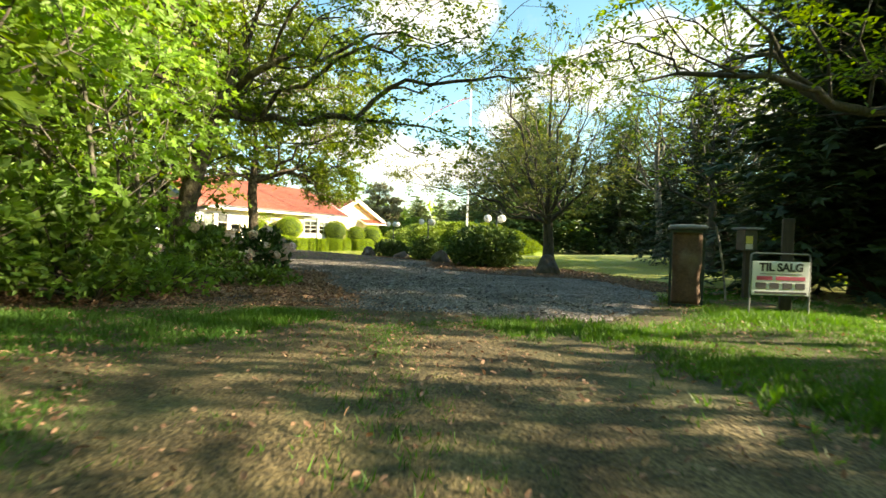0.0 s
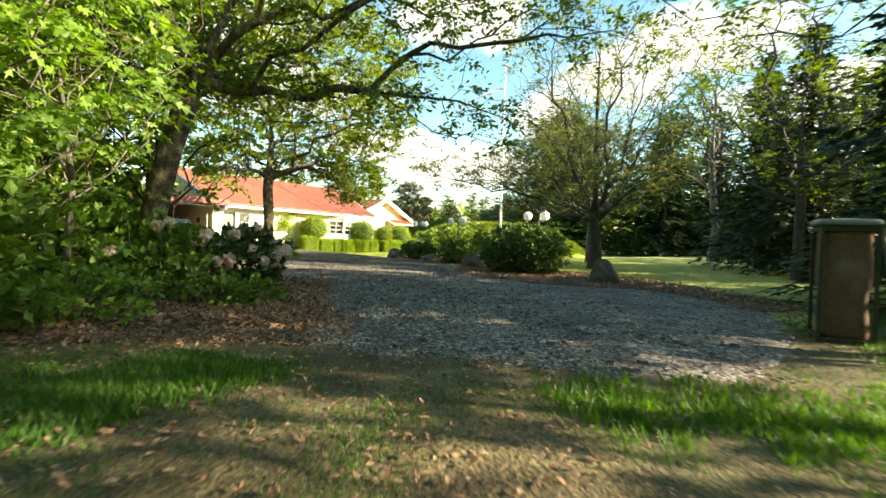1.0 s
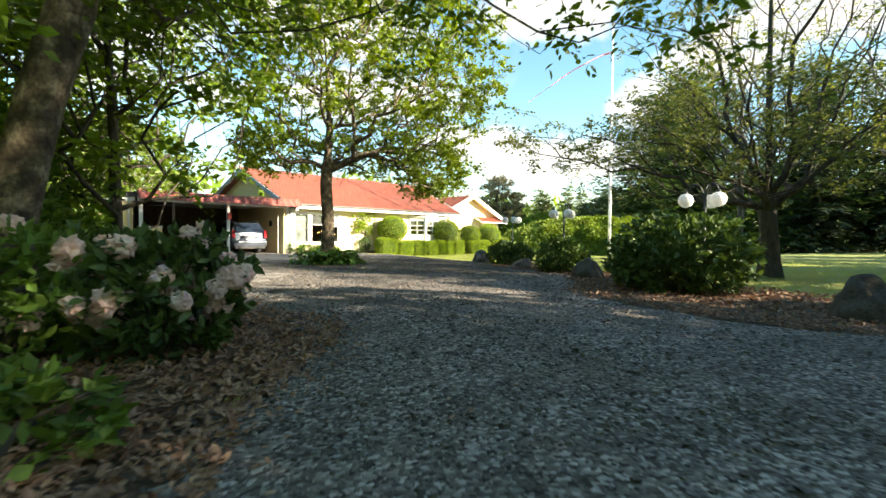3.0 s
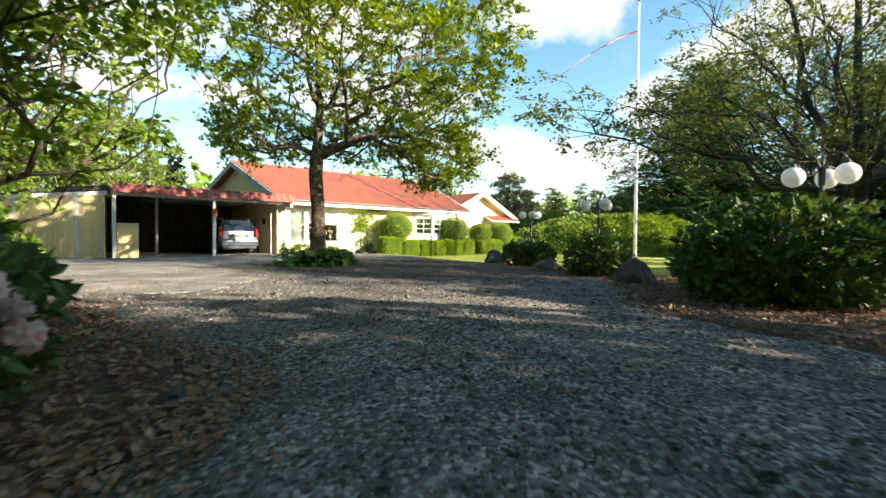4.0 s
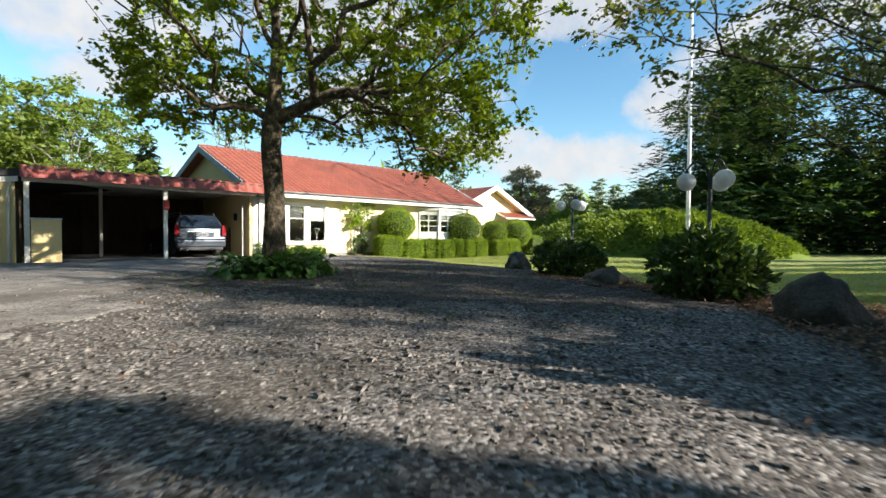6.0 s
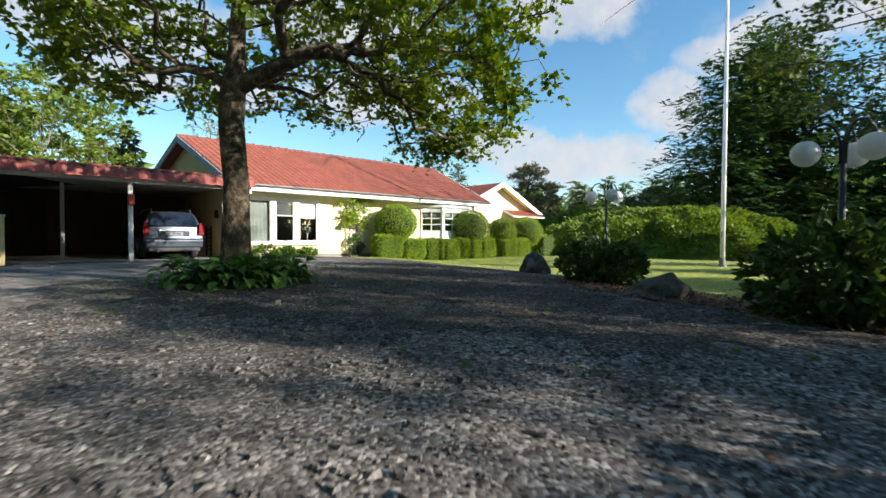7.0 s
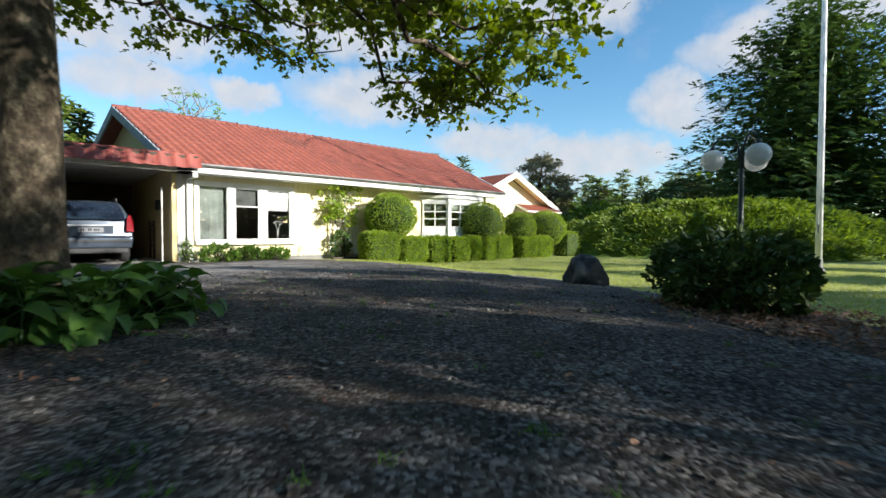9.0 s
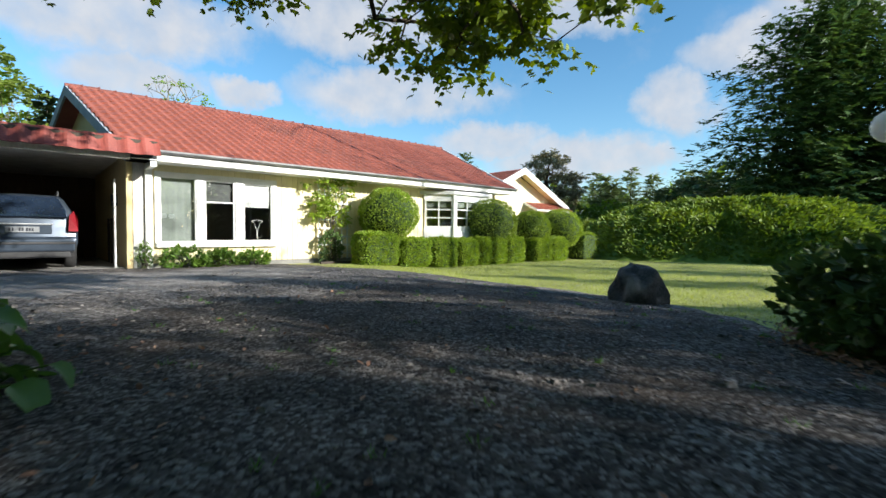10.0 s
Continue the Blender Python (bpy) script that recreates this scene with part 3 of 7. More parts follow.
def conifer(name, label, place, height, radius, seed, mat_=NEEDLE, bark=BARK_DARK, bare=0.06, rows=34, per_row=11, sprays=16, size=0.34, droop=0.25, trunk_r=None, group="", lift=0.0, shape="spray", power=1.0, scatter=0.12, category="tree", uneven=0.5):
    """A conifer: a straight tapering trunk with whorls of boughs, each with flat sprays of needles to both sides."""
    g = np.random.default_rng(seed)
    e = thing(name, label, category, place, group=group)
    tr = trunk_r or height * 0.018
    zs = np.linspace(0, height, 9)
    bm = tubed([(0.03 * math.sin(z), 0.03 * math.cos(z * 1.3), z) for z in zs], [tr * (1.0 - 0.94 * z / height) * (1.35 if z == 0 else 1) for z in zs], 10)
    pts, ways, sizes, boughs = [], [], [], []
    for i in range(rows):
        f = bare + (1 - bare) * (i + 0.5) / rows
        reach = radius * ((1 - f) ** power * 0.96 + 0.05)
        n = max(4, int(per_row * (0.5 + 0.5 * reach / radius)))
        for k in range(n):
            a = 2 * math.pi * (k + g.uniform(0, 1)) / n
            ln = reach * g.uniform(0.72, 1.12)
            z0 = f * height + g.normal(0, height / rows * uneven)
            s = np.linspace(0.12, 1, max(3, int(sprays * (0.35 + 0.65 * reach / radius))))
            r_ = ln * s
            z = z0 + lift * r_ - droop * r_ * s * 0.9 + 0.12 * ln * np.maximum(0, s - 0.7)
            c = np.stack([np.cos(a) * r_, np.sin(a) * r_, z], axis=1)
            boughs.append([(0, 0, z0), tuple(c[len(c) // 2]), tuple(c[-1])])
            out_ = np.array([math.cos(a), math.sin(a), -droop * 0.7 + lift])
            side = np.array([-math.sin(a), math.cos(a), -0.15])
            for sg in (1, -1):
                pts.append(c + g.normal(0, scatter, c.shape))
                ways.append(np.tile(out_ * 0.8 + sg * side * 0.9, (len(c), 1)))
                sizes.append(size * (1.15 - 0.55 * s) * (0.7 + 0.6 * reach / radius))
            pts.append(c[-2:])
            ways.append(np.tile(out_, (2, 1)))
            sizes.append(np.full(2, size))
    for b in boughs[::2]:
        tube(bm, b, [0.022, 0.014, 0.004], 3, False)
    part("trunk", bm, bark, e, smooth=True)
    lv, lf = leaves(np.concatenate(pts), np.concatenate(ways), np.concatenate(sizes), shape, 0.75, 0.25, g)
    cr = new("crown", mesh_np("crown", lv, [(lf, 0)], [mat_]))
    cr.parent = e
    return e


# ---- the lie of the land ----


def smooth(a, b, x):
    q = np.clip((x - a) / (b - a), 0, 1)
    return q * q * (3 - 2 * q)


def land(x, y):
    """Height of the ground: level drive, lawn falling gently away to the east of it."""
    x, y = np.asarray(x, float), np.asarray(y, float)
    u = x - 0.35 * (y + 8)
    z = -0.18 * smooth(1.2, 4.8, u) * smooth(-17, -12.5, y)
    z = z + 0.06 * smooth(-23.0, -26.0, y - 0.15 * (x + 8)) + 0.05 * smooth(-9.5, -13, x)
    return z + 0.012 * np.sin(x * 0.9 + 1) * np.sin(y * 0.7)


def lz(x, y):
    return float(land(x, y))


def sheet(name, mat_, outline, cell, above, label, category, wobble=0.12, seed=3, bump=0.0):
    """A thin ground covering inside an outline, its edge frayed, lying on the land."""
    o = np.array(outline, float)
    lo, hi = o.min(0) - 0.5, o.max(0) + 0.5
    nx, ny = int((hi[0] - lo[0]) / cell) + 1, int((hi[1] - lo[1]) / cell) + 1
    gx, gy = np.meshgrid(lo[0] + np.arange(nx) * cell, lo[1] + np.arange(ny) * cell)
    p = np.stack([gx.ravel(), gy.ravel()], axis=1)

    def dist(q):
        best, near = np.full(len(q), 1e9), np.zeros((len(q), 2))
        inside = np.zeros(len(q), bool)
        for a, b in zip(o, np.roll(o, -1, axis=0)):
            e = b - a
            s = np.clip(((q - a) @ e) / (e @ e), 0, 1)
            c = a + s[:, None] * e
            d = np.linalg.norm(q - c, axis=1)
            m = d < best
            best[m], near[m] = d[m], c[m]
            cross = (a[1] > q[:, 1]) != (b[1] > q[:, 1])
            xx = a[0] + (q[:, 1] - a[1]) / (b[1] - a[1] + 1e-12) * e[0]
            inside ^= cross & (q[:, 0] < xx)
        return np.where(inside, -best, best), near
    sd, near = dist(p)
    wob = wobble * (np.sin(p[:, 0] * 2.3 + seed) * np.sin(p[:, 1] * 2.9 + seed * 2) + 0.6 * np.sin(p[:, 0] * 6.1 + p[:, 1] * 5.2 + seed) + 0.45 * np.sin(p[:, 0] * 13.7 - p[:, 1] * 11.9))
    f = sd + wob
    out_ = (p - near) / (np.abs(sd)[:, None] + 1e-6) * np.sign(sd)[:, None]
    g2 = p - np.where((f > 0)[:, None], f[:, None] * out_, 0)
    keep = f.reshape(ny, nx) < 0
    cells = keep[:-1, :-1] | keep[1:, :-1] | keep[:-1, 1:] | keep[1:, 1:]
    i = np.arange(nx * ny).reshape(ny, nx)
    fc = np.stack([i[:-1, :-1][cells], i[:-1, 1:][cells], i[1:, 1:][cells], i[1:, :-1][cells]], axis=1)
    used, inv = np.unique(fc, return_inverse=True)
    fc = inv.reshape(fc.shape)
    q = g2[used]
    z = land(q[:, 0], q[:, 1]) + above * smooth(0.02, -0.25, f[used]) - 0.012 * smooth(-0.06, 0.0, f[used])
    if bump:
        z = z + bump * (np.sin(q[:, 0] * 3.1 + 2 * np.sin(q[:, 1])) * np.sin(q[:, 1] * 2.7) * smooth(0, -0.4, f[used]))
    ob = new(name, mesh_np(name, np.column_stack([q, z]), [(fc, 0)], [mat_], True))
    return tagged(ob, label, category, kind="structure"), lambda r: dist(np.asarray(r, float))[0]


DRIVE = [(-11.4, -20.3), (-11.35, -21.0), (-11.2, -21.5), (-10.8, -22.5), (-10.2, -23.5), (-8.6, -23.8), (-6.3, -23.5), (-4.6, -22.4), (-4.3, -21.4),
         (-4.8, -20.3), (-4.5, -18.8), (-3.9, -17.4), (-2.3, -16.6), (-0.5, -15.3), (0.2, -13.7), (0.7, -12.4), (1.5, -11.2), (2.7, -10.5), (3.75, -10.0), (4.3, -9.1), (4.75, -8.2),
         (4.75, -6.6), (4.35, -4.6), (3.4, -2.8), (2.9, -1.0), (2.9, -0.05), (-0.4, -0.05), (-0.45, 5.6), (-6.3, 5.6), (-6.5, -0.4), (-11.5, 3.0), (-14, 1.0), (-10.2, -4.5),
         (-9.0, -9.0), (-8.85, -13.0), (-8.6, -15.2), (-8.3, -16.9), (-9.2, -18.0), (-10.1, -18.9), (-10.6, -19.6)]
TRACK = [(-40, -33.5), (-16.0, -20.1), (-13.7, -19.0), (-12.2, -19.2), (-11.35, -20.0), (-10.8, -21.2), (-10.0, -22.2), (-9.2, -23.2), (-7.5, -23.3), (-6.7, -24.8), (-8.5, -25.8), (-11.0, -26.0), (-14.5, -27.0), (-24, -32), (-38, -41)]
WOODS = [(-26, -24), (-16.0, -20.2), (-13.7, -19.1), (-12.4, -19.4), (-11.6, -20.4), (-10.95, -20.7), (-10.35, -19.7), (-9.7, -18.75), (-8.8, -17.95), (-8.05, -17.0), (-8.4, -15.2),
         (-8.7, -13.0), (-8.9, -9.0), (-10.1, -4.5), (-13.8, 1.2), (-26, 8)]
BED = [(-3.4, -22.5), (-4.6, -23.2), (-5.9, -23.9), (-6.4, -23.35), (-4.75, -22.3), (-4.45, -21.4), (-4.9, -20.4), (-4.6, -18.8), (-4.0, -17.35), (-2.4, -16.55), (-0.6, -15.25), (0.1, -13.7), (0.6, -12.4), (1.4, -11.2), (2.4, -10.5), (3.4, -10.4), (3.4, -12.0),
       (1.6, -13.3), (1.1, -14.6), (0.4, -16.2), (-0.9, -18.3), (-1.6, -20.3), (-2.4, -21.5)]

# ground, one sheet to the horizon, finer where the camera goes
ax = np.concatenate([[-900, -400, -180, -90, -55], np.arange(-40, 45, 0.9), [60, 90, 180, 400, 900]])
gx, gy = np.meshgrid(ax, ax)
gv = np.column_stack([gx.ravel(), gy.ravel(), land(gx.ravel(), gy.ravel())])
k = len(ax)
gi = np.arange(k * k).reshape(k, k)
tagged(new("ground", mesh_np("ground", gv, [(np.stack([gi[:-1, :-1].ravel(), gi[:-1, 1:].ravel(), gi[1:, 1:].ravel(), gi[1:, :-1].ravel()], axis=1), 0)], [LAWN], True)),
       "short green lawn grass with worn patches", "ground", kind="structure")
woods_ob, woods_d = sheet("woodland_floor", LITTER, WOODS, 0.25, 0.034, "brown leaf litter under the trees", "ground", 0.15, 5, 0.015)
track_ob, track_d = sheet("dirt_track", EARTH, TRACK, 0.2, 0.026, "brown trodden earth track with sparse grass", "track", 0.16, 2, 0.012)
drive_ob, drive_d = sheet("driveway", GRAVEL, DRIVE, 0.14, 0.044, "dark grey gravel driveway with worn wheel lanes", "driveway", 0.07, 1, 0.006)
bed_ob, bed_d = sheet("planting_bed", LITTER, BED, 0.12, 0.055, "planting bed covered with dry brown leaves", "flower bed", 0.10, 4, 0.012)
# court sheet paler than the drive, to read as sunlit
COURT_EDGE = [(-8.4, -12.4), (-7.0, -12.9), (-5.6, -11.4), (-5.2, -9.0), (-5.0, -7.2), (-4.0, -5.6), (-1.8, -5.0), (0.6, -4.6), (2.4, -3.4), (2.3, -1.2), (-0.3, -0.9), (-6.6, -0.9), (-10.6, 1.8), (-11.6, 0.6), (-9.6, -4.6), (-8.8, -9.0)]
sheet("gravel_court", GRAVEL_PALE, COURT_EDGE, 0.14, 0.0505, "fine gravel court before the carport, paled for sunlight", "gravel court", 0.3, 9, 0.004)
# soil round the maple, stretched over the drive where tree shade falls
SHADED_SOIL_EDGE = [(-4.9, -8.3), (-4.5, -10.4), (-3.9, -12.3), (-3.0, -13.6), (-1.9, -15.2), (-0.7, -15.1), (0.1, -13.7), (0.6, -12.4), (1.4, -11.2), (2.7, -10.3), (3.7, -9.6), (4.2, -8.2), (4.2, -6.5), (2.8, -5.6), (0.6, -5.9), (-1.2, -6.4), (-2.7, -6.4), (-4.1, -7.0)]
shaded_soil_ob, shaded_soil_d = sheet("bare_soil", SOIL_SHADED, SHADED_SOIL_EDGE, 0.12, 0.052, "bare soil and worn gravel round the maple, darkened as shade", "soil", 0.25, 7, 0.004)
slab = boxed((-6.2, 0.1, -0.1), (-0.45, 5.5, 0.05), 0.01)
tagged(part("carport_floor", slab, CONCRETE), "grey concrete floor of the carport", "floor", kind="structure")

# ---- house ----
house = thing("house", "long cream bungalow with a red tiled gable roof", "house")
RIDGE_Y, RIDGE_Z, EAVE_Y, EAVE_Z = 3.34, 4.36, -0.64, 2.40
PITCH = math.atan2(RIDGE_Z - EAVE_Z, RIDGE_Y - EAVE_Y)
X0, X1 = -0.42, 10.75                   # facade ends
WALL_TOP = 2.62
OPENINGS = [(0.14, 2.60, 0.53, 2.0), (7.55, 10.3, 0.35, 2.05)]


def spans(x0, x1, z0, z1, openings):
    """What is left of a strip of wall beside, above and below the openings."""
    cuts = sorted(o for o in openings if o[0] < x1 - 1e-4 and o[1] > x0 + 1e-4)
    out_ = []
    if not cuts:
        return [(z0, z1)]
    z = z0
    for o in cuts:
        if o[2] > z:
            out_.append((z, o[2]))
        z = o[3]
    if z < z1:
        out_.append((z, z1))
    return out_


wall = bmesh.new()
xs = sorted({X0, X1, *[o[0] for o in OPENINGS], *[o[1] for o in OPENINGS]})
for a, b in zip(xs, xs[1:]):
    for z0, z1 in spans(a, b, -0.3, WALL_TOP, OPENINGS):
        box(wall, (a, 0.02, z0), (b, 0.22, z1))
bmesh.ops.remove_doubles(wall, verts=wall.verts, dist=0.001)
front_wall = part("wall", wall, CREAM, house, "cream painted front wall")
# upright boards over the wall, one by one
board_meshes = {}
step = 0.14
for i in range(int((X1 - X0) / step)):
    a = X0 + i * step
    for z0, z1 in spans(a, a + step, 0.12, 2.5, OPENINGS):
        key = round(z1 - z0, 3)
        if key not in board_meshes:
            bm = boxed((0.002, 0, 0), (step - 0.005, 0.022, key), 0.003)
            me = bpy.data.meshes.new("board")
            bm.to_mesh(me)
            bm.free()
            me.materials.append(FACADE_SUNLIT)
            board_meshes[key] = me
        ob = new("board", board_meshes[key])
        ob.parent = front_wall
        ob.location = (a, -0.003, z0)
part("plinth", boxed((X0 + 0.02, 0.0, -0.4), (X1 - 0.02, 0.2, 0.115)), CONCRETE, house)
for nm, lo, hi in (("wall", (X0, 0.22, -0.3), (X0 + 0.2, 7.1, WALL_TOP)), ("wall", (X1 - 0.2, 0.22, -0.4), (X1, 7.1, WALL_TOP)), ("wall", (X0 + 0.2, 6.9, -0.4), (X1 - 0.2, 7.1, WALL_TOP))):
    part(nm, boxed(lo, hi), YELLOW, house)
part("interior_wall", boxed((X0 + 0.25, 3.2, 0), (X1 - 0.25, 3.3, 2.5)), PLASTER, house)
part("interior_floor", boxed((X0 + 0.2, 0.22, -0.02), (X1 - 0.2, 6.9, 0.08)), DARKWOOD, house)
part("ceiling", boxed((X0 + 0.2, 0.22, 2.5), (X1 - 0.2, 6.9, 2.55)), PLASTER, house)
part("gable", prism([(-0.3, 2.45), (6.98, 2.45), (RIDGE_Y, RIDGE_Z - 0.17)], X1 - 0.12, X1, "x"), YELLOW, house, "pale yellow boarded gable")


def verge(y):
    """The left roof edge runs slightly askew of the front."""
    return -0.55 - 0.16 * (y - EAVE_Y)


bm = bmesh.new()
tri_ = [(-0.25, 2.54), (6.95, 2.54), (RIDGE_Y, RIDGE_Z - 0.17)]
q = [bm.verts.new((verge(y) + 0.42, y, z)) for y, z in tri_]
r_ = [bm.verts.new((verge(y) + 0.52, y, z)) for y, z in tri_]
bm.faces.new(q)
bm.faces.new(r_[::-1])
for i in range(3):
    bm.faces.new((q[(i + 1) % 3], q[i], r_[i], r_[(i + 1) % 3]))
bmesh.ops.recalc_face_normals(bm, faces=bm.faces)
part("gable", bm, YELLOW, house, "pale yellow boarded gable")


# roof: sheathing, then rows of pantiles
def roof_slab(name, x_eave0, x_eave1, x_ridge0, x_ridge1, ye, ze, yr, zr, thick, mat_, parent):
    bm = bmesh.new()
    lo = [(x_eave0, ye, ze), (x_eave1, ye, ze), (x_ridge1, yr, zr), (x_ridge0, yr, zr)]
    a = [bm.verts.new(p) for p in lo]
    b = [bm.verts.new((p[0], p[1], p[2] - thick)) for p in lo]
    bm.faces.new(a)
    bm.faces.new(b[::-1])
    for i in range(4):
        bm.faces.new((a[(i + 1) % 4], a[i], b[i], b[(i + 1) % 4]))
    bmesh.ops.recalc_face_normals(bm, faces=bm.faces)
    return part(name, bm, mat_, parent)


roof = roof_slab("roof", -0.53, 11.1, -1.17, 11.05, EAVE_Y, EAVE_Z - 0.03, RIDGE_Y, RIDGE_Z - 0.03, 0.14, FELT, house)
roof_slab("roof_back", -1.80, 11.1, -1.17, 11.05, 2 * RIDGE_Y - EAVE_Y, EAVE_Z - 0.03, RIDGE_Y + 0.001, RIDGE_Z - 0.03, 0.14, TILE, house)


def pantile(w, ln):
    """One S-shaped clay tile, lying along -y to +y, thick enough to show its edge."""
    bm = bmesh.new()
    prof = [(0, 0.010), (0.10, 0.022), (0.24, 0.030), (0.40, 0.024), (0.52, 0.014), (0.68, 0.0), (0.86, 0.004), (1.04, 0.018)]
    top, low = [], []
    for y, dz in ((0, 0.004), (ln * 1.06, 0.0)):
        top.append([bm.verts.new((x * w, y, z + dz)) for x, z in prof])
    low = [bm.verts.new((x * w, 0.002, z - 0.014)) for x, z in prof]
    for i in range(len(prof) - 1):
        bm.faces.new((top[0][i], top[0][i + 1], top[1][i + 1], top[1][i]))
        bm.faces.new((low[i], low[i + 1], top[0][i + 1], top[0][i]))
    me = bpy.data.meshes.new("tile")
    bm.to_mesh(me)
    bm.free()
    me.materials.append(TILE)
    return me


LEN = math.hypot(RIDGE_Y - EAVE_Y, RIDGE_Z - EAVE_Z)
ROWS, TW = 14, 0.215
TL = LEN / ROWS
tile_mesh = pantile(TW, TL)
tv = np.array([v.co for v in tile_mesh.vertices])
tf = np.array([p.vertices[:] for p in tile_mesh.polygons])
rest_v, rest_f, singles = [], [], 0
tile_at = []
for row in range(ROWS):
    y = EAVE_Y - 0.05 + row * TL * math.cos(PITCH)
    z = EAVE_Z + row * TL * math.sin(PITCH) - 0.02
    s = row / ROWS
    x0 = -0.53 + (-1.17 + 0.53) * s
    for c in range(int((11.08 - x0) / TW)):
        tile_at.append((x0 + c * TW, y, z))
tile_at.sort(key=lambda q: q[0] + 0.6 * q[1])
for i, (x, y, z) in enumerate(tile_at):
    m_ = pose(x, y, z, math.degrees(PITCH) - 0.8 + rng.normal(0, 0.2), rng.normal(0, 0.3), 0)
    if i < 290:
        ob = new("tile", tile_mesh)
        ob.parent = roof
        ob.matrix_basis = m_
    else:
        mm = np.array(m_)
        rest_f.append(tf + len(rest_v) * len(tv))
        rest_v.append(tv @ mm[:3, :3].T + mm[:3, 3])
ob = new("tiles", mesh_np("tiles", np.concatenate(rest_v), [(np.concatenate(rest_f), 0)], [TILE]))
ob.parent = roof
ob["kind"] = "stuff"
# ridge caps
cap_bm = bmesh.new()
tube(cap_bm, [(0, 0, -0.02), (0.30, 0, -0.012), (0.36, 0, -0.01)], [0.07, 0.074, 0.098], 10, True)
cap = part("ridge_tile", cap_bm, RIDGE, roof)
cap.matrix_basis = pose(-1.19, RIDGE_Y, RIDGE_Z - 0.005)
for i in range(1, 36):
    ob = new("ridge_tile", cap.data)
    ob.parent = roof
    ob.matrix_basis = pose(-1.19 + i * 0.34, RIDGE_Y, RIDGE_Z - 0.005 + rng.normal(0, 0.004))
# eaves: fascia, soffit, gutter, downpipe
part("fascia", boxed((0.0, EAVE_Y - 0.012, EAVE_Z - 0.215), (11.1, EAVE_Y + 0.012, EAVE_Z - 0.02), 0.004), WHITE, house, "white fascia board")
part("soffit", boxed((-0.42, EAVE_Y + 0.014, EAVE_Z - 0.20), (11.05, 0.0, EAVE_Z - 0.185)), WHITE, house)
gp = [(-0.055, 0.0), (-0.05, -0.035), (-0.025, -0.06), (0.01, -0.065), (0.04, -0.05), (0.055, 0.0), (0.048, 0.0), (0.034, -0.043), (0.008, -0.057), (-0.022, -0.052), (-0.043, -0.03), (-0.048, 0.0)]
part("gutter", prism([(EAVE_Y - 0.07 + a, EAVE_Z - 0.005 + b) for a, b in gp], 0.0, 11.1, "x"), ZINC, house, "grey zinc gutter")
part("downpipe", boxed((-0.115, -0.10, 0.0), (0.015, -0.032, EAVE_Z - 0.225), 0.012), WHITE, house, "broad white boxed downpipe")
part("pipe_outlet", boxed((-0.115, EAVE_Y - 0.005, EAVE_Z - 0.33), (0.0, -0.102, EAVE_Z - 0.225), 0.01), WHITE, house)
part("corner_board", boxed((X0 - 0.012, -0.03, 0.02), (X0 + 0.085, 0.03, 2.3), 0.004), YELLOW, house)
part("panel", boxed((X0 + 0.10, -0.026, 0.02), (X0 + 0.30, 0.0, 2.25), 0.004), WHITE_OLD, house, "stained white painted panel")
# bargeboards of the left gable
for sg, yy, zz in ((1, EAVE_Y, EAVE_Z), (-1, 2 * RIDGE_Y - EAVE_Y, EAVE_Z)):
    bm = bmesh.new()
    e0, e1 = Vector((verge(yy) - 0.01, yy, zz - 0.02)), Vector((verge(RIDGE_Y) - 0.01, RIDGE_Y, RIDGE_Z - 0.01))
    q = [bm.verts.new(v) for v in (e0, e1, e1 - Vector((0, 0, 0.24)), e0 - Vector((0, 0, 0.24)))]
    r_ = [bm.verts.new(v.co + Vector((0.045, 0, 0))) for v in q]
    bm.faces.new(q)
    bm.faces.new(r_[::-1])
    for i in range(4):
        bm.faces.new((q[(i + 1) % 4], q[i], r_[i], r_[(i + 1) % 4]))
    bmesh.ops.recalc_face_normals(bm, faces=bm.faces)
    part("bargeboard", bm, VERGE, house, "grey-blue painted bargeboard")
bm = bmesh.new()
q = [bm.verts.new(v) for v in ((11.11, EAVE_Y - 0.04, EAVE_Z + 0.02), (11.06, RIDGE_Y, RIDGE_Z + 0.03), (11.06, RIDGE_Y, RIDGE_Z - 0.2), (11.11, EAVE_Y - 0.04, EAVE_Z - 0.2))]
r_ = [bm.verts.new(v.co + Vector((0.04, 0, 0))) for v in q]
bm.faces.new(q)
bm.faces.new(r_[::-1])
for i in range(4):
    bm.faces.new((q[(i + 1) % 4], q[i], r_[i], r_[(i + 1) % 4]))
bmesh.ops.recalc_face_normals(bm, faces=bm.faces)
part("bargeboard", bm, WHITE, house)


def pane(parent, lo, hi, y):
    bm = bmesh.new()
    bm.faces.new([bm.verts.new(p) for p in ((lo[0], y, lo[1]), (hi[0], y, lo[1]), (hi[0], y, hi[1]), (lo[0], y, hi[1]))])
    ob = part("pane", bm, WINDOW_GLASS, parent)
    ob.visible_shadow = False
    return ob


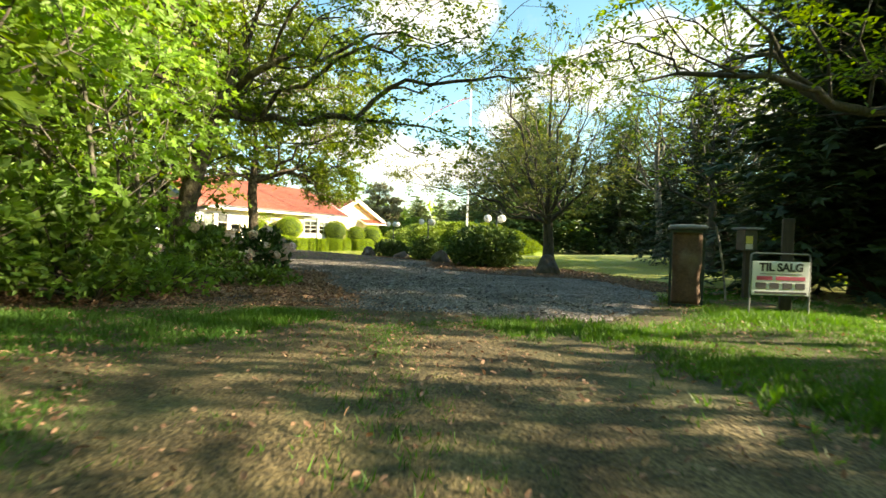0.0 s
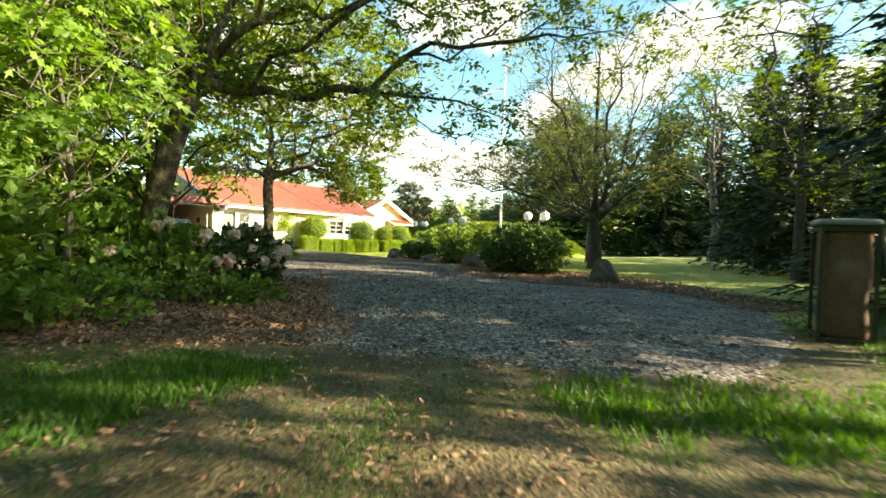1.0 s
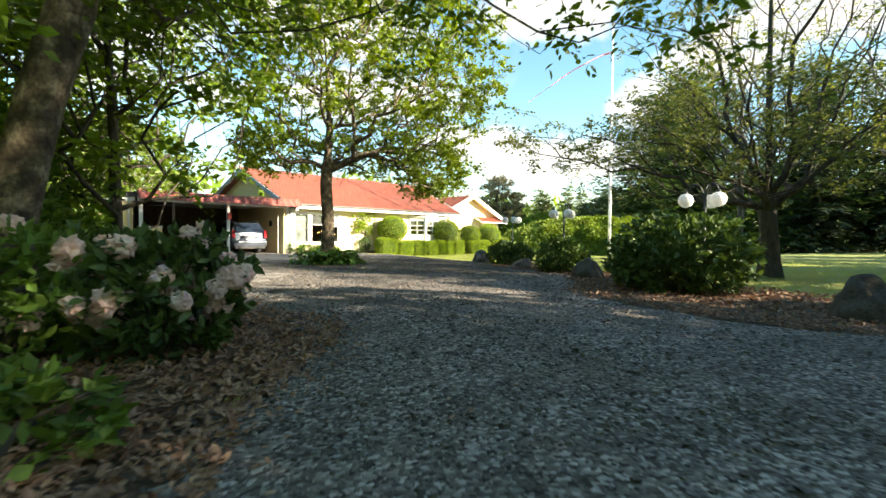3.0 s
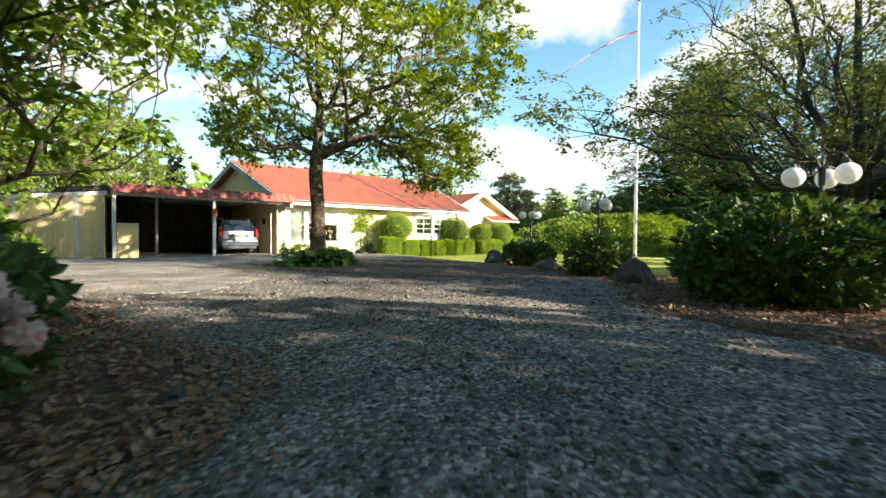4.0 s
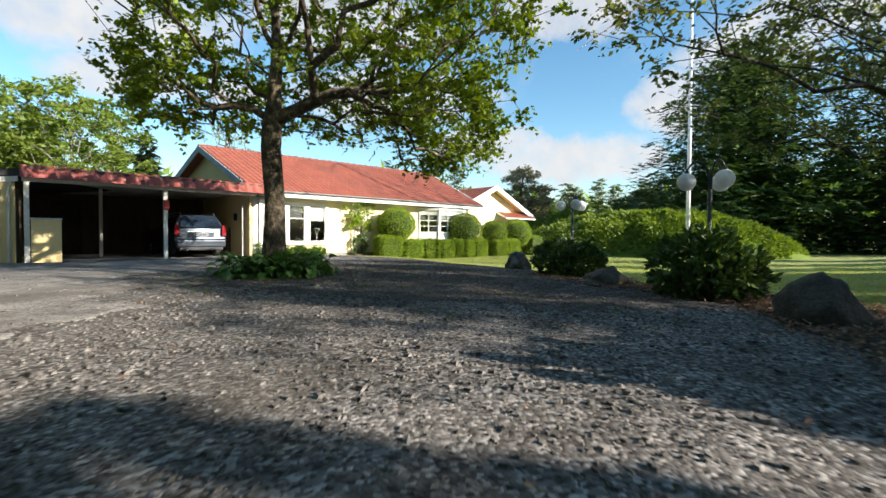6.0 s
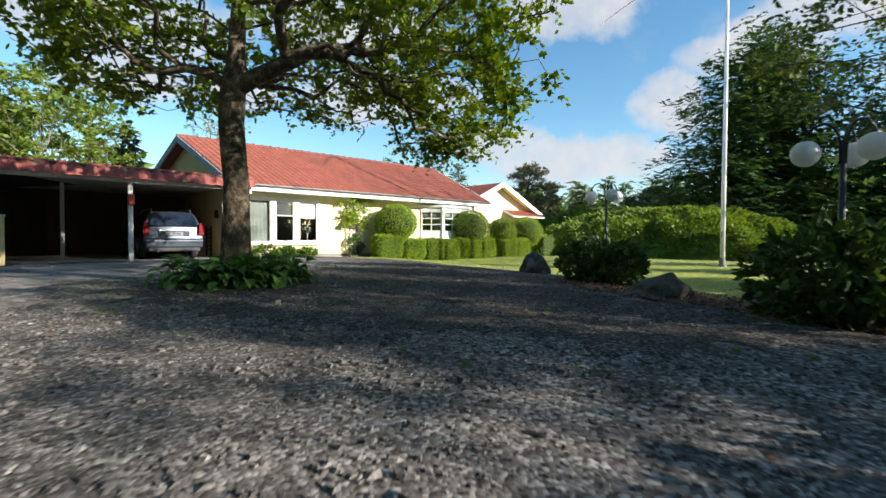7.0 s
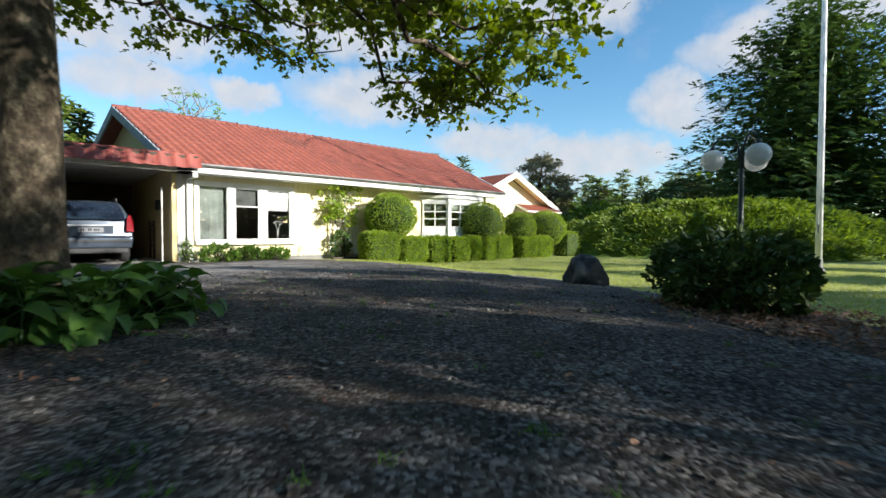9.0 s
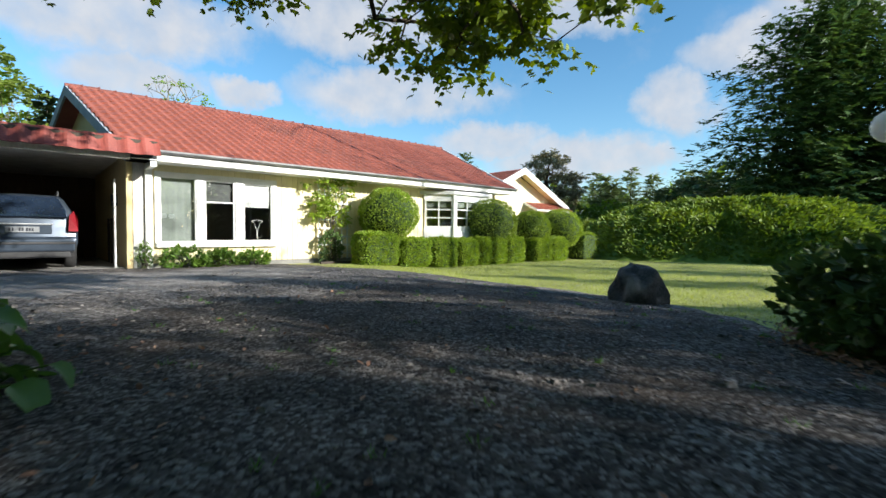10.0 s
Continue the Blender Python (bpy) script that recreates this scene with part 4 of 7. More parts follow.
def bars(parent, x0, x1, z0, z1, cols, rows, w=0.04, y0=-0.03, y1=0.03, mat_=WHITE, edge=0.055):
    """A window frame with its glazing bars, as one mesh, and its panes, each its own."""
    bm = bmesh.new()
    for a, b in ((x0, x0 + edge), (x1 - edge, x1)):
        box(bm, (a, y0, z0), (b, y1, z1), 0.004)
    for a, b in ((z0, z0 + edge), (z1 - edge, z1)):
        box(bm, (x0 + edge, y0, a), (x1 - edge, y1, b), 0.004)
    for i in range(1, cols):
        c = x0 + edge + (x1 - x0 - 2 * edge) * i / cols
        box(bm, (c - w / 2, y0 + 0.006, z0 + edge), (c + w / 2, y1 - 0.006, z1 - edge))
    for i in range(1, rows):
        c = z0 + edge + (z1 - z0 - 2 * edge) * i / rows
        box(bm, (x0 + edge, y0 + 0.01, c - w / 2), (x1 - edge, y1 - 0.01, c + w / 2))
    f = part("window_frame", bm, mat_, parent)
    cw, rh = (x1 - x0 - 2 * edge) / cols, (z1 - z0 - 2 * edge) / rows
    for i in range(cols):
        for j in range(rows):
            pane(parent, (x0 + edge + i * cw, z0 + edge + j * rh), (x0 + edge + (i + 1) * cw, z0 + edge + (j + 1) * rh), (y0 + y1) / 2 + 0.004)
    return f


# the wide front window of three lights
win = new("window")
win.parent = house
tagged(win, "wide white three-light window")
case = bmesh.new()
box(case, (0.06, -0.05, 1.96), (2.66, 0.02, 2.06), 0.006)
box(case, (0.06, -0.05, 0.46), (0.16, 0.02, 1.96), 0.006)
box(case, (2.57, -0.05, 0.46), (2.66, 0.02, 1.96), 0.006)
for a, b in ((0.86, 1.02), (1.69, 1.86)):
    box(case, (a, -0.045, 0.56), (b, 0.04, 1.96), 0.006)
part("casing", case, WHITE, win)
part("window_sill", boxed((0.08, -0.10, 0.45), (2.68, 0.02, 0.56), 0.008), WHITE, win)
bars(win, 0.16, 0.86, 0.56, 1.96, 1, 1, y0=-0.02, y1=0.03, edge=0.025)
bars(win, 1.02, 1.69, 0.56, 1.96, 1, 1, y0=-0.02, y1=0.03, edge=0.045)
bars(win, 1.86, 2.57, 0.56, 1.96, 1, 1, y0=-0.02, y1=0.03, edge=0.045)
part("transom", boxed((1.06, -0.026, 1.44), (1.65, -0.0205, 1.475)), WHITE, win)
part("blind", boxed((1.93, 0.05, 1.38), (2.52, 0.056, 1.90)), BLIND, win, "white roller blind half drawn down")
# thin grey panel behind the upper middle sash
part("net_curtain", boxed((1.05, 0.07, 1.455), (1.67, 0.074, 1.93)), GREY_PANEL, win, "grey panel across the upper sash")
# sheet behind the left light stands in for the reflection in its glass
part("curtain", boxed((0.18, 0.10, 0.58), (0.90, 0.106, 1.94)), PANE_GREY, win, "grey sheet for reflection and blinds")
orn = bmesh.new()
for sx in (-1, 1):
    tube(orn, [(2.23, 0.10, 0.60), (2.23 + sx * 0.01, 0.10, 0.82), (2.23 + sx * 0.06, 0.10, 1.00), (2.23 + sx * 0.13, 0.10, 1.06)], 0.012, 6)
tube(orn, [(2.10, 0.10, 1.06), (2.23, 0.10, 1.09), (2.36, 0.10, 1.06)], 0.010, 6)
tagged(part("window_ornament", orn, WHITE), "white wire ornament standing on the window sill", "ornament")

# the bay window, its roof tucked under the eaves
bay = new("bay_window")
bay.parent = house
tagged(bay, "white bay window with small square panes")
BX0, BC0, BC1, BX1, BY = 7.35, 8.15, 9.7, 10.5, -0.60
for (xa, ya), (xb, yb), cols in (((BX0, -0.02), (BC0, BY), 2), ((BC0, BY), (BC1, BY), 3), ((BC1, BY), (BX1, -0.02), 2)):
    ln = math.hypot(xb - xa, yb - ya)
    side_ = new("bay_side")
    side_.parent = bay
    side_.matrix_basis = pose(xa, ya, 0, 0, 0, math.degrees(math.atan2(yb - ya, xb - xa)))
    bars(side_, 0.05, ln - 0.05, 0.98, 1.86, cols, 3, y0=-0.03, y1=0.03, edge=0.05)
    part("panel", boxed((0.02, -0.02, -0.2), (ln - 0.02, 0.03, 0.98), 0.004), WHITE, side_)
    part("head", boxed((0.02, -0.025, 1.86), (ln - 0.02, 0.03, 2.02), 0.004), WHITE, side_)
    part("blind", boxed((0.10, 0.05, 1.62), (ln - 0.10, 0.056, 1.84)), PANE_GREY, side_)
for x, y in ((BC0, BY), (BC1, BY)):
    part("corner_post", boxed((x - 0.07, y - 0.05, -0.2), (x + 0.07, y + 0.07, 2.02), 0.01), WHITE, bay)
bm = prism([(BX0 - 0.12, 0.0), (BC0 - 0.08, BY - 0.10), (BC1 + 0.08, BY - 0.10), (BX1 + 0.12, 0.0)], 2.02, 2.13, "z", 0.008)
part("bay_roof", bm, WHITE, bay)

# ---- the wing, its gable to the front ----
wing = thing("house_wing", "cream gabled wing with a red tiled roof and white bargeboards", "house")
WX, WY, WZ, WE = 18.27, 4.6, 4.36, 2.36
HALF = 4.3
front = bmesh.new()
box(front, (WX - HALF + 0.4, WY + 0.55, -0.5), (WX + HALF - 0.4, WY + 0.75, 2.4))
part("wall", front, CREAM, wing)
part("gable", prism([(WX - HALF + 0.35, 2.4), (WX + HALF - 0.35, 2.4), (WX, WZ - 0.22)], WY + 0.55, WY + 0.75, "y"), CREAM, wing)
part("wall", boxed((WX + HALF - 0.6, WY + 0.75, -0.5), (WX + HALF - 0.4, 14, 2.4)), CREAM, wing)
part("wall", boxed((WX - HALF + 0.4, 6.5, -0.5), (WX - HALF + 0.6, 14, 2.4)), CREAM, wing)
part("wall", boxed((WX - HALF + 0.6, 13.8, -0.5), (WX + HALF - 0.6, 14, 2.4)), CREAM, wing)
part("wall", boxed((10.75, 5.2, -0.5), (WX - HALF + 0.4, 5.4, 2.5)), CREAM, wing)
for sg in (-1, 1):
    bm = bmesh.new()
    pts = [(WX + sg * HALF, WY, WE), (WX + sg * HALF, 14.4, WE), (WX + sg * 0.002, 14.4, WZ), (WX + sg * 0.002, WY, WZ)]
    a = [bm.verts.new(p) for p in pts]
    b = [bm.verts.new((p[0], p[1], p[2] - 0.12)) for p in pts]
    bm.faces.new(a)
    bm.faces.new(b[::-1])
    for i in range(4):
        bm.faces.new((a[(i + 1) % 4], a[i], b[i], b[(i + 1) % 4]))
    bmesh.ops.recalc_face_normals(bm, faces=bm.faces)
    slope = part("roof", bm, DARKWOOD, wing)
    tvs, tfs = [], []
    wp = math.atan2(WZ - WE, HALF)
    rows_ = 13
    tl = math.hypot(WZ - WE, HALF) / rows_
    for r0 in range(rows_):
        for c in range(32):
            mm = np.array(pose(WX + sg * (HALF + 0.04 - r0 * tl * math.cos(wp)), WY + 0.02 + (c + (1 if sg < 0 else 0)) * 0.3, WE + 0.01 + r0 * tl * math.sin(wp), 0, 0, 90 if sg > 0 else -90) @ pose(0, 0, 0, math.degrees(wp) - 1.5, 0, 0))
            tfs.append(tf + len(tvs) * len(tv))
            tvs.append(tv @ mm[:3, :3].T + mm[:3, 3])
    ob = new("tiles", mesh_np("tiles", np.concatenate(tvs), [(np.concatenate(tfs), 0)], [TILE]))
    ob.parent = slope
    ob["kind"] = "stuff"
    bm = prism([(WX + sg * (HALF + 0.06), WE + 0.03), (WX, WZ + 0.06), (WX, WZ - 0.27), (WX + sg * (HALF + 0.06), WE - 0.30)], WY - 0.05, WY - 0.002, "y")
    part("bargeboard", bm, WHITE, wing, "white bargeboard")
    bm = prism([(WX + sg * HALF, WE - 0.13), (WX, WZ - 0.13), (WX, WZ - 0.15), (WX + sg * HALF, WE - 0.15)], WY, WY + 0.55, "y")
    part("soffit", bm, YELLOW, wing)
porch = new("porch_roof")
porch.parent = wing
tagged(porch, "small red tiled porch roof over the wing wall")
ln = math.hypot(0.9, 0.42)
bm = prism([(WY + 0.54, 2.62), (WY - 0.36, 2.20), (WY - 0.36, 2.10), (WY + 0.54, 2.50)], 18.9, 22.4, "x")
part("slab", bm, WHITE, porch)
for r0 in range(3):
    for c in range(11):
        ob = new("tile", tile_mesh)
        ob.parent = porch
        ob.matrix_basis = pose(18.95 + c * 0.31, WY - 0.42 + r0 * 0.30, 2.2 + r0 * 0.14, 25 - 1.5, 0, 0)

# ---- carport ----
carport = thing("carport", "open carport with a flat roof edged in dark red tiles", "carport")
CX0, CX1, CYF, CYB = -6.45, -0.46, -0.78, 5.8
part("roof", boxed((CX0, CYF, 2.38), (CX1, CYB, 2.52), 0.01), FELT, carport)
part("ceiling", boxed((CX0 + 0.05, CYF + 0.02, 2.33), (CX1, CYB - 0.05, 2.376)), WHITE_OLD, carport, "grey-white boarded ceiling")
part("beam", boxed((CX0, -0.76, 2.16), (CX1, -0.62, 2.33), 0.006), WHITE_OLD, carport)
part("beam", boxed((-0.44, -0.60, 2.20), (0.0, 0.0, 2.34), 0.006), DARKWOOD, carport)
edge_backing = boxed((CX0 - 0.02, CYF - 0.06, 2.30), (0.0, CYF - 0.002, 2.53), 0.004)
part("fascia", edge_backing, DARKWOOD, carport)
fascia_tile = pantile(0.30, 0.34)
fascia_tile.materials[0] = TILE_DARK
for i in range(22):
    ob = new("tile", fascia_tile)
    ob.parent = carport
    ob.matrix_basis = pose(CX0 - 0.04 + i * 0.295, CYF - 0.15, 2.235, 68 + rng.normal(0, 1.0), rng.normal(0, 1.0), 0)
for x in (-6.36, -3.2):
    part("post", boxed((x - 0.055, -0.74, 0.0), (x + 0.055, -0.63, 2.18), 0.008), WHITE_OLD, carport, "weathered white square post")
    part("bracket", boxed((x - 0.035, -0.73, 2.12), (x + 0.035, -0.5, 2.165)), ZINC, carport)
part("post", boxed((-4.5, 2.4, 0.0), (-4.4, 2.5, 2.33), 0.006), WHITE_OLD, carport)
part("post", tubed([(-0.60, 0.2, 0.0), (-0.60, 0.2, 1.85)], 0.022, 10), WHITE, carport, "thin white steel post")
part("back_wall", boxed((CX0, 5.5, -0.05), (-0.424, 5.6, 2.33)), BROWN_SHADED, carport)
part("side_wall", boxed((CX0 - 0.1, 0.2, -0.05), (CX0, 5.6, 2.33)), BROWN_SHADED, carport)
part("door", boxed((-5.6, 5.42, 0.05), (-4.7, 5.5, 2.05), 0.01), DARKWOOD, carport, "dark wooden shed door")
part("half_wall", boxed((-6.28, -0.70, 0.0), (-5.66, -0.60, 1.18), 0.006), YELLOW, carport, "low yellow boarded screen")
part("coping", boxed((-6.30, -0.74, 1.18), (-5.64, -0.56, 1.22), 0.006), WHITE_OLD, carport)
rack = thing("rack", "small wooden slatted rack against the carport wall", "rack", (-0.475, 1.97, 0.05))
for z in np.arange(0.20, 0.95, 0.14):
    part("slat", boxed((0, 0.03, float(z)), (0.05, 0.53, float(z) + 0.03)), DARKWOOD, rack)
for y in (0.0, 0.53):
    part("upright", boxed((0, y, 0), (0.05, y + 0.03, 1.05)), DARKWOOD, rack)
tagged(part("wall_lamp", boxed((-0.54, 1.2, 1.35), (-0.424, 1.32, 1.62), 0.02), INK), "dark box lamp on the carport side wall", "lamp")
fire = bmesh.new()
box(fire, (-3.26, -0.85, 1.56), (-3.12, -0.745, 1.84), 0.02)
tagged(part("mailbox", fire, RED), "small red metal box fixed to the carport post", "box")

# shed beside the carport, set at an angle
shed = thing("shed", "pale yellow boarded shed with white corner boards", "shed", (-6.58, -0.45, 0), 180 - 34)
for i in range(30):
    a = i * 0.155
    col_ = WHITE_OLD if i in (5, 17) else YELLOW
    bm = boxed((a, -0.02, 0.02), (a + 0.147, 0.02, 2.20 - 0.06 * a), 0.004)
    part("board", bm, col_, shed)
part("wall", boxed((0.0, -0.14, -0.05), (4.7, -0.024, 1.98)), DARKWOOD, shed)
bm = prism([(-0.1, 2.30), (4.8, 1.98), (4.8, 1.84), (-0.1, 2.16)], 0.022, 0.06, "y")
part("fascia", bm, WHITE, shed)
bm = prism([(-0.2, 2.50), (4.9, 2.06), (4.9, 2.0), (-0.2, 2.32)], -4.2, 0.10, "y")
part("roof", bm, FELT, shed)
part("wall", boxed((4.55, -4.0, -0.05), (4.7, -0.15, 1.98)), YELLOW, shed)
part("downpipe", tubed([(0.06, 0.08, 2.12), (0.10, 0.07, 2.0), (0.10, 0.07, 0.05)], 0.035, 10), WHITE_OLD, shed)

# ---- car ----


def estate_car(place):
    car = thing("car", "silver blue estate car parked in the carport, seen from behind", "car", place)
    car.scale = (0.89, 0.95, 0.975)
    side = [(0.06, 0.30), (0.0, 0.38), (-0.02, 0.50), (0.0, 0.60), (0.06, 0.645), (0.09, 0.80), (0.10, 0.97), (0.20, 1.20), (0.31, 1.40), (0.42, 1.455), (1.2, 1.48), (2.0, 1.46), (2.35, 1.40),
            (3.1, 1.0), (3.3, 0.95), (4.3, 0.86), (4.6, 0.70), (4.66, 0.5), (4.6, 0.30), (4.1, 0.24), (0.6, 0.24)]

    def half(z):
        return float(np.interp(z, [0.24, 0.36, 0.5, 0.65, 0.85, 0.97, 1.2, 1.4, 1.48], [0.74, 0.84, 0.885, 0.895, 0.895, 0.875, 0.78, 0.68, 0.60]))
    bm = bmesh.new()
    rings = []
    cy, cz = 2.2, 0.75
    for s, inset in ((-1, 0.05), (-0.955, 0.012), (-0.7, 0.0), (0, -0.012), (0.7, 0.0), (0.955, 0.012), (1, 0.05)):
        ring = []
        for y, z in side:
            d = Vector((cy - y, (cz - z) * 2)).normalized()
            ring.append(bm.verts.new((s * half(z), y + d.x * inset + 0.05 * s * s * (1 if y < 1 else -1 if y > 3.8 else 0), z + d.y * inset)))
        rings.append(ring)
    n = len(side)
    for a, b in zip(rings, rings[1:]):
        for i in range(n):
            bm.faces.new((a[i], a[(i + 1) % n], b[(i + 1) % n], b[i]))
    bm.faces.new(rings[0][::-1])
    bm.faces.new(rings[-1])
    bmesh.ops.recalc_face_normals(bm, faces=bm.faces)
    body = part("body", bm, CAR_PAINT, car, smooth=True)
    edge = body.modifiers.new("edges", "EDGE_SPLIT")
    edge.split_angle = math.radians(32)

    def patch(name, pts, mat_, thick, label="", parent=car):
        """A slightly domed panel laid proud of the body from its corner points."""
        b = bmesh.new()
        f = [b.verts.new(p) for p in pts]
        face = b.faces.new(f)
        b.normal_update()
        r = bmesh.ops.extrude_face_region(b, geom=[face])
        nrm = face.normal.copy()
        bmesh.ops.translate(b, verts=[v for v in r["geom"] if isinstance(v, bmesh.types.BMVert)], vec=nrm * -thick)
        bmesh.ops.recalc_face_normals(b, faces=b.faces)
        return part(name, b, mat_, parent, label)
    patch("rear_window", [(-0.70, 0.080, 1.00), (0.70, 0.080, 1.00), (0.69, 0.125, 1.12), (0.56, 0.265, 1.385), (-0.56, 0.265, 1.385), (-0.69, 0.125, 1.12)], CAR_GLASS, 0.06, "dark tinted rear window")
    for s in (-1, 1):
        patch("tail_light", [(s * 0.72, 0.055, 0.74), (s * 0.885, 0.085, 0.74), (s * 0.885, 0.10, 0.95), (s * 0.82, 0.165, 1.14), (s * 0.74, 0.10, 1.05)][::s], CAR_RED, 0.05, "tall red tail light")
        patch("side_window", [(s * 0.872, 0.42, 0.99), (s * 0.872, 2.75, 0.99), (s * 0.70, 2.20, 1.36), (s * 0.695, 0.52, 1.37)][::-s], CAR_GLASS, 0.03, "dark side window")
        part("roof_rail", tubed([(s * 0.58, 0.45, 1.46), (s * 0.585, 0.52, 1.53), (s * 0.585, 2.0, 1.535), (s * 0.58, 2.1, 1.47)], 0.018, 8), ALLOY, car)
        part("mirror", boxed((s * 0.90, 2.75, 0.95), (s * 1.05, 2.90, 1.10), 0.03), CAR_PAINT, car)
        for y in (0.98, 3.72):
            wheel = new("wheel")
            wheel.parent = car
            wheel.location = (s * 0.80, y, 0.32)
            ty = lathe([(0.19, -0.10), (0.285, -0.105), (0.315, -0.08), (0.32, 0.0), (0.315, 0.08), (0.285, 0.105), (0.19, 0.10)], 28)
            bmesh.ops.transform(ty, matrix=pose(0, 0, 0, 0, 90, 0), verts=ty.verts)
            part("tyre", ty, CAR_RUBBER, wheel, smooth=True)
            rim = bmesh.new()
            for k in range(5):
                box(rim, (-0.02, -0.03, 0.0), (0.02, 0.03, 0.19), 0.006, pose(s * 0.09, 0, 0, 72 * k, 0, 0))
            hub = lathe([(0.06, -0.02), (0.06, 0.03)], 14)
            bmesh.ops.transform(hub, matrix=pose(s * 0.09, 0, 0, 0, 90, 0), verts=hub.verts)
            tmp = bpy.data.meshes.new("hub")
            hub.to_mesh(tmp)
            hub.free()
            rim.from_mesh(tmp)
            part("rim", rim, ALLOY, wheel)
    bump_ = boxed((-0.84, -0.065, 0.36), (0.84, 0.04, 0.60), 0.04)
    part("rear_bumper", bump_, CAR_PAINT, car)
    part("bumper_strip", boxed((-0.84, -0.075, 0.50), (0.84, -0.05, 0.545), 0.01), CAR_DARK, car, "black rubbing strip")
    part("skirt", boxed((-0.76, -0.03, 0.24), (0.76, 0.10, 0.40), 0.03), CAR_DARK, car, "black lower skirt")
    part("trim_strip", boxed((-0.48, 0.045, 0.865), (0.48, 0.085, 0.895), 0.008), ALLOY, car, "chrome handle strip")
    recess = boxed((-0.46, 0.060, 0.70), (0.46, 0.085, 0.86), 0.01)
    part("plate_recess", recess, CAR_PAINT, car)
    pl = part("number_plate", boxed((-0.26, 0.048, 0.725), (0.26, 0.064, 0.835), 0.004), PLATE, car, "dull grey plate with unreadable dark bars")
    for x, w in ((-0.21, 0.03), (-0.165, 0.03), (-0.06, 0.03), (-0.015, 0.03), (0.05, 0.03), (0.095, 0.03), (0.14, 0.03)):
        part("bar", boxed((x, 0.0445, 0.75), (x + w, 0.0475, 0.81)), INK, pl)
    part("wiper", tubed([(0.0, 0.06, 1.02), (-0.25, 0.075, 1.05), (-0.46, 0.085, 1.04)], 0.010, 6), CAR_DARK, car)
    part("exhaust", tubed([(-0.50, -0.04, 0.25), (-0.50, 0.2, 0.25)], 0.028, 10), ALLOY, car)
    return car


estate_car((-2.0, -0.02, 0.05))

# ---- garden lamps ----


def garden_lamp(place, turn):
    x, y = place
    z0 = lz(x, y)
    e = thing("garden_lamp", "dark metal garden lamp post with three white globes", "lamp", (x, y, z0), turn, "lamps along the drive")
    top = 1.50 - z0
    part("base_plate", lathe([(0.11, 0.0), (0.11, 0.05), (0.06, 0.09), (0.045, 0.16)], 18), LAMP_METAL, e, smooth=False)
    part("post", tubed([(0, 0, 0.05), (0, 0, 0.6), (0, 0, top + 0.10)], [0.032, 0.027, 0.023], 14), LAMP_METAL, e, smooth=True)
    for k in range(3):
        a = math.radians(120 * k)
        c, s = math.cos(a), math.sin(a)
        arc = [(0.02, top - 0.1), (0.03, top + 0.12), (0.07, top + 0.215), (0.14, top + 0.25), (0.21, top + 0.225), (0.262, top + 0.15)]
        arm = part("arm", tubed([(r * c, r * s, z) for r, z in arc], [0.011] * 6, 10), LAMP_METAL, e, smooth=True)
        cup = lathe([(0.010, 0.178), (0.018, 0.160), (0.030, 0.140), (0.034, 0.118)], 16)
        bmesh.ops.translate(cup, verts=cup.verts, vec=(0.265 * c, 0.265 * s, top - 0.02))
        part("cap", cup, LAMP_METAL, arm, smooth=True)
        gl = bmesh.new()
        bmesh.ops.create_uvsphere(gl, u_segments=28, v_segments=18, radius=0.112, matrix=Matrix.Translation((0.265 * c, 0.265 * s, top)))
        part("globe", gl, GLOBE, arm, "frosted white globe", True)
    return e


for p, a in (((2.47, -11.26), 107), ((-0.20, -14.87), 112), ((-2.66, -18.78), 118)):
    garden_lamp(p, a)

# ---- flagpole ----
FX, FY = 11.4, -10.47
fz = lz(FX, FY)
pole = thing("flagpole", "tall white flagpole with a long red and white pennant", "flagpole", (FX, FY, fz))
part("mast", tubed([(0, 0, 0), (0, 0, 3), (0, 0, 11.4)], [0.075, 0.07, 0.035], 16), POLE_WHITE, pole, smooth=True)
part("foot", lathe([(0.13, 0.0), (0.13, 0.06), (0.09, 0.10), (0.085, 0.30)], 18), ZINC, pole)
part("cleat", boxed((-0.10, -0.02, 0.95), (-0.06, 0.02, 1.15), 0.008), ZINC, pole)
part("halyard", tubed([(-0.095, 0, 1.05), (-0.085, 0, 6), (-0.05, 0, 11.2)], 0.005, 5), WHITE, pole)
kn = bmesh.new()
bmesh.ops.create_uvsphere(kn, u_segments=16, v_segments=10, radius=0.09, matrix=Matrix.Translation((0, 0, 11.5)))
part("finial", kn, ALLOY, pole, smooth=True)


def pennant(name, f0, f1, mat_, lo, hi):
    bm = bmesh.new()
    rows = []
    for i in range(13):
        f = f0 + (f1 - f0) * i / 12
        q = Vector((-0.10, 0.02, 10.1)) + Vector((-1.0, 0.75, 0)) * (3.3 * f) + Vector((0, 0, -2.6 * f ** 1.3))
        q += Vector((0.75, 1.0, 0.3)) * (0.10 * math.sin(f * 15))
        h = 0.085 * (1 - 0.8 * f)
        rows.append((bm.verts.new(q + Vector((0, 0, h * lo))), bm.verts.new(q + Vector((0, 0, h * hi)))))
    for (a, b), (c, d) in zip(rows, rows[1:]):
        bm.faces.new((a, c, d, b))
    bmesh.ops.solidify(bm, geom=list(bm.faces), thickness=0.003)
    return part(name, bm, mat_, pole)


pennant("pennant_red", 0.0, 1.0, CLOTH_RED, 0.12, 0.5)
pennant("pennant_white", 0.0, 1.0, CLOTH_WHITE, -0.12, 0.115)
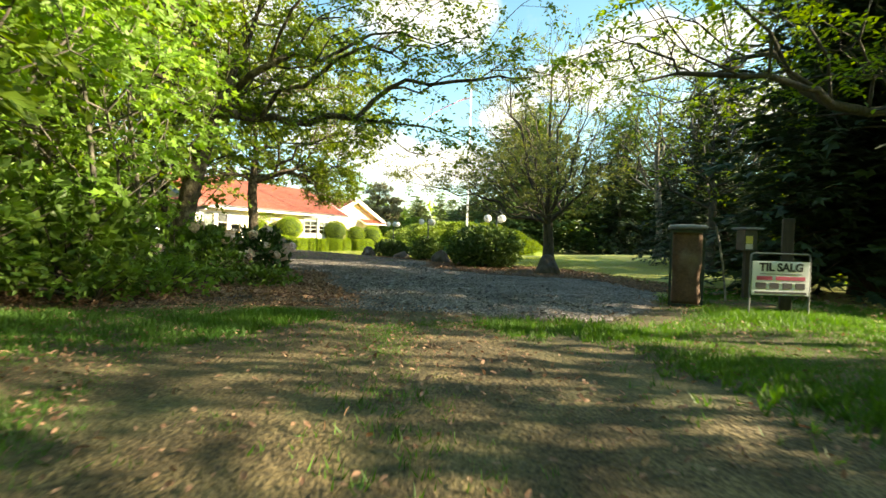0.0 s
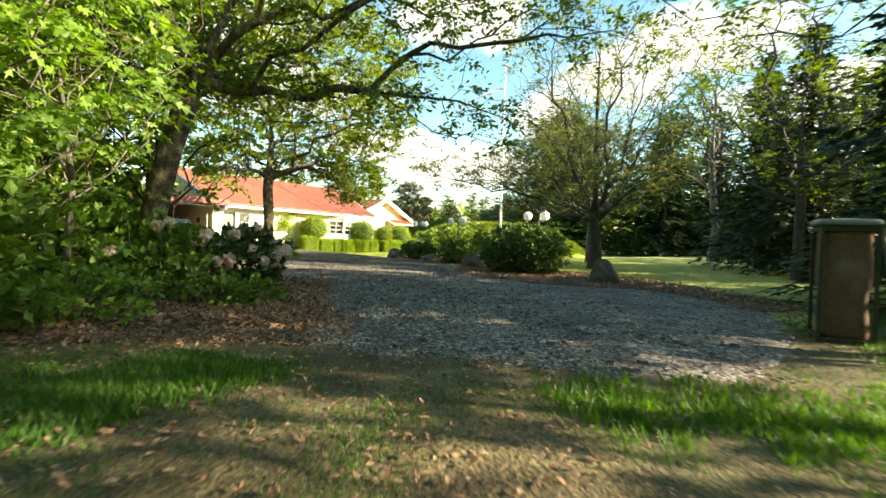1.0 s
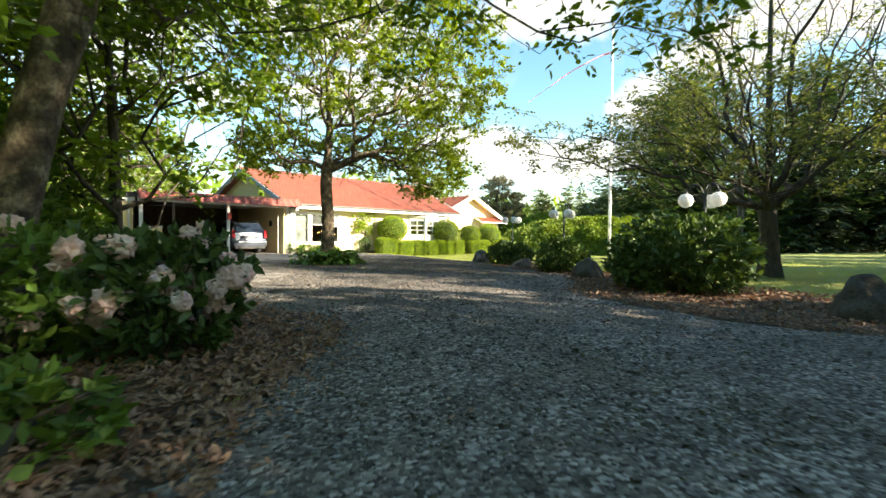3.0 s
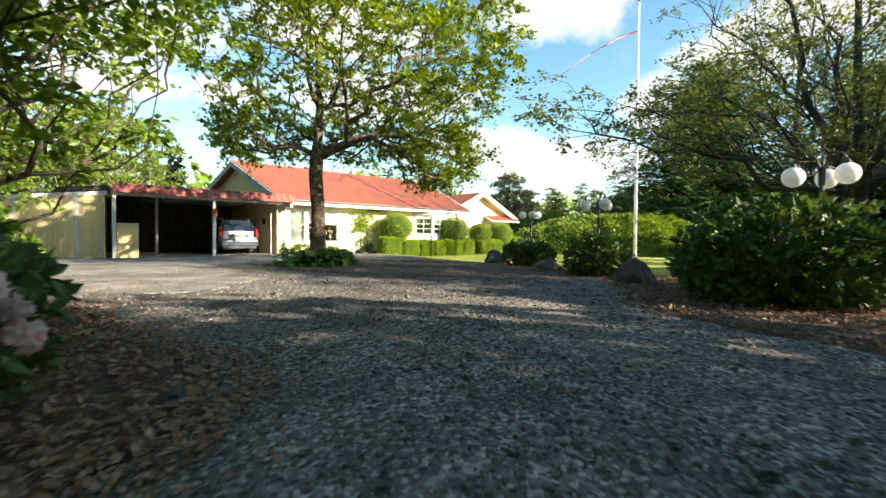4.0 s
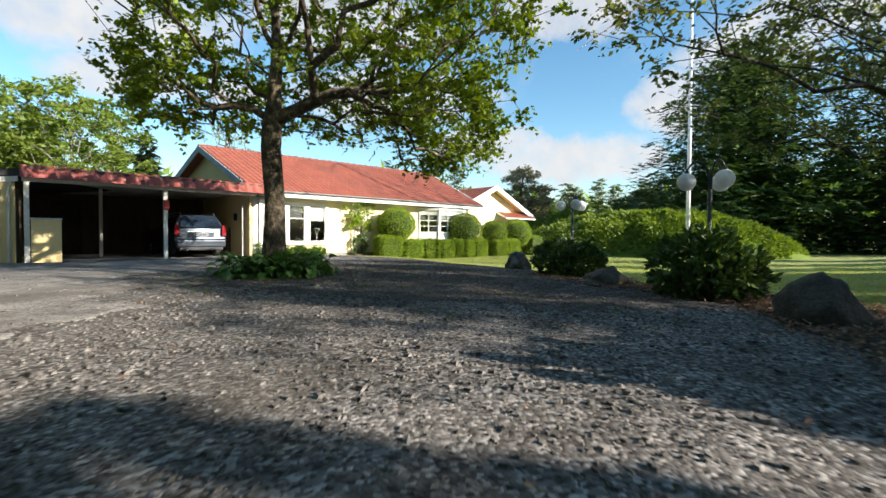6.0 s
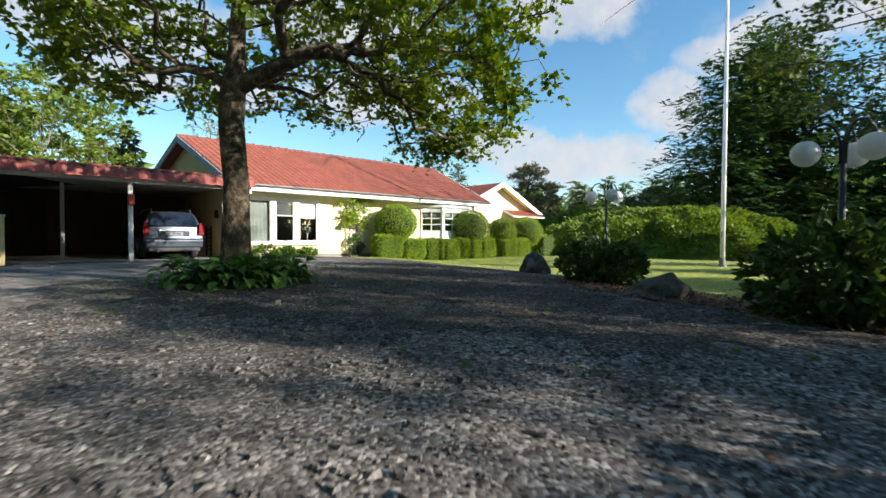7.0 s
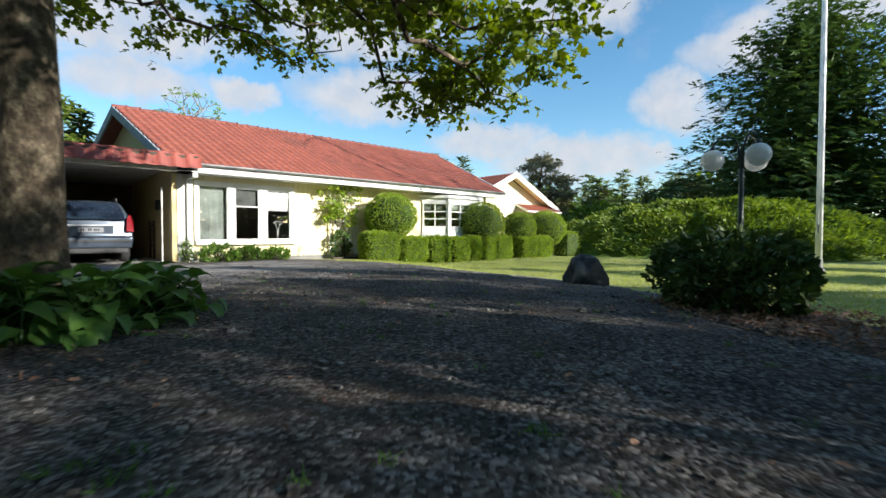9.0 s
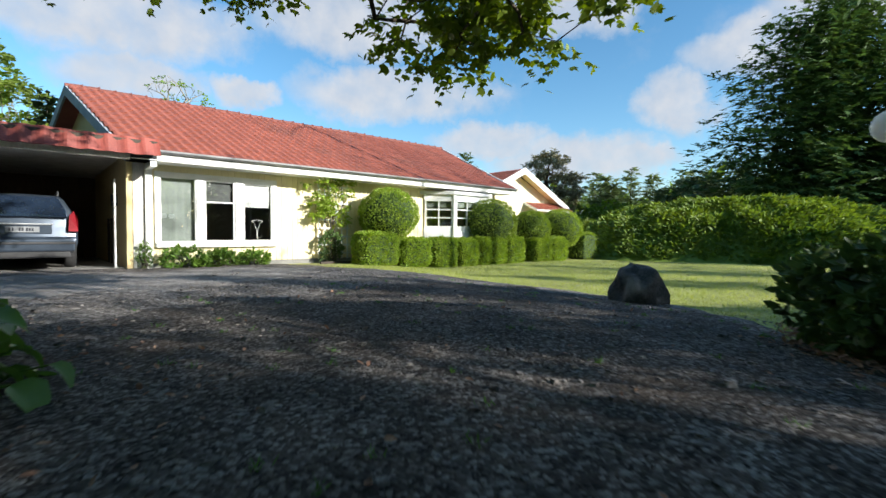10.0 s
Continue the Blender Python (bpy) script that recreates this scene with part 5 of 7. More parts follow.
pennant("pennant_red", 0.0, 1.0, CLOTH_RED, -0.5, -0.125)

# ---- entrance: barrel, sign, letter box ----
bx, by = -7.97, -24.0
stand = thing("waste_sack_stand", "brown paper waste sack in a dark green metal stand", "waste sack", (bx, by, lz(bx, by)), 4)
stand.scale = (0.9, 0.9, 1.0)


def squarish(rows_, sides=40, power=4.5, crease=0.0):
    """A hollow body of rounded-square cross-section: rows of (half width, half depth, height)."""
    bm = bmesh.new()
    rings = []
    for hx, hy, z in rows_:
        ring = []
        for i in range(sides):
            a_ = 2 * math.pi * i / sides
            c_, s_ = math.cos(a_), math.sin(a_)
            k_ = (abs(c_) ** power + abs(s_) ** power) ** (-1 / power)
            k_ *= 1 + crease * (noise.noise(Vector((c_ * 2.2, s_ * 2.2, z * 4.0))) + 0.6 * noise.noise(Vector((c_ * 6, s_ * 6, z * 11))))
            ring.append(bm.verts.new((hx * c_ * k_, hy * s_ * k_, z)))
        rings.append(ring)
    for a_, b_ in zip(rings, rings[1:]):
        for i in range(sides):
            bm.faces.new((a_[i], a_[(i + 1) % sides], b_[(i + 1) % sides], b_[i]))
    bm.faces.new(rings[0][::-1])
    bm.faces.new(rings[-1])
    return bm


part("sack", squarish([(0.202 + 0.014 * (i / 22) + 0.008 * math.sin(i * 0.6), 0.19 + 0.02 * (i / 22) + 0.01 * math.sin(i * 0.45 + 1), 0.05 + i * 0.044) for i in range(23)], crease=0.045), PAPER, stand, "creased brown paper sack", True)
for cx, cy in ((-0.235, -0.215), (0.235, -0.215), (-0.235, 0.215), (0.235, 0.215)):
    part("upright", boxed((cx - 0.017, cy - 0.017, 0.0), (cx + 0.017, cy + 0.017, 1.06), 0.005), FRAME_GREEN, stand, "dark green metal upright")
for z in (0.035, 1.035):
    for lo, hi in (((-0.218, -0.230, z - 0.02), (0.218, -0.204, z + 0.02)), ((-0.218, 0.204, z - 0.02), (0.218, 0.230, z + 0.02)), ((-0.25, -0.198, z - 0.02), (-0.222, 0.198, z + 0.02)), ((0.222, -0.198, z - 0.02), (0.25, 0.198, z + 0.02))):
        part("rail", boxed(lo, hi, 0.004), FRAME_GREEN, stand)
part("lid", squarish([(0.265, 0.25, 1.062), (0.285, 0.27, 1.066), (0.287, 0.272, 1.10), (0.26, 0.245, 1.118), (0.10, 0.09, 1.13)], 40, 5.0), LID, stand, "dull grey lid", True)
part("lid_handle", tubed([(-0.06, -0.285, 1.085), (-0.05, -0.31, 1.085), (0.05, -0.31, 1.085), (0.06, -0.285, 1.085)], 0.008, 8), FRAME_GREEN, stand)

sx, sy = -8.56, -25.0
sz = lz(sx, sy)
# the board faces up the track
sign = thing("sign", "white for-sale sign on a thin metal frame in the grass", "sign", (sx, sy, sz), -60)
fr = bmesh.new()
tube(fr, [(-0.345, 0, -0.02), (-0.345, 0, 0.72), (-0.335, 0, 0.745), (-0.31, 0, 0.755), (0.31, 0, 0.755), (0.335, 0, 0.745), (0.345, 0, 0.72), (0.345, 0, -0.02)], 0.010, 8)
part("frame", fr, LID, sign, "thin galvanised frame")
part("board", boxed((-0.33, -0.016, 0.27), (0.33, -0.004, 0.665), 0.004), SIGN_WHITE, sign)


def lettering(text, size, x, z, y, mat_, parent, bold=0.0):
    cu = bpy.data.curves.new("lettering", "FONT")
    cu.body, cu.size, cu.align_x, cu.extrude, cu.offset = text, size, "CENTER", 0.0015, bold
    cu.materials.append(mat_)
    ob = new("lettering", cu)
    ob.parent = parent
    ob.matrix_basis = pose(x, y, z, 90, 0, 0)
    return ob


lettering("TIL SALG", 0.128, 0.0, 0.553, -0.0185, INK, sign, 0.005)
for a, b, z0, z1, m_ in ((-0.24, 0.24, 0.513, 0.520, INK), (-0.28, -0.10, 0.445, 0.490, INK_RED), (-0.06, 0.28, 0.445, 0.490, INK_RED),
                         (-0.29, -0.17, 0.345, 0.415, INK), (-0.13, -0.02, 0.345, 0.415, INK), (0.02, 0.13, 0.345, 0.415, INK), (0.17, 0.28, 0.345, 0.415, INK), (-0.30, 0.30, 0.285, 0.312, INK)):
    part("bar", boxed((a, -0.020, z0), (b, -0.0165, z1)), m_, sign)
tagged(part("post", boxed((-8.22, -25.16, 0.0), (-8.10, -25.04, 1.22), 0.012), DARKWOOD), "dark square wooden post standing behind the sign", "post")
tagged(part("stake", tubed([(-7.22, -24.50, 0.02), (-7.27, -24.44, 0.6), (-7.36, -24.34, 1.15)], 0.014, 8), BARK_PALE), "thin leaning wooden stake beside the barrel", "stake")
lb = thing("letter_box", "small dark letter box with a yellow label on a post", "letter box", (-6.72, -24.75, lz(-6.72, -24.75)), -55)
part("post", boxed((-0.035, -0.035, 0), (0.035, 0.035, 0.8), 0.006), DARKWOOD, lb)
part("body", boxed((-0.10, -0.09, 0.76), (0.10, 0.10, 1.08), 0.012), LAMP_METAL, lb)
part("label", boxed((-0.09, -0.1, 0.78), (0.02, -0.092, 0.86), 0.003), WHITE_OLD, lb)
part("front", boxed((-0.09, -0.1, 0.865), (0.02, -0.092, 0.98), 0.004), YELLOW_PLASTIC, lb)
part("roof", boxed((-0.15, -0.15, 1.08), (0.15, 0.15, 1.11), 0.008), LID, lb)

# ---- boulders ----


def boulder(name, label, place, size, seed, mat_):
    g = np.random.default_rng(seed)
    bm = bmesh.new()
    bmesh.ops.create_icosphere(bm, subdivisions=4, radius=1.0)
    off = g.uniform(-20, 20, 3)
    cuts_ = [(Vector(g.normal(0, 1, 3)).normalized(), g.uniform(0.9, 1.05)) for _ in range(8)]
    for v in bm.verts:
        d = v.co.normalized()
        k_ = 1.06 + 0.26 * noise.noise(d * 1.1 + Vector(off)) + 0.24 * noise.noise(d * 2.4 + Vector(off)) + 0.04 * noise.noise(d * 8 + Vector(off))
        # flattened facets
        for way_, far_ in cuts_:
            k_ = min(k_, far_ / max(d.dot(way_), 0.05))
        k_ += 0.025 * noise.noise(d * 14 + Vector(off))
        c = Vector((d.x * size[0], d.y * size[1], d.z * size[2])) * k_
        c.z = max(c.z, -0.15 * size[2])
        v.co = c
    x, y = place
    ob = part(name, bm, mat_, None, smooth=True)
    ob.matrix_basis = pose(x, y, lz(x, y) + 0.03 + 0.1 * size[2], 0, 0, seed * 37 % 180)
    return tagged(ob, label, "boulder", "boulders along the drive")


boulder("boulder", "grey granite boulder on the edge of the lawn", (4.15, -8.45), (0.34, 0.33, 0.49), 3, ROCK_SUN_PATCHED)
boulder("boulder", "low dark brown field stone beside a bush", (0.75, -12.95), (0.42, 0.34, 0.24), 5, ROCK_DARK)
boulder("boulder", "rounded dark brown field stone among dry leaves", (-1.30, -16.15), (0.31, 0.29, 0.40), 8, ROCK_DARK)
boulder("boulder", "squat grey-brown boulder in a leaf-strewn bed", (-3.8, -20.72), (0.30, 0.29, 0.42), 12, ROCK_DARK)
boulder("boulder", "small pale stone lying on the lawn", (18.7, -6.4), (0.30, 0.22, 0.2), 21, ROCK)

# ---- shrubs and hedges ----


def shrub(name, label, place, radii, seed, leaf_mat=LEAF_RHODO, clusters=420, per=8, size=0.11, shape="oval", stems=14, flowers=0, category="shrub", group="", base=0.0, low=-0.55, flat=0.35, bark=BARK_DARK, top_only=False, hollow=0.72):
    """A bush: bent stems from one foot, and rosettes of leaves over an uneven dome."""
    g = np.random.default_rng(seed)
    x, y = place[:2]
    e = thing(name, label, category, (x, y, lz(x, y) + base), group=group)
    rx, ry, h = radii
    c = np.array([0, 0, h * 0.5])
    pts = crown_points(clusters, c, (rx, ry, h * 0.55), g, hollow, 9, lambda q: q[:, 2] > 0.04)
    apart = name in ("bramble", "rhododendron", "flowering_rhododendron")
    bm = bmesh.new()
    for k in g.choice(len(pts), min(len(pts), stems), replace=False):
        q = pts[k]
        tube(bm, [(g.normal(0, 0.06), g.normal(0, 0.06), 0.0), tuple(q * np.array([0.35, 0.35, 0.5]) + g.normal(0, 0.03, 3)), tuple(q)], [0.018, 0.012, 0.004], 5, False)
        if apart:
            part("stem", bm, bark, e)
            bm = bmesh.new()
    if apart:
        bm.free()
    else:
        part("stem", bm, bark, e)
    src = np.repeat(np.arange(len(pts)), per)
    out_ = pts - c * np.array([1, 1, 0.5])
    out_ /= np.linalg.norm(out_, axis=1)[:, None]
    way = out_[src] * 0.7 + g.normal(0, 0.55, (len(src), 3))
    lv, lf = leaves(pts[src] + g.normal(0, 0.02, (len(src), 3)), way, size, shape, flat, 0.2, g)
    ob = new("foliage", mesh_np("foliage", lv, [(lf, 0)], [leaf_mat]))
    ob.parent = e
    if flowers:
        cand = np.where(pts[:, 2] > h * 0.25)[0]
        for k in g.choice(cand, flowers, replace=False):
            q = pts[k] + out_[k] * 0.05
            bm = bmesh.new()
            bmesh.ops.create_icosphere(bm, subdivisions=3, radius=1.0)
            sz = g.uniform(0.058, 0.10)
            for v in bm.verts:
                d = v.co.normalized()
                v.co = d * sz * (1 + 0.55 * noise.noise(d * 3.4 + Vector(q) * 9) + 0.25 * noise.noise(d * 8 + Vector(q) * 5))
            bmesh.ops.translate(bm, verts=bm.verts, vec=Vector(q))
            me = bpy.data.meshes.new("flower")
            bm.to_mesh(me)
            bm.free()
            me.materials.append(PETAL)
            ob = new("flower", me)
            ob.parent = e
    return e


shrub("rhododendron", "dense glossy rhododendron bush round a lamp post", (2.5, -11.2), (0.80, 0.78, 0.88), 31, clusters=460, per=8, size=0.11, hollow=0.2, group="bushes at the lamps")
shrub("rhododendron", "dark rhododendron bush round a lamp post", (-0.15, -14.85), (0.68, 0.68, 0.84), 32, clusters=400, per=8, size=0.11, hollow=0.2, group="bushes at the lamps")
shrub("rhododendron", "large spreading rhododendron bush round a lamp post", (-2.45, -18.35), (1.08, 1.12, 1.22), 33, clusters=900, per=8, size=0.12, hollow=0.25, group="bushes at the lamps")
shrub("flowering_rhododendron", "rhododendron bush with pale pink flowers in leaf litter", (-9.6, -17.2), (0.62, 0.6, 0.92), 34, LEAF_RHODO_SHADED, clusters=330, per=8, size=0.105, flowers=36, hollow=0.55)
shrub("flowering_rhododendron", "loose rhododendron with a few pale flowers", (-10.5, -16.9), (0.6, 0.6, 0.9), 35, LEAF_UNDER, clusters=190, per=8, size=0.10, flowers=10, hollow=0.3)
shrub("flowering_rhododendron", "leafy rhododendron at the edge of the gravel", (-9.7, -15.5), (0.75, 0.9, 0.9), 36, LEAF_RHODO_SHADED, clusters=460, per=8, size=0.11, flowers=4, hollow=0.5)


def clipped(name, label, place, half, seed, ball=None, n=9500, group="clipped box hedge"):
    """A clipped evergreen: a close skin of small leaves over a dense dark core; ball: (height, radius) of a globe above it."""
    g = np.random.default_rng(seed)
    x, y = place
    e = thing(name, label, "hedge", (x, y, lz(x, y)), group=group)
    pts, nrm = [], []
    hx, hy, h = half
    if h:
        s = np.array([hx, hy, h / 2])
        q = g.uniform(-1, 1, (n, 3))
        area = np.array([hy * h / 2, hx * h / 2, hx * hy])
        side = g.choice(3, n, p=area / area.sum())
        q[np.arange(n), side] = np.where(g.uniform(0, 1, n) < 0.5, -1, 1)
        # corners rounded off, faces a little bulged and uneven
        ln = np.sum(np.abs(q) ** 6, axis=1) ** (1 / 6)
        q = q / ln[:, None] * (1 + 0.03 * np.sin(q[:, 0:1] * 4 + seed) * np.sin(q[:, 2:3] * 5 + seed))
        pts.append(q * s + np.array([0, 0, h / 2]))
        nrm.append(np.sign(q) * np.abs(q) ** 5 + 0.15 * q)
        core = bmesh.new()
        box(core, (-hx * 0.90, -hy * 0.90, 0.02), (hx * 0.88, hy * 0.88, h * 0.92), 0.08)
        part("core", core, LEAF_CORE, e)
    if ball:
        bz, br = ball
        m_ = int(n * 0.9)
        d = g.normal(0, 1, (m_, 3))
        d /= np.linalg.norm(d, axis=1)[:, None]
        lump = 1 + 0.06 * np.sin(d[:, 0:1] * 7) * np.sin(d[:, 1:2] * 6 + 1) * np.cos(d[:, 2:3] * 5)
        pts.append(d * lump * br * np.array([1, 1, 0.88]) + np.array([0, 0, bz]))
        nrm.append(d)
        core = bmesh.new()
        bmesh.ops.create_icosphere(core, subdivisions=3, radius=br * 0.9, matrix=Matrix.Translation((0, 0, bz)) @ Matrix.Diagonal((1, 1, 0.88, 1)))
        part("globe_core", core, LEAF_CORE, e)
        part("stem", tubed([(0, 0, 0), (0.01, 0, bz)], 0.03, 8), BARK_DARK, e)
    p, w = np.concatenate(pts), np.concatenate(nrm)
    p = p + g.normal(0, 0.02, p.shape) + w / (np.linalg.norm(w, axis=1)[:, None] + 1e-6) * (0.025 * np.sin(p[:, 0:1] * 17 + seed) * np.sin(p[:, 2:3] * 19 + p[:, 1:2] * 15))
    p[:, 2] = np.maximum(p[:, 2], 0.03)
    lv, lf = leaves(p, w + np.array([0, 0, 0.3]), 0.046, "diamond", 0.15, 0.6, g)
    ob = new("foliage", mesh_np("foliage", lv, [(lf, 0)], [LEAF_BOX]))
    ob.parent = e
    return e


# row of clipped box along the front: (x, half width, height)
for i, (x, hx, h) in enumerate([(4.82, 0.53, 0.82), (5.98, 0.47, 0.77), (7.02, 0.44, 0.82), (7.97, 0.38, 0.80), (8.70, 0.22, 0.84), (9.36, 0.31, 0.82), (10.2, 0.40, 0.86), (11.7, 0.46, 0.80), (12.7, 0.44, 0.84)]):
    clipped("box_hedge", "clipped green box hedge block along the house", (x, -1.15), (hx, 0.36, h), 50 + i)
for i, (x, bz, br) in enumerate([(5.45, 1.38, 0.78), (9.55, 1.32, 0.86), (11.75, 1.18, 0.68), (13.6, 1.20, 0.82)]):
    clipped("topiary", "ball-clipped box topiary rising above the hedge", (x, -0.85), (0, 0, 0), 70 + i, (bz, br), 11500, "topiary balls")
clipped("topiary", "clipped green box cone beside the mound", (14.6, -1.2), (0.5, 0.4, 1.05), 79, None, 2600, "topiary balls")

# perennials under the window
for i, (x, s) in enumerate([(0.50, 0.44), (1.27, 0.36), (1.98, 0.33)]):
    shrub("perennial", "low clump of fresh green leaves below the window", (x, -0.42), (s, 0.3, s * 0.95), 90 + i, LEAF_PEONY, 90, 7, 0.10, "oval", 10, category="plant", group="perennials under the window", flat=0.6)
shrub("weed", "small climbing weed at the foot of the downpipe", (-0.16, -0.16), (0.12, 0.09, 0.55), 94, LEAF_PEONY, 60, 5, 0.05, "diamond", 8, category="plant", flat=0.4)

# trellis and climber
trellis = thing("trellis", "white wooden trellis on the front wall", "trellis", (4.18, -0.09, 0))
for i in range(6):
    x = -0.42 + i * 0.168
    part("slat", boxed((x - 0.02, -0.012, 0.1), (x + 0.02, 0.012, 2.1), 0.003), WHITE, trellis)
for i in range(9):
    z = 0.25 + i * 0.22
    part("slat", boxed((-0.48, -0.028, z - 0.02), (0.48, -0.0125, z + 0.02), 0.003), WHITE, trellis)
g = np.random.default_rng(96)
tips = np.concatenate([np.column_stack([g.normal(-0.32, 0.17, 120), g.uniform(-0.30, -0.05, 120), g.normal(1.45, 0.20, 120)]), np.column_stack([g.normal(0.1, 0.33, 36), g.uniform(-0.16, -0.03, 36), g.normal(1.98, 0.12, 36)]),
                       np.column_stack([g.normal(0.2, 0.16, 24), g.uniform(-0.16, -0.03, 24), g.uniform(1.0, 1.7, 24)])])
broadleaf("climber", "leafy climbing rose trained on the trellis", (4.18, -0.16, 0.0), [(0, 0, 0), (0.02, 0.02, 0.5), (-0.05, 0.0, 1.1)], 0.03, tips, LEAF_BOX, BARK_DARK, 35, 0.08, "diamond", 0.08, 0.2, 97, category="plant", tip_r=0.003)
tagged(part("timber_edging", boxed((3.55, -0.62, -0.03), (4.75, -0.54, 0.06), 0.01), DARKWOOD), "dark timber edging in front of the trellis", "edging")
# shrub enlarged and dark, to carry the shadow low on the trellis
shrub("planting", "low shrub at the foot of the trellis, darkened as shadow", (3.98, -0.3), (0.36, 0.16, 0.8), 98, LEAF_RHODO_SHADED, 120, 6, 0.08, "oval", 10, category="shrub")


def hosta_leaf(name, length, bend):
    """One broad, ribbed, cupped leaf on its stalk, growing along +y from the crown of the plant."""
    bm = bmesh.new()
    tube(bm, [(0, 0, 0), (0, 0.10, 0.16), (0, 0.22, 0.24)], [0.008, 0.007, 0.006], 4, False)
    rows_ = []
    for f, w in ((0.0, 0.05), (0.12, 0.30), (0.35, 0.40), (0.62, 0.31), (0.85, 0.14), (1.0, 0.01)):
        y, z = 0.22 + length * f * (1 - 0.12 * f * bend), 0.24 + length * (0.16 * f - bend * f * f * 0.55)
        rows_.append([bm.verts.new((s_ * w * length, y, z + abs(s_) * w * length * 0.38)) for s_ in (-1, -0.5, 0, 0.5, 1)])
    for a_, b_ in zip(rows_, rows_[1:]):
        for i in range(4):
            bm.faces.new((a_[i], a_[i + 1], b_[i + 1], b_[i]))
    me = bpy.data.meshes.new(name)
    bm.to_mesh(me)
    bm.free()
    me.shade_smooth()
    me.materials.append(LEAF_HOSTA)
    return me


HOSTA_LEAVES = [hosta_leaf("leaf", ln_, bd_) for ln_, bd_ in ((0.16, 0.6), (0.195, 0.9), (0.18, 1.25), (0.13, 0.4))]


def hosta(place, seed, r=0.55):
    g = np.random.default_rng(seed)
    x, y = place
    e = thing("hosta", "broad-leaved green hosta under the maple", "plant", (x, y, lz(x, y) + 0.03), group="hostas round the maple")
    for i in range(84):
        ob = new("leaf", HOSTA_LEAVES[int(g.integers(0, 4))])
        ob.parent = e
        rx_ = g.uniform(-42, 38)
        ob.matrix_basis = pose(g.normal(0, 0.11), g.normal(0, 0.11), 0, rx_, g.normal(0, 10), i * 137.5 + g.normal(0, 12)) @ Matrix.Scale(r / 0.5 * g.uniform(0.85, 1.25), 4)


MX, MY = -3.07, -8.42
for i, (dx, dy, r) in enumerate([(-0.42, -0.28, 0.5), (-0.08, -0.55, 0.52), (0.35, -0.5, 0.5), (0.70, -0.15, 0.5), (0.6, 0.35, 0.5), (-0.5, 0.35, 0.48), (0.05, 0.65, 0.5), (-0.3, 0.05, 0.4), (0.3, 0.1, 0.42)]):
    hosta((MX + dx, MY + dy), 110 + i, r)

# ---- juniper mound ----
mound = thing("juniper_mound", "broad mound covered with bright green juniper", "mound", (22.6, -4.0, -0.18), kind="stuff")


def rise(x, y):
    a = np.arctan2(y, x)
    r = np.hypot(x, y) / (7.6 + 0.5 * np.sin(3 * a + 1) + 0.3 * np.sin(7 * a))
    return 2.45 * np.clip(1 - np.clip(r, 0, 1.02) ** 2.6, -0.05, 1) ** 0.8 if np.isscalar(r) else 2.45 * np.maximum(1 - np.clip(r, 0, 1.0) ** 2.6, 0) ** 0.8


mr = np.linspace(0, 1, 22)
ma = np.linspace(0, 2 * math.pi, 65)[:-1]
vx = np.array([[r * 8.3 * math.cos(a), r * 8.3 * math.sin(a)] for r in mr for a in ma])
mz = rise(vx[:, 0], vx[:, 1]) - 0.03
k = len(ma)
mf = np.array([(i * k + j, i * k + (j + 1) % k, (i + 1) * k + (j + 1) % k, (i + 1) * k + j) for i in range(len(mr) - 1) for j in range(k)])
ob = new("bank", mesh_np("bank", np.column_stack([vx, mz]), [(mf, 0)], [JUNIPER], True))
ob.parent = mound
g = np.random.default_rng(130)
nn = 62000
rr_, aa_ = 8.0 * np.sqrt(g.uniform(0, 1, nn)), g.uniform(0, 2 * math.pi, nn)
jx, jy = rr_ * np.cos(aa_), rr_ * np.sin(aa_)
lump = 0.17 * np.sin(jx * 2.3 + 1.5 * np.sin(jy * 1.7)) * np.sin(jy * 2.1)
jp = np.column_stack([jx, jy, rise(jx, jy) + lump + g.uniform(-0.05, 0.12, nn)])
keep = rise(jx, jy) > 0.02
jw = np.column_stack([np.cos(aa_), np.sin(aa_), np.full(nn, 0.22)]) + g.normal(0, 0.45, (nn, 3)) * np.array([1, 1, 0.5])
lv, lf = leaves(jp[keep], jw[keep], 0.24, "frond", 0.55, 0.2, g)
ob = new("foliage", mesh_np("foliage", lv, [(lf, 0)], [JUNIPER]))
ob.parent = mound

# ---- the maple before the house ----
g = np.random.default_rng(201)


def turned(q):
    """From (across the drive, along it, up) to the world's axes."""
    return np.column_stack([q[:, 0] * 0.73 + q[:, 1] * 0.68, q[:, 0] * -0.68 + q[:, 1] * 0.73, q[:, 2]])


def under_maple(q):
    """Room below the crown: high at the trunk and before it, low at the ends of the limbs."""
    a_ = np.abs(q[:, 0])
    return (q[:, 2] > 3.7 - 0.30 * np.minimum(a_, 4.0)) & (q[:, 0] > -3.1)


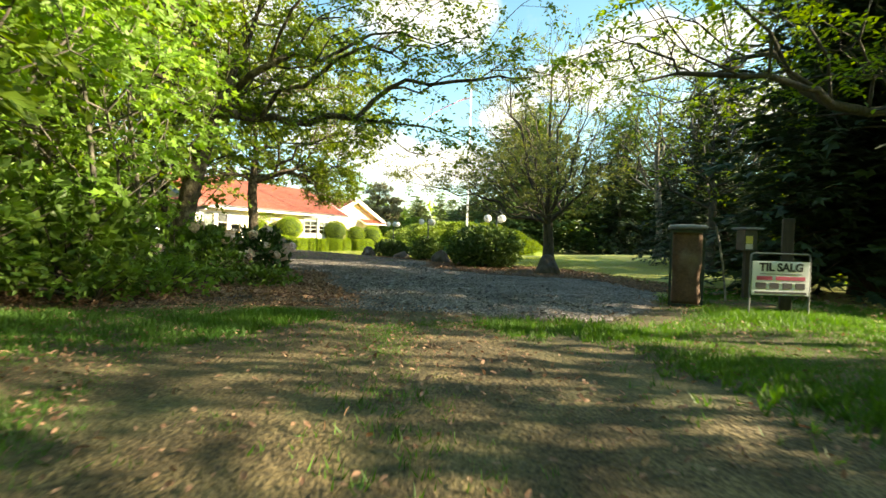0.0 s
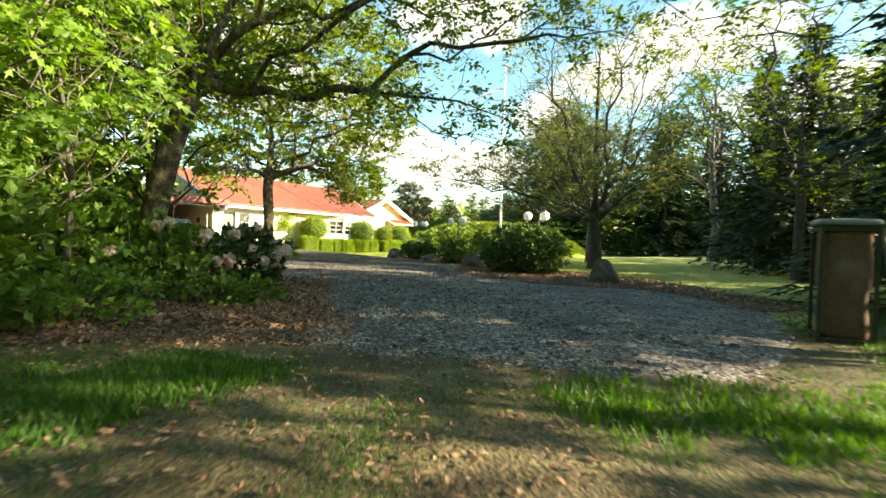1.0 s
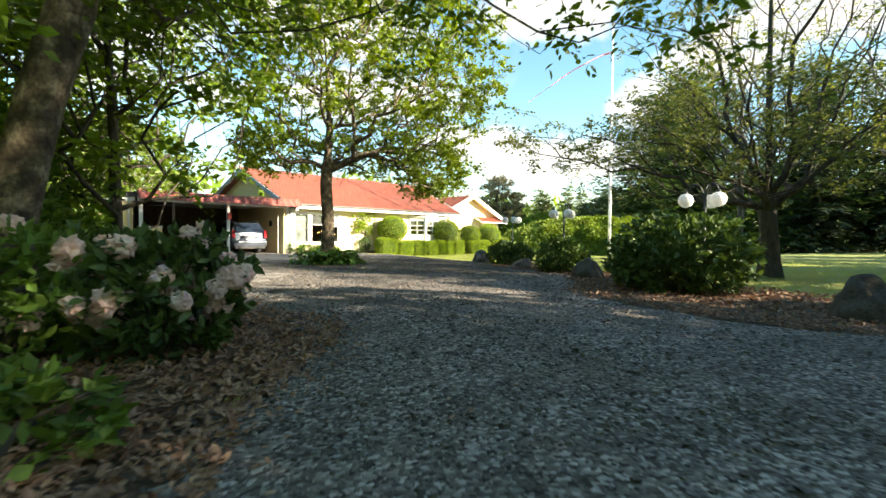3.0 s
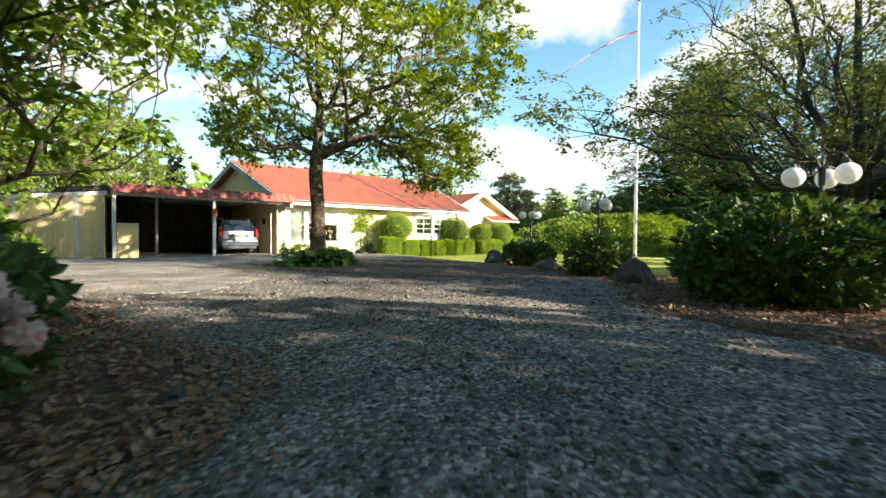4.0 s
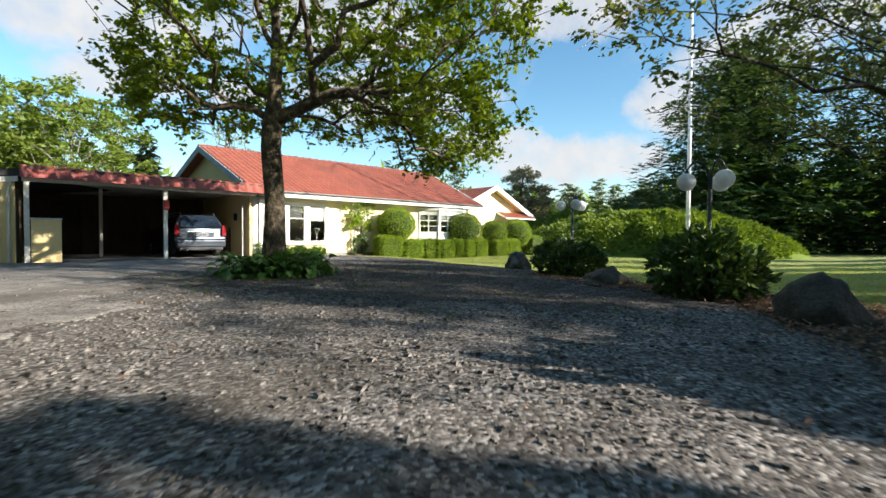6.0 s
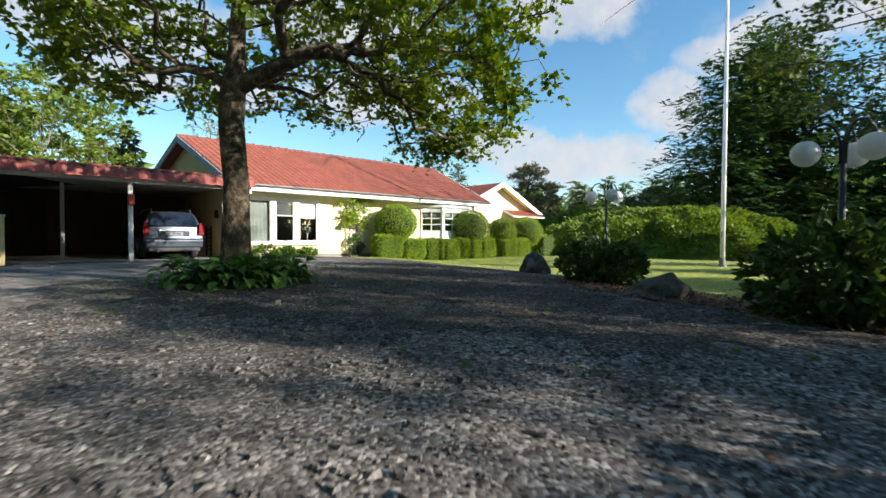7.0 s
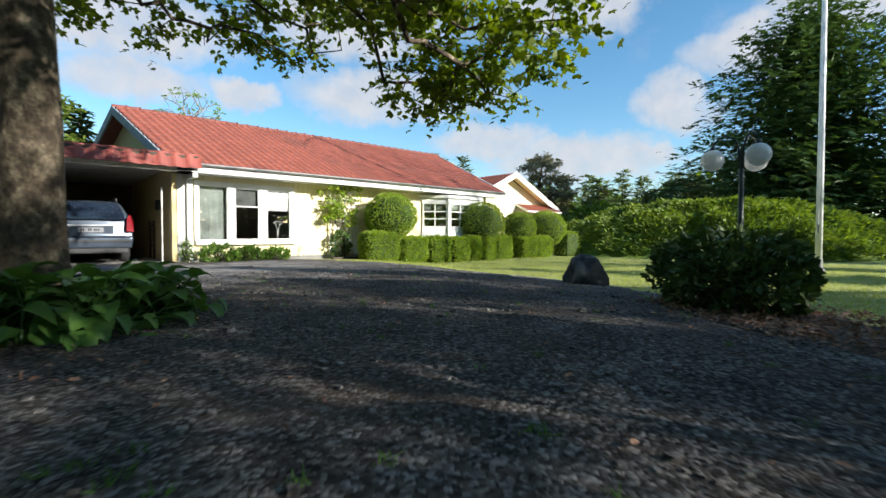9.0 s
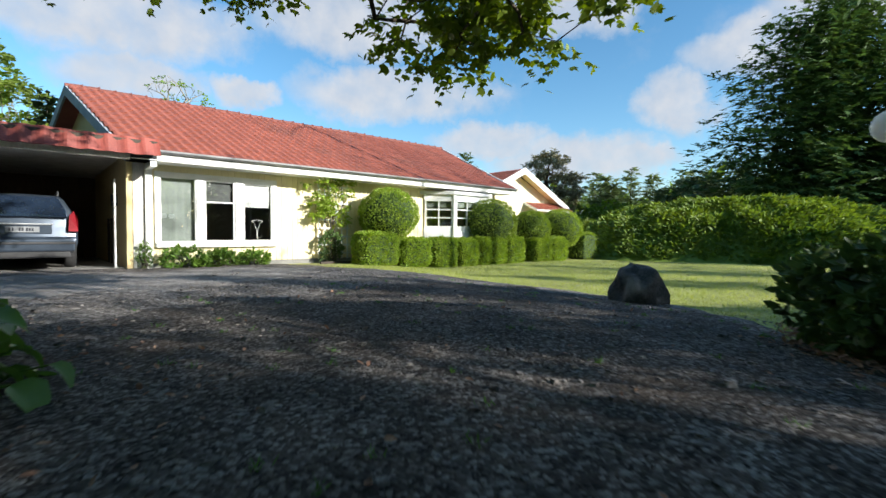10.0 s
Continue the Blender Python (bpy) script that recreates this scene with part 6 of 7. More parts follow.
maple_tips = turned(np.concatenate([crown_points(1500, (1.15, 0.3, 6.1), (4.3, 4.4, 3.5), g, 0.35, 13, under_maple), crown_points(190, (3.1, 1.2, 3.3), (1.7, 2.6, 0.85), g, 0.2, 6), crown_points(150, (-1.7, 0.2, 3.6), (1.25, 2.2, 0.8), g, 0.2, 6), crown_points(130, (0.6, 2.4, 3.7), (2.4, 1.6, 0.7), g, 0.2, 6), crown_points(60, (3.0, 3.0, 2.75), (1.1, 0.8, 0.4), g, 0.2, 4)]))
broadleaf("maple", "spreading maple with spring leaves and a stout mottled trunk", (MX, MY, lz(MX, MY)), [(0, 0, 0), (0.0, 0.0, 0.5), (0.03, 0.0, 1.5), (-0.02, 0.02, 2.4), (0.0, 0.02, 2.9), (0.10, 0.05, 4.2), (0.05, 0.1, 6.0)], 0.178,
          maple_tips, LEAF_MAPLE, BARK, 49, 0.093, "lobed", 0.23, 2.55, 202, stick=0.3, flat=0.6, along=350)

# ---- trees on the east side ----
g = np.random.default_rng(211)
tips = np.concatenate([crown_points(800, (0, 0, 5.9), (3.6, 3.6, 3.6), g, 0.25, 8, lambda q: (q[:, 2] > 3.2) & ((q[:, 0] > -1.9) | (q[:, 2] > 5.6))), crown_points(760, (-0.5, 0.9, 3.2), (3.7, 3.9, 1.5), g, 0.3, 9, lambda q: q[:, 2] > 1.7),
                       np.column_stack([np.linspace(-2.0, -4.95, 60) + g.normal(0, 0.3, 60), np.linspace(2.0, 4.35, 60) + g.normal(0, 0.35, 60), 3.1 + g.normal(0, 0.28, 60)])])
broadleaf("oak", "wide dark-branched tree with sparse young leaves", (2.72, -18.66, lz(2.72, -18.66)), [(0, 0, 0), (0.05, 0.02, 0.8), (0.0, 0.08, 1.6), (-0.1, 0.05, 3.0), (-0.1, 0.1, 5.0), (0.0, 0.1, 7.6)], 0.19, tips, LEAF_OLIVE, BARK_DARK, 42, 0.075, "diamond", 0.2, 1.5, 212, stick=0.6, along=420, tip_r=0.0042,
          bear=lambda q: np.where(q[:, 2] < 4.6, 0.85, 0.3))
g = np.random.default_rng(215)
tips = crown_points(420, (0, 0, 6.4), (2.6, 2.6, 2.6), g, 0.3, 8)
broadleaf("oak", "slender pale-barked tree with yellow-green young leaves", (7.94, -16.82, lz(7.94, -16.82)), [(0, 0, 0), (0.06, 0, 2.0), (-0.08, 0.05, 4.0), (0, 0, 6.0)], 0.1, tips, LEAF_YELLOW, BARK_GREY, 14, 0.09, "diamond", 0.25, 2.6, 216, stick=0.55, tip_r=0.004)
g = np.random.default_rng(221)
tips = crown_points(800, (0, 0, 9.2), (4.2, 4.2, 5.0), g, 0.25, 8, lambda q: q[:, 2] > 4.6)
broadleaf("birch", "tall crooked pale tree with thin sparse foliage on the lawn", (18.3, -21.0, lz(18.3, -21)), [(0, 0, 0), (0.1, -0.1, 2.0), (-0.15, 0.05, 4.0), (-0.3, 0.2, 6.5), (-0.2, 0.1, 9.0)], 0.2, tips, LEAF_YELLOW, BARK_GREY, 7, 0.11, "diamond", 0.35, 4.2, 222, stick=0.5, tip_r=0.005)
g = np.random.default_rng(225)
tips = crown_points(540, (0.2, 0, 6.2), (3.7, 3.8, 3.9), g, 0.3, 8, lambda q: (q[:, 2] > 2.4) & ((q[:, 2] < 5.8) | (q[:, 0] > 1.2)) & (q[:, 0] > -1.5))
broadleaf("beech", "young beech with bright layered leaves by the entrance", (1.8, -24.2, lz(1.8, -24.2)), [(0, 0, 0), (0.05, 0, 2.0), (0, 0.05, 4.5), (0.1, 0, 7.0)], 0.12, tips, LEAF_WOOD, BARK_DARK, 35, 0.12, "diamond", 0.3, 2.0, 226, flat=0.8)

g = np.random.default_rng(227)
f_ = g.uniform(0, 1, 240)
tips = np.column_stack([-0.4 - 2.6 * f_, 0.3 + 3.4 * f_, 3.1 + 1.1 * f_ - 0.7 * f_ ** 2]) + g.normal(0, 1, (240, 3)) * np.array([0.75, 0.6, 0.42])
tips = np.concatenate([tips, crown_points(90, (-0.3, 0.3, 6.3), (1.6, 1.6, 1.2), g, 0.3, 7)])
broadleaf("beech", "young beech with bright leaves reaching over the entrance", (-6.0, -26.9, lz(-6.0, -26.9)), [(0, 0, 0), (0.02, 0.05, 1.4), (-0.1, 0.1, 2.6), (-0.2, 0.2, 4.0), (-0.3, 0.3, 6.0)], 0.09, tips, LEAF_WOOD, BARK_DARK, 35, 0.085, "oval", 0.24, 2.2, 228, flat=0.85, stick=0.4, tip_r=0.004)

# spruces
conifer("spruce", "big dark spruce with drooping boughs by the entrance", (-4.2, -26.9, lz(-4.2, -26.9)), 12.8, 3.1, 231, trunk_r=0.34, bark=BARK_RED, bare=0.05, rows=54, per_row=17, sprays=20, size=0.45, droop=0.32)
conifer("spruce", "dark spruce near the barrel", (5.6, -24.6, lz(5.6, -24.6)), 8.2, 2.7, 235, trunk_r=0.2, rows=30, size=0.42, droop=0.3, group="spruces round the lawn")
conifer("spruce", "green spruce on the lawn edge", (9.6, -23.4, lz(9.6, -23.4)), 8.8, 2.7, 236, trunk_r=0.18, rows=28, size=0.45, droop=0.3, group="spruces round the lawn")
conifer("spruce", "dark spruce behind the entrance", (3.6, -27.6, lz(3.6, -27.6)), 7.4, 2.5, 232, trunk_r=0.22, rows=34, size=0.42, droop=0.3, group="spruces round the lawn")
# unseen birches, added off to the side to dapple the track with shade
for sx_, sy_, sd_ in ((-9.5, -30.2, 234), (-3.2, -31.5, 237), (-12.9, -30.8, 239), (-15.6, -31.6, 241)):
    g = np.random.default_rng(sd_)
    broadleaf("birch", "unseen young birch added to dapple the track with shade", (sx_, sy_, lz(sx_, sy_)), [(0, 0, 0), (0.05, 0, 2.0), (0, 0.05, 4.0), (0, 0, 5.5)], 0.07, crown_points(280, (0, 0, 3.9), (2.3, 2.3, 2.9), g, 0.3, 7, lambda q: q[:, 2] > 0.6), LEAF_WOOD, BARK_PALE, 38 if sx_ == -9.5 else 28, 0.135, "diamond", 0.3, 1.2, sd_ + 100)
# two more added out of sight, clear below so the sign stays sunlit
for sx_, sd_ in ((-7.8, 249), (-5.8, 250)):
    g = np.random.default_rng(sd_)
    broadleaf("birch", "unseen clear-stemmed birch added to shade the drive entrance", (sx_, -30.6, lz(sx_, -30.6)), [(0, 0, 0), (0.05, 0, 2.0), (0, 0.05, 4.0), (0, 0, 5.5)], 0.07, np.concatenate([crown_points(330, (0, 0, 4.9), (1.8, 1.6, 1.8), g, 0.3, 7), crown_points(70 if sx_ > -6 else 2, (-0.2, 0, 3.8), (0.9, 0.8, 0.5), g, 0.3, 5)]), LEAF_WOOD, BARK_PALE, 42 if sx_ > -6 else 30, 0.135, "diamond", 0.3, 2.6, sd_ + 100)
# two bushes added for the bands of shade they cast across the drive
shrub("shade_bush", "broad leafy bush added to shade the drive", (0.8, -27.3), (1.8, 1.8, 4.15), 243, LEAF_WOOD, 420, 8, 0.2, "diamond", 24, hollow=0.4)
shrub("shade_bush", "tall leafy bush added to shade the drive", (-1.15, -27.3), (1.3, 1.5, 5.8), 248, LEAF_WOOD, 560, 8, 0.2, "diamond", 24, hollow=0.3)
# unseen bushes behind the camera, added to shade the track
for sx_, sy_, rx_, h_, sd_ in ((-10.6, -29.6, 2.4, 2.5, 244), (-14.6, -29.9, 2.3, 2.6, 245), (-7.6, -30.2, 2.1, 1.6, 246)):
    shrub("shade_bush", "unseen leafy bush added to shade the track", (sx_, sy_), (rx_, 1.2, h_), sd_, LEAF_WOOD, 330, 8, 0.17, "diamond", 20, hollow=0.3, group="hazels beside the track")
# first four are added to shade the lawn, hidden behind the entrance spruce
SPRUCES = [(9.5, -27.8, 9.0), (13.0, -27.6, 9.4), (16.5, -27.2, 9.5), (20.0, -26.6, 9.0), (23.5, -23.5, 8.5), (35.7, -20.2, 12.8), (33.0, -16.1, 10), (36.6, -15.6, 13), (38.5, -22.7, 15), (42.0, -18.5, 16), (41.6, -11.1, 12.3), (33, -24.5, 13), (36, -20, 14)]
for i, (x, y, h) in enumerate(SPRUCES):
    conifer("spruce", "dark green spruce at the edge of the lawn", (x, y, lz(x, y)), h, h * 0.23 + 0.5, 250 + i, rows=22, per_row=10, sprays=9, size=0.68, droop=0.28, group="spruces round the lawn", bare=0.03, shape="frond")
# big feathery conifers beyond the flagpole
for i, (x, y, h, r) in enumerate([(34.4, -6.0, 15.2, 9.3), (38.0, -15.5, 14.0, 6.5), (40.0, 3.5, 5.6, 4.2)]):
    conifer("cypress", "broad feathery dark green conifer beyond the lawn", (x, y, lz(x, y)), h, r, 280 + i, NEEDLE_FIR if i == 2 else NEEDLE_CYP, rows=33 if i == 0 else 20, per_row=21 if i == 0 else 14, sprays=24, size=0.8, droop=0.16, lift=0.10, power=0.5 if i == 0 else 0.36, uneven=1.6, scatter=0.34, bare=0.02, group="broad conifers beyond the lawn")
# pine and bushes behind the wing
g = np.random.default_rng(300)
tips = np.concatenate([crown_points(60, c_, r_, g, 0.1, 4) for c_, r_ in (((0.2, 0.2, 5.6), (1.6, 1.5, 0.8)), ((1.2, -0.4, 4.2), (1.8, 1.5, 0.8)), ((-0.8, 0.4, 3.9), (1.8, 1.5, 0.7)), ((0.5, 0.0, 2.9), (2.2, 1.8, 0.7)), ((0.9, 0.3, 7.2), (1.5, 1.4, 0.7)), ((-0.9, -0.4, 6.3), (1.5, 1.4, 0.6)), ((2.3, -0.6, 5.6), (1.3, 1.3, 0.5)), ((-2.2, 0.5, 4.8), (1.4, 1.4, 0.6)), ((0.6, -1.2, 4.6), (1.8, 1.3, 0.6)), ((2.0, 1.0, 3.8), (1.5, 1.4, 0.6)), ((-1.6, -1.0, 3.3), (1.6, 1.4, 0.6)))])
broadleaf("pine", "rugged brownish pine behind the house wing", (29.4, 11.0, -0.2), [(0, 0, 0), (0.1, 0, 2.5), (-0.1, 0.1, 5.0), (0.2, 0, 7.0)], 0.2, tips, NEEDLE_PINE, BARK_RED, 35, 0.30, "spray", 0.25, 2.5, 301, stick=0.3, flat=0.3)
for i, (x, y, h, r) in enumerate([(35, 8.5, 5.6, 2.0), (38.5, 11, 6.5, 2.2), (40, 6.5, 5.2, 2.4), (33, 14.5, 6.5, 2.4), (26, 20, 8.5, 2.6), (30, 21, 9, 2.6), (22, 22, 8.5, 2.6), (44, 9, 7, 2.5), (42, 14, 7.4, 2.5), (46.5, 12.5, 8.2, 2.7), (37, 14, 6.6, 2.3), (48, 7.5, 7.6, 2.7), (43.5, 5.0, 6.3, 2.5), (47, 2.5, 7.0, 2.7)]):
    conifer("fir", "mid-green conifer in the distance behind the wing", (x, y, -0.2), h, r, 310 + i, NEEDLE_FIR, rows=18, per_row=9, sprays=8, size=0.75, droop=0.1, lift=0.1, power=0.8, group="distant conifers", shape="frond")
for i, (x, y, r, h) in enumerate([(31, 6.5, 2.6, 3.4), (34.5, 5, 2.4, 3.0), (27.5, 9, 2.0, 2.8), (36.5, 2.5, 2.6, 3.0), (30, 2.5, 2.0, 2.2)]):
    shrub("bush", "yellowish green bush behind the mound", (x, y), (r, r, h), 330 + i, LEAF_WOOD, 420, 9, 0.26, "diamond", 14, hollow=0.55, group="bushes behind the mound")

# ---- trees behind the carport and the house ----
BACK = [(-4.6, 10.2, 7.6, 2.9, LEAF_BACK), (-8.0, 10.8, 7.6, 2.9, LEAF_BACK), (-11.3, 8.6, 7.8, 3.0, LEAF_WOOD), (-15.0, 6.5, 8.0, 3.2, LEAF_WOOD), (-9.5, 15.5, 8.5, 3.2, LEAF_WOOD), (-4.0, 17.0, 8.0, 3.0, LEAF_WOOD), (-16.5, 12.0, 9.0, 3.4, LEAF_WOOD), (-13.0, 3.0, 6.0, 2.2, LEAF_WOOD)]
for i, (x, y, h, r, m_) in enumerate(BACK):
    g = np.random.default_rng(350 + i)
    tips = crown_points(400, (0, 0, h * 0.60), (r * 1.05, r * 1.05, h * 0.42), g, 0.35, 8, lambda q: q[:, 2] > 1.2)
    broadleaf("birch", "light green birch behind the carport" if m_ is LEAF_BACK else "leafy green tree behind the outbuildings", (x, y, lz(x, y)), [(0, 0, 0), (0.08, 0, h * 0.3), (-0.05, 0.05, h * 0.6), (0, 0, h * 0.85)], 0.1, tips, m_, BARK_PALE, 49, 0.20, "diamond", 0.3, 1.4, 360 + i, group="trees behind the carport")
for i, (x, y, h) in enumerate([(-1.2, 13.0, 6.2), (-6.0, 14.0, 7.2), (-13.5, 11.5, 8.0), (8, 24, 7), (14, 25, 8), (-20, 8, 11), (-19, 2, 11)]):
    conifer("spruce", "dark spruce behind the house", (x, y, lz(x, y)), h, h * 0.24, 380 + i, rows=24, per_row=10, sprays=9, size=0.6, droop=0.25, group="spruces behind the house", shape="frond")
g = np.random.default_rng(391)
tips = crown_points(150, (0, 0, 8.0), (2.0, 2.0, 1.7), g, 0.2, 6)
broadleaf("aspen", "airy small-leaved treetop above the roof ridge", (4.7, 18.5, 0), [(0, 0, 0), (0.1, 0, 3.0), (0, 0, 6.0), (0.05, 0, 8.0)], 0.12, tips, LEAF_WOOD, BARK_PALE, 7, 0.16, "diamond", 0.25, 5.0, 392, stick=0.3)

# ---- the wood on the west side ----
g = np.random.default_rng(401)
limb_a = np.array([(0.35, -0.3, 3.0), (0.95, -0.35, 3.25), (1.55, -0.7, 3.36), (2.1, -1.4, 3.25), (2.78, -2.2, 3.2), (3.4, -3.0, 3.15), (3.95, -3.75, 2.85)])
limb_pts = np.concatenate([limb_a[i] + (limb_a[i + 1] - limb_a[i]) * np.linspace(0, 1, 9)[:, None] for i in range(6)])
hang = limb_pts[g.integers(8, len(limb_pts), 130)] + g.normal(0, 1, (130, 3)) * np.array([0.35, 0.35, 0.25]) + np.array([0.1, -0.1, -0.08])
bough = np.column_stack([np.linspace(1.6, 4.9, 110), np.linspace(-1.6, -5.0, 110), 4.3 + 0.25 * np.sin(np.linspace(0, 3, 110))]) + g.normal(0, 1, (110, 3)) * np.array([0.4, 0.4, 0.3])
over = np.column_stack([g.uniform(-0.6, 4.6, 330), g.uniform(-3.6, 0.9, 330), g.uniform(4.0, 6.4, 330)])
far_bough = np.column_stack([np.linspace(2.4, 6.2, 110), np.linspace(-2.2, -5.4, 110), 5.4 - 0.9 * np.linspace(0, 1, 110) ** 2]) + g.normal(0, 1, (110, 3)) * np.array([0.55, 0.55, 0.35])
side = np.column_stack([g.uniform(0.7, 2.5, 230), g.uniform(-0.3, 2.2, 230), g.uniform(3.0, 5.2, 230)])
tips = np.concatenate([limb_pts, hang, bough, far_bough, over, side, crown_points(520, (-0.3, 0.2, 5.2), (3.2, 3.2, 2.5), g, 0.3, 8, lambda q: q[:, 2] > 2.6)])
broadleaf("cherry_tree", "leaning woodland cherry with a limb reaching over the drive", (-10.48, -16.12, lz(-10.48, -16.12)), [(0, 0, 0), (0.06, -0.03, 1.0), (0.26, -0.12, 2.0), (0.52, -0.26, 3.1), (0.95, -0.5, 4.4), (1.35, -0.7, 6.0)], 0.16, tips, LEAF_CHERRY, BARK, 42, 0.088, "oval", 0.22, 3.0, 402, stick=0.48, bow=0.02, droop=0.1, tip_r=0.0034)
WOOD = [(-9.3, -13.6, 6.8, 1.9, BARK_DARK, 0.08), (-11.4, -12.9, 9.5, 2.3, BARK_PALE, 0.10), (-11.9, -13.7, 9.5, 2.0, BARK_PALE, 0.09), (-9.9, -10.4, 8.5, 2.7, BARK_DARK, 0.10), (-9.6, -8.0, 8.0, 2.3, BARK_DARK, 0.09), (-12.3, -15.8, 8.0, 1.9, BARK_PALE, 0.075), (-10.4, -12.2, 7.5, 2.2, BARK_DARK, 0.09), (-11.75, -15.9, 7.5, 1.8, BARK_PALE, 0.06), (-13.2, -12.5, 9.0, 2.5, BARK_DARK, 0.12),
        (-15.2, -16.6, 8.5, 2.6, BARK_DARK, 0.11), (-15.5, -19.6, 7.5, 2.3, BARK_DARK, 0.08), (-11.2, -9.2, 7.5, 2.4, BARK_DARK, 0.1), (-13.4, -8.0, 9.0, 2.8, BARK_DARK, 0.12), (-12.6, -4.6, 7.0, 2.3, BARK_PALE, 0.08), (-16.0, -12.0, 10, 3, BARK_DARK, 0.14), (-17.6, -21.8, 8, 2.6, BARK_DARK, 0.1), (-16.5, -5, 9, 3, BARK_DARK, 0.12)]
for i, (x, y, h, r, bk, tr) in enumerate(WOOD):
    g = np.random.default_rng(420 + i)
    tips = np.concatenate([crown_points(250, (0, 0, h * 0.60), (r * 1.1, r * 1.1, h * 0.42), g, 0.3, 8, lambda q: q[:, 2] > 1.8), crown_points(26, (0.2, -0.2, 2.0), (r * 0.7, r * 0.7, 1.1), g, 0.3, 6, lambda q: q[:, 2] > 0.9)])
    broadleaf("sapling" if tr < 0.09 else "ash", "slim pale-stemmed sapling in the undergrowth" if bk is BARK_PALE else "leafy woodland tree with a dark stem", (x, y, lz(x, y)), [(0, 0, 0), (0.12 * math.sin(i), 0.1, h * 0.3), (-0.1, 0.1 * math.cos(i), h * 0.6), (0.05, 0, h * 0.9)], tr, tips, LEAF_WOOD, bk, 49, 0.125, "diamond", 0.26, 0.8, 440 + i, group="woodland trees west of the drive")
ROWANS = [(-12.75, -18.25, 4.6, 1.15), (-14.1, -18.9, 5.0, 1.25), (-11.75, -17.2, 4.2, 0.95)]
for i, (x, y, h, r) in enumerate(ROWANS):
    g = np.random.default_rng(910 + i)
    tips = crown_points(150, (0.1, -0.15, h * 0.62), (r, r, h * 0.40), g, 0.3, 7, lambda q: q[:, 2] > 0.8)
    broadleaf("rowan", "young rowan with large bright leaves at the edge of the wood", (x, y, lz(x, y)), [(0, 0, 0), (0.06, -0.05, h * 0.3), (-0.05, 0.04, h * 0.6), (0.03, 0, h * 0.9)], 0.035, tips, LEAF_ROWAN, BARK_GREY, 30, 0.17, "spray", 0.3, 0.8, 920 + i, group="rowans at the edge of the wood", flat=0.3)
UNDER = [(-12.9, -18.2, 0.9, 1.3), (-14.2, -18.6, 1.1, 1.8), (-12.2, -16.6, 1.0, 1.7), (-11.0, -14.6, 1.0, 1.8), (-10.0, -13.4, 0.95, 1.7), (-9.6, -11.8, 0.85, 1.4), (-10.2, -10.2, 1.0, 1.8), (-15.8, -18.2, 1.2, 2.0), (-13.8, -15.2, 1.2, 2.2), (-10.6, -7.6, 1.0, 1.6), (-11.6, -5.2, 1.1, 1.8), (-16.6, -20.2, 1.0, 1.4), (-12.0, -11.0, 1.2, 2.2)]
for i, (x, y, r, h) in enumerate(UNDER):
    shrub("undergrowth", "tangled green undergrowth shrub at the edge of the wood", (x, y), (r, r, h), 460 + i, LEAF_UNDER, 300, 8, 0.115, "diamond", 22, hollow=0.1, group="undergrowth", flat=0.6)

for i, (x, y, r, h) in enumerate([(-11.2, -17.9, 0.8, 0.6), (-12.1, -18.7, 0.7, 0.5), (-11.0, -16.8, 0.8, 1.1), (-12.9, -18.9, 0.7, 0.6), (-10.6, -18.6, 0.5, 0.3)]):
    shrub("bramble", "low loose bramble in the leaf litter", (x, y), (r, r, h), 480 + i, LEAF_UNDER, 120, 7, 0.085, "diamond", 12, hollow=0.1, group="brambles", flat=0.7)

# far woods that close the view all round
far_v, far_f, far_n = [], [], 0
g = np.random.default_rng(500)
for i in range(150):
    a = 2 * math.pi * i / 150 + g.normal(0, 0.01)
    d = g.uniform(52, 70)
    x, y, h = 5 + d * math.cos(a), -8 + d * math.sin(a), g.uniform(7, 12)
    if -20 < math.degrees(math.atan2(math.sin(a - 0.55), math.cos(a - 0.55))) < 22:
        h *= 0.72
    q = crown_points(120, (x, y, h * 0.5), (g.uniform(3, 4.5), g.uniform(3, 4.5), h * 0.52), g, 0.6, 8, lambda p_: p_[:, 2] > 0)
    lv, lf = leaves(q, g.normal(0, 1, (len(q), 3)), 1.9, "frond", 0.3, 0.3, g)
    far_f.append(lf + far_n)
    far_v.append(lv)
    far_n += len(lv)
# nearer, taller belt to the west, unseen, added to cut the skylight
for i in range(64):
    a = math.radians(126 + 122 * (i + g.uniform(0, 1)) / 64)
    d = g.uniform(24, 36)
    x, y, h = -6 + d * math.cos(a), -16 + d * math.sin(a), g.uniform(13, 18)
    q = crown_points(110, (x, y, h * 0.5), (g.uniform(2.6, 3.8), g.uniform(2.6, 3.8), h * 0.52), g, 0.6, 8, lambda p_: p_[:, 2] > 0)
    lv, lf = leaves(q, g.normal(0, 1, (len(q), 3)), 2.0, "frond", 0.3, 0.3, g)
    far_f.append(lf + far_n)
    far_v.append(lv)
    far_n += len(lv)
tagged(new("far_woods", mesh_np("far_woods", np.concatenate(far_v), [(np.concatenate(far_f), 0)], [LEAF_WOOD])), "dark green woods round the property, with an unseen skylight-blocking belt", "woods", kind="stuff")

# ---- loose stuff on the ground ----


def scatter(n, inside, lo, hi, seed, dense=None):
    g = np.random.default_rng(seed)
    p = np.column_stack([g.uniform(lo[0], hi[0], n), g.uniform(lo[1], hi[1], n)])
    p = p[inside(p)]
    if dense is not None:
        p = p[g.uniform(0, 1, len(p)) < dense(p)]
    return p, g


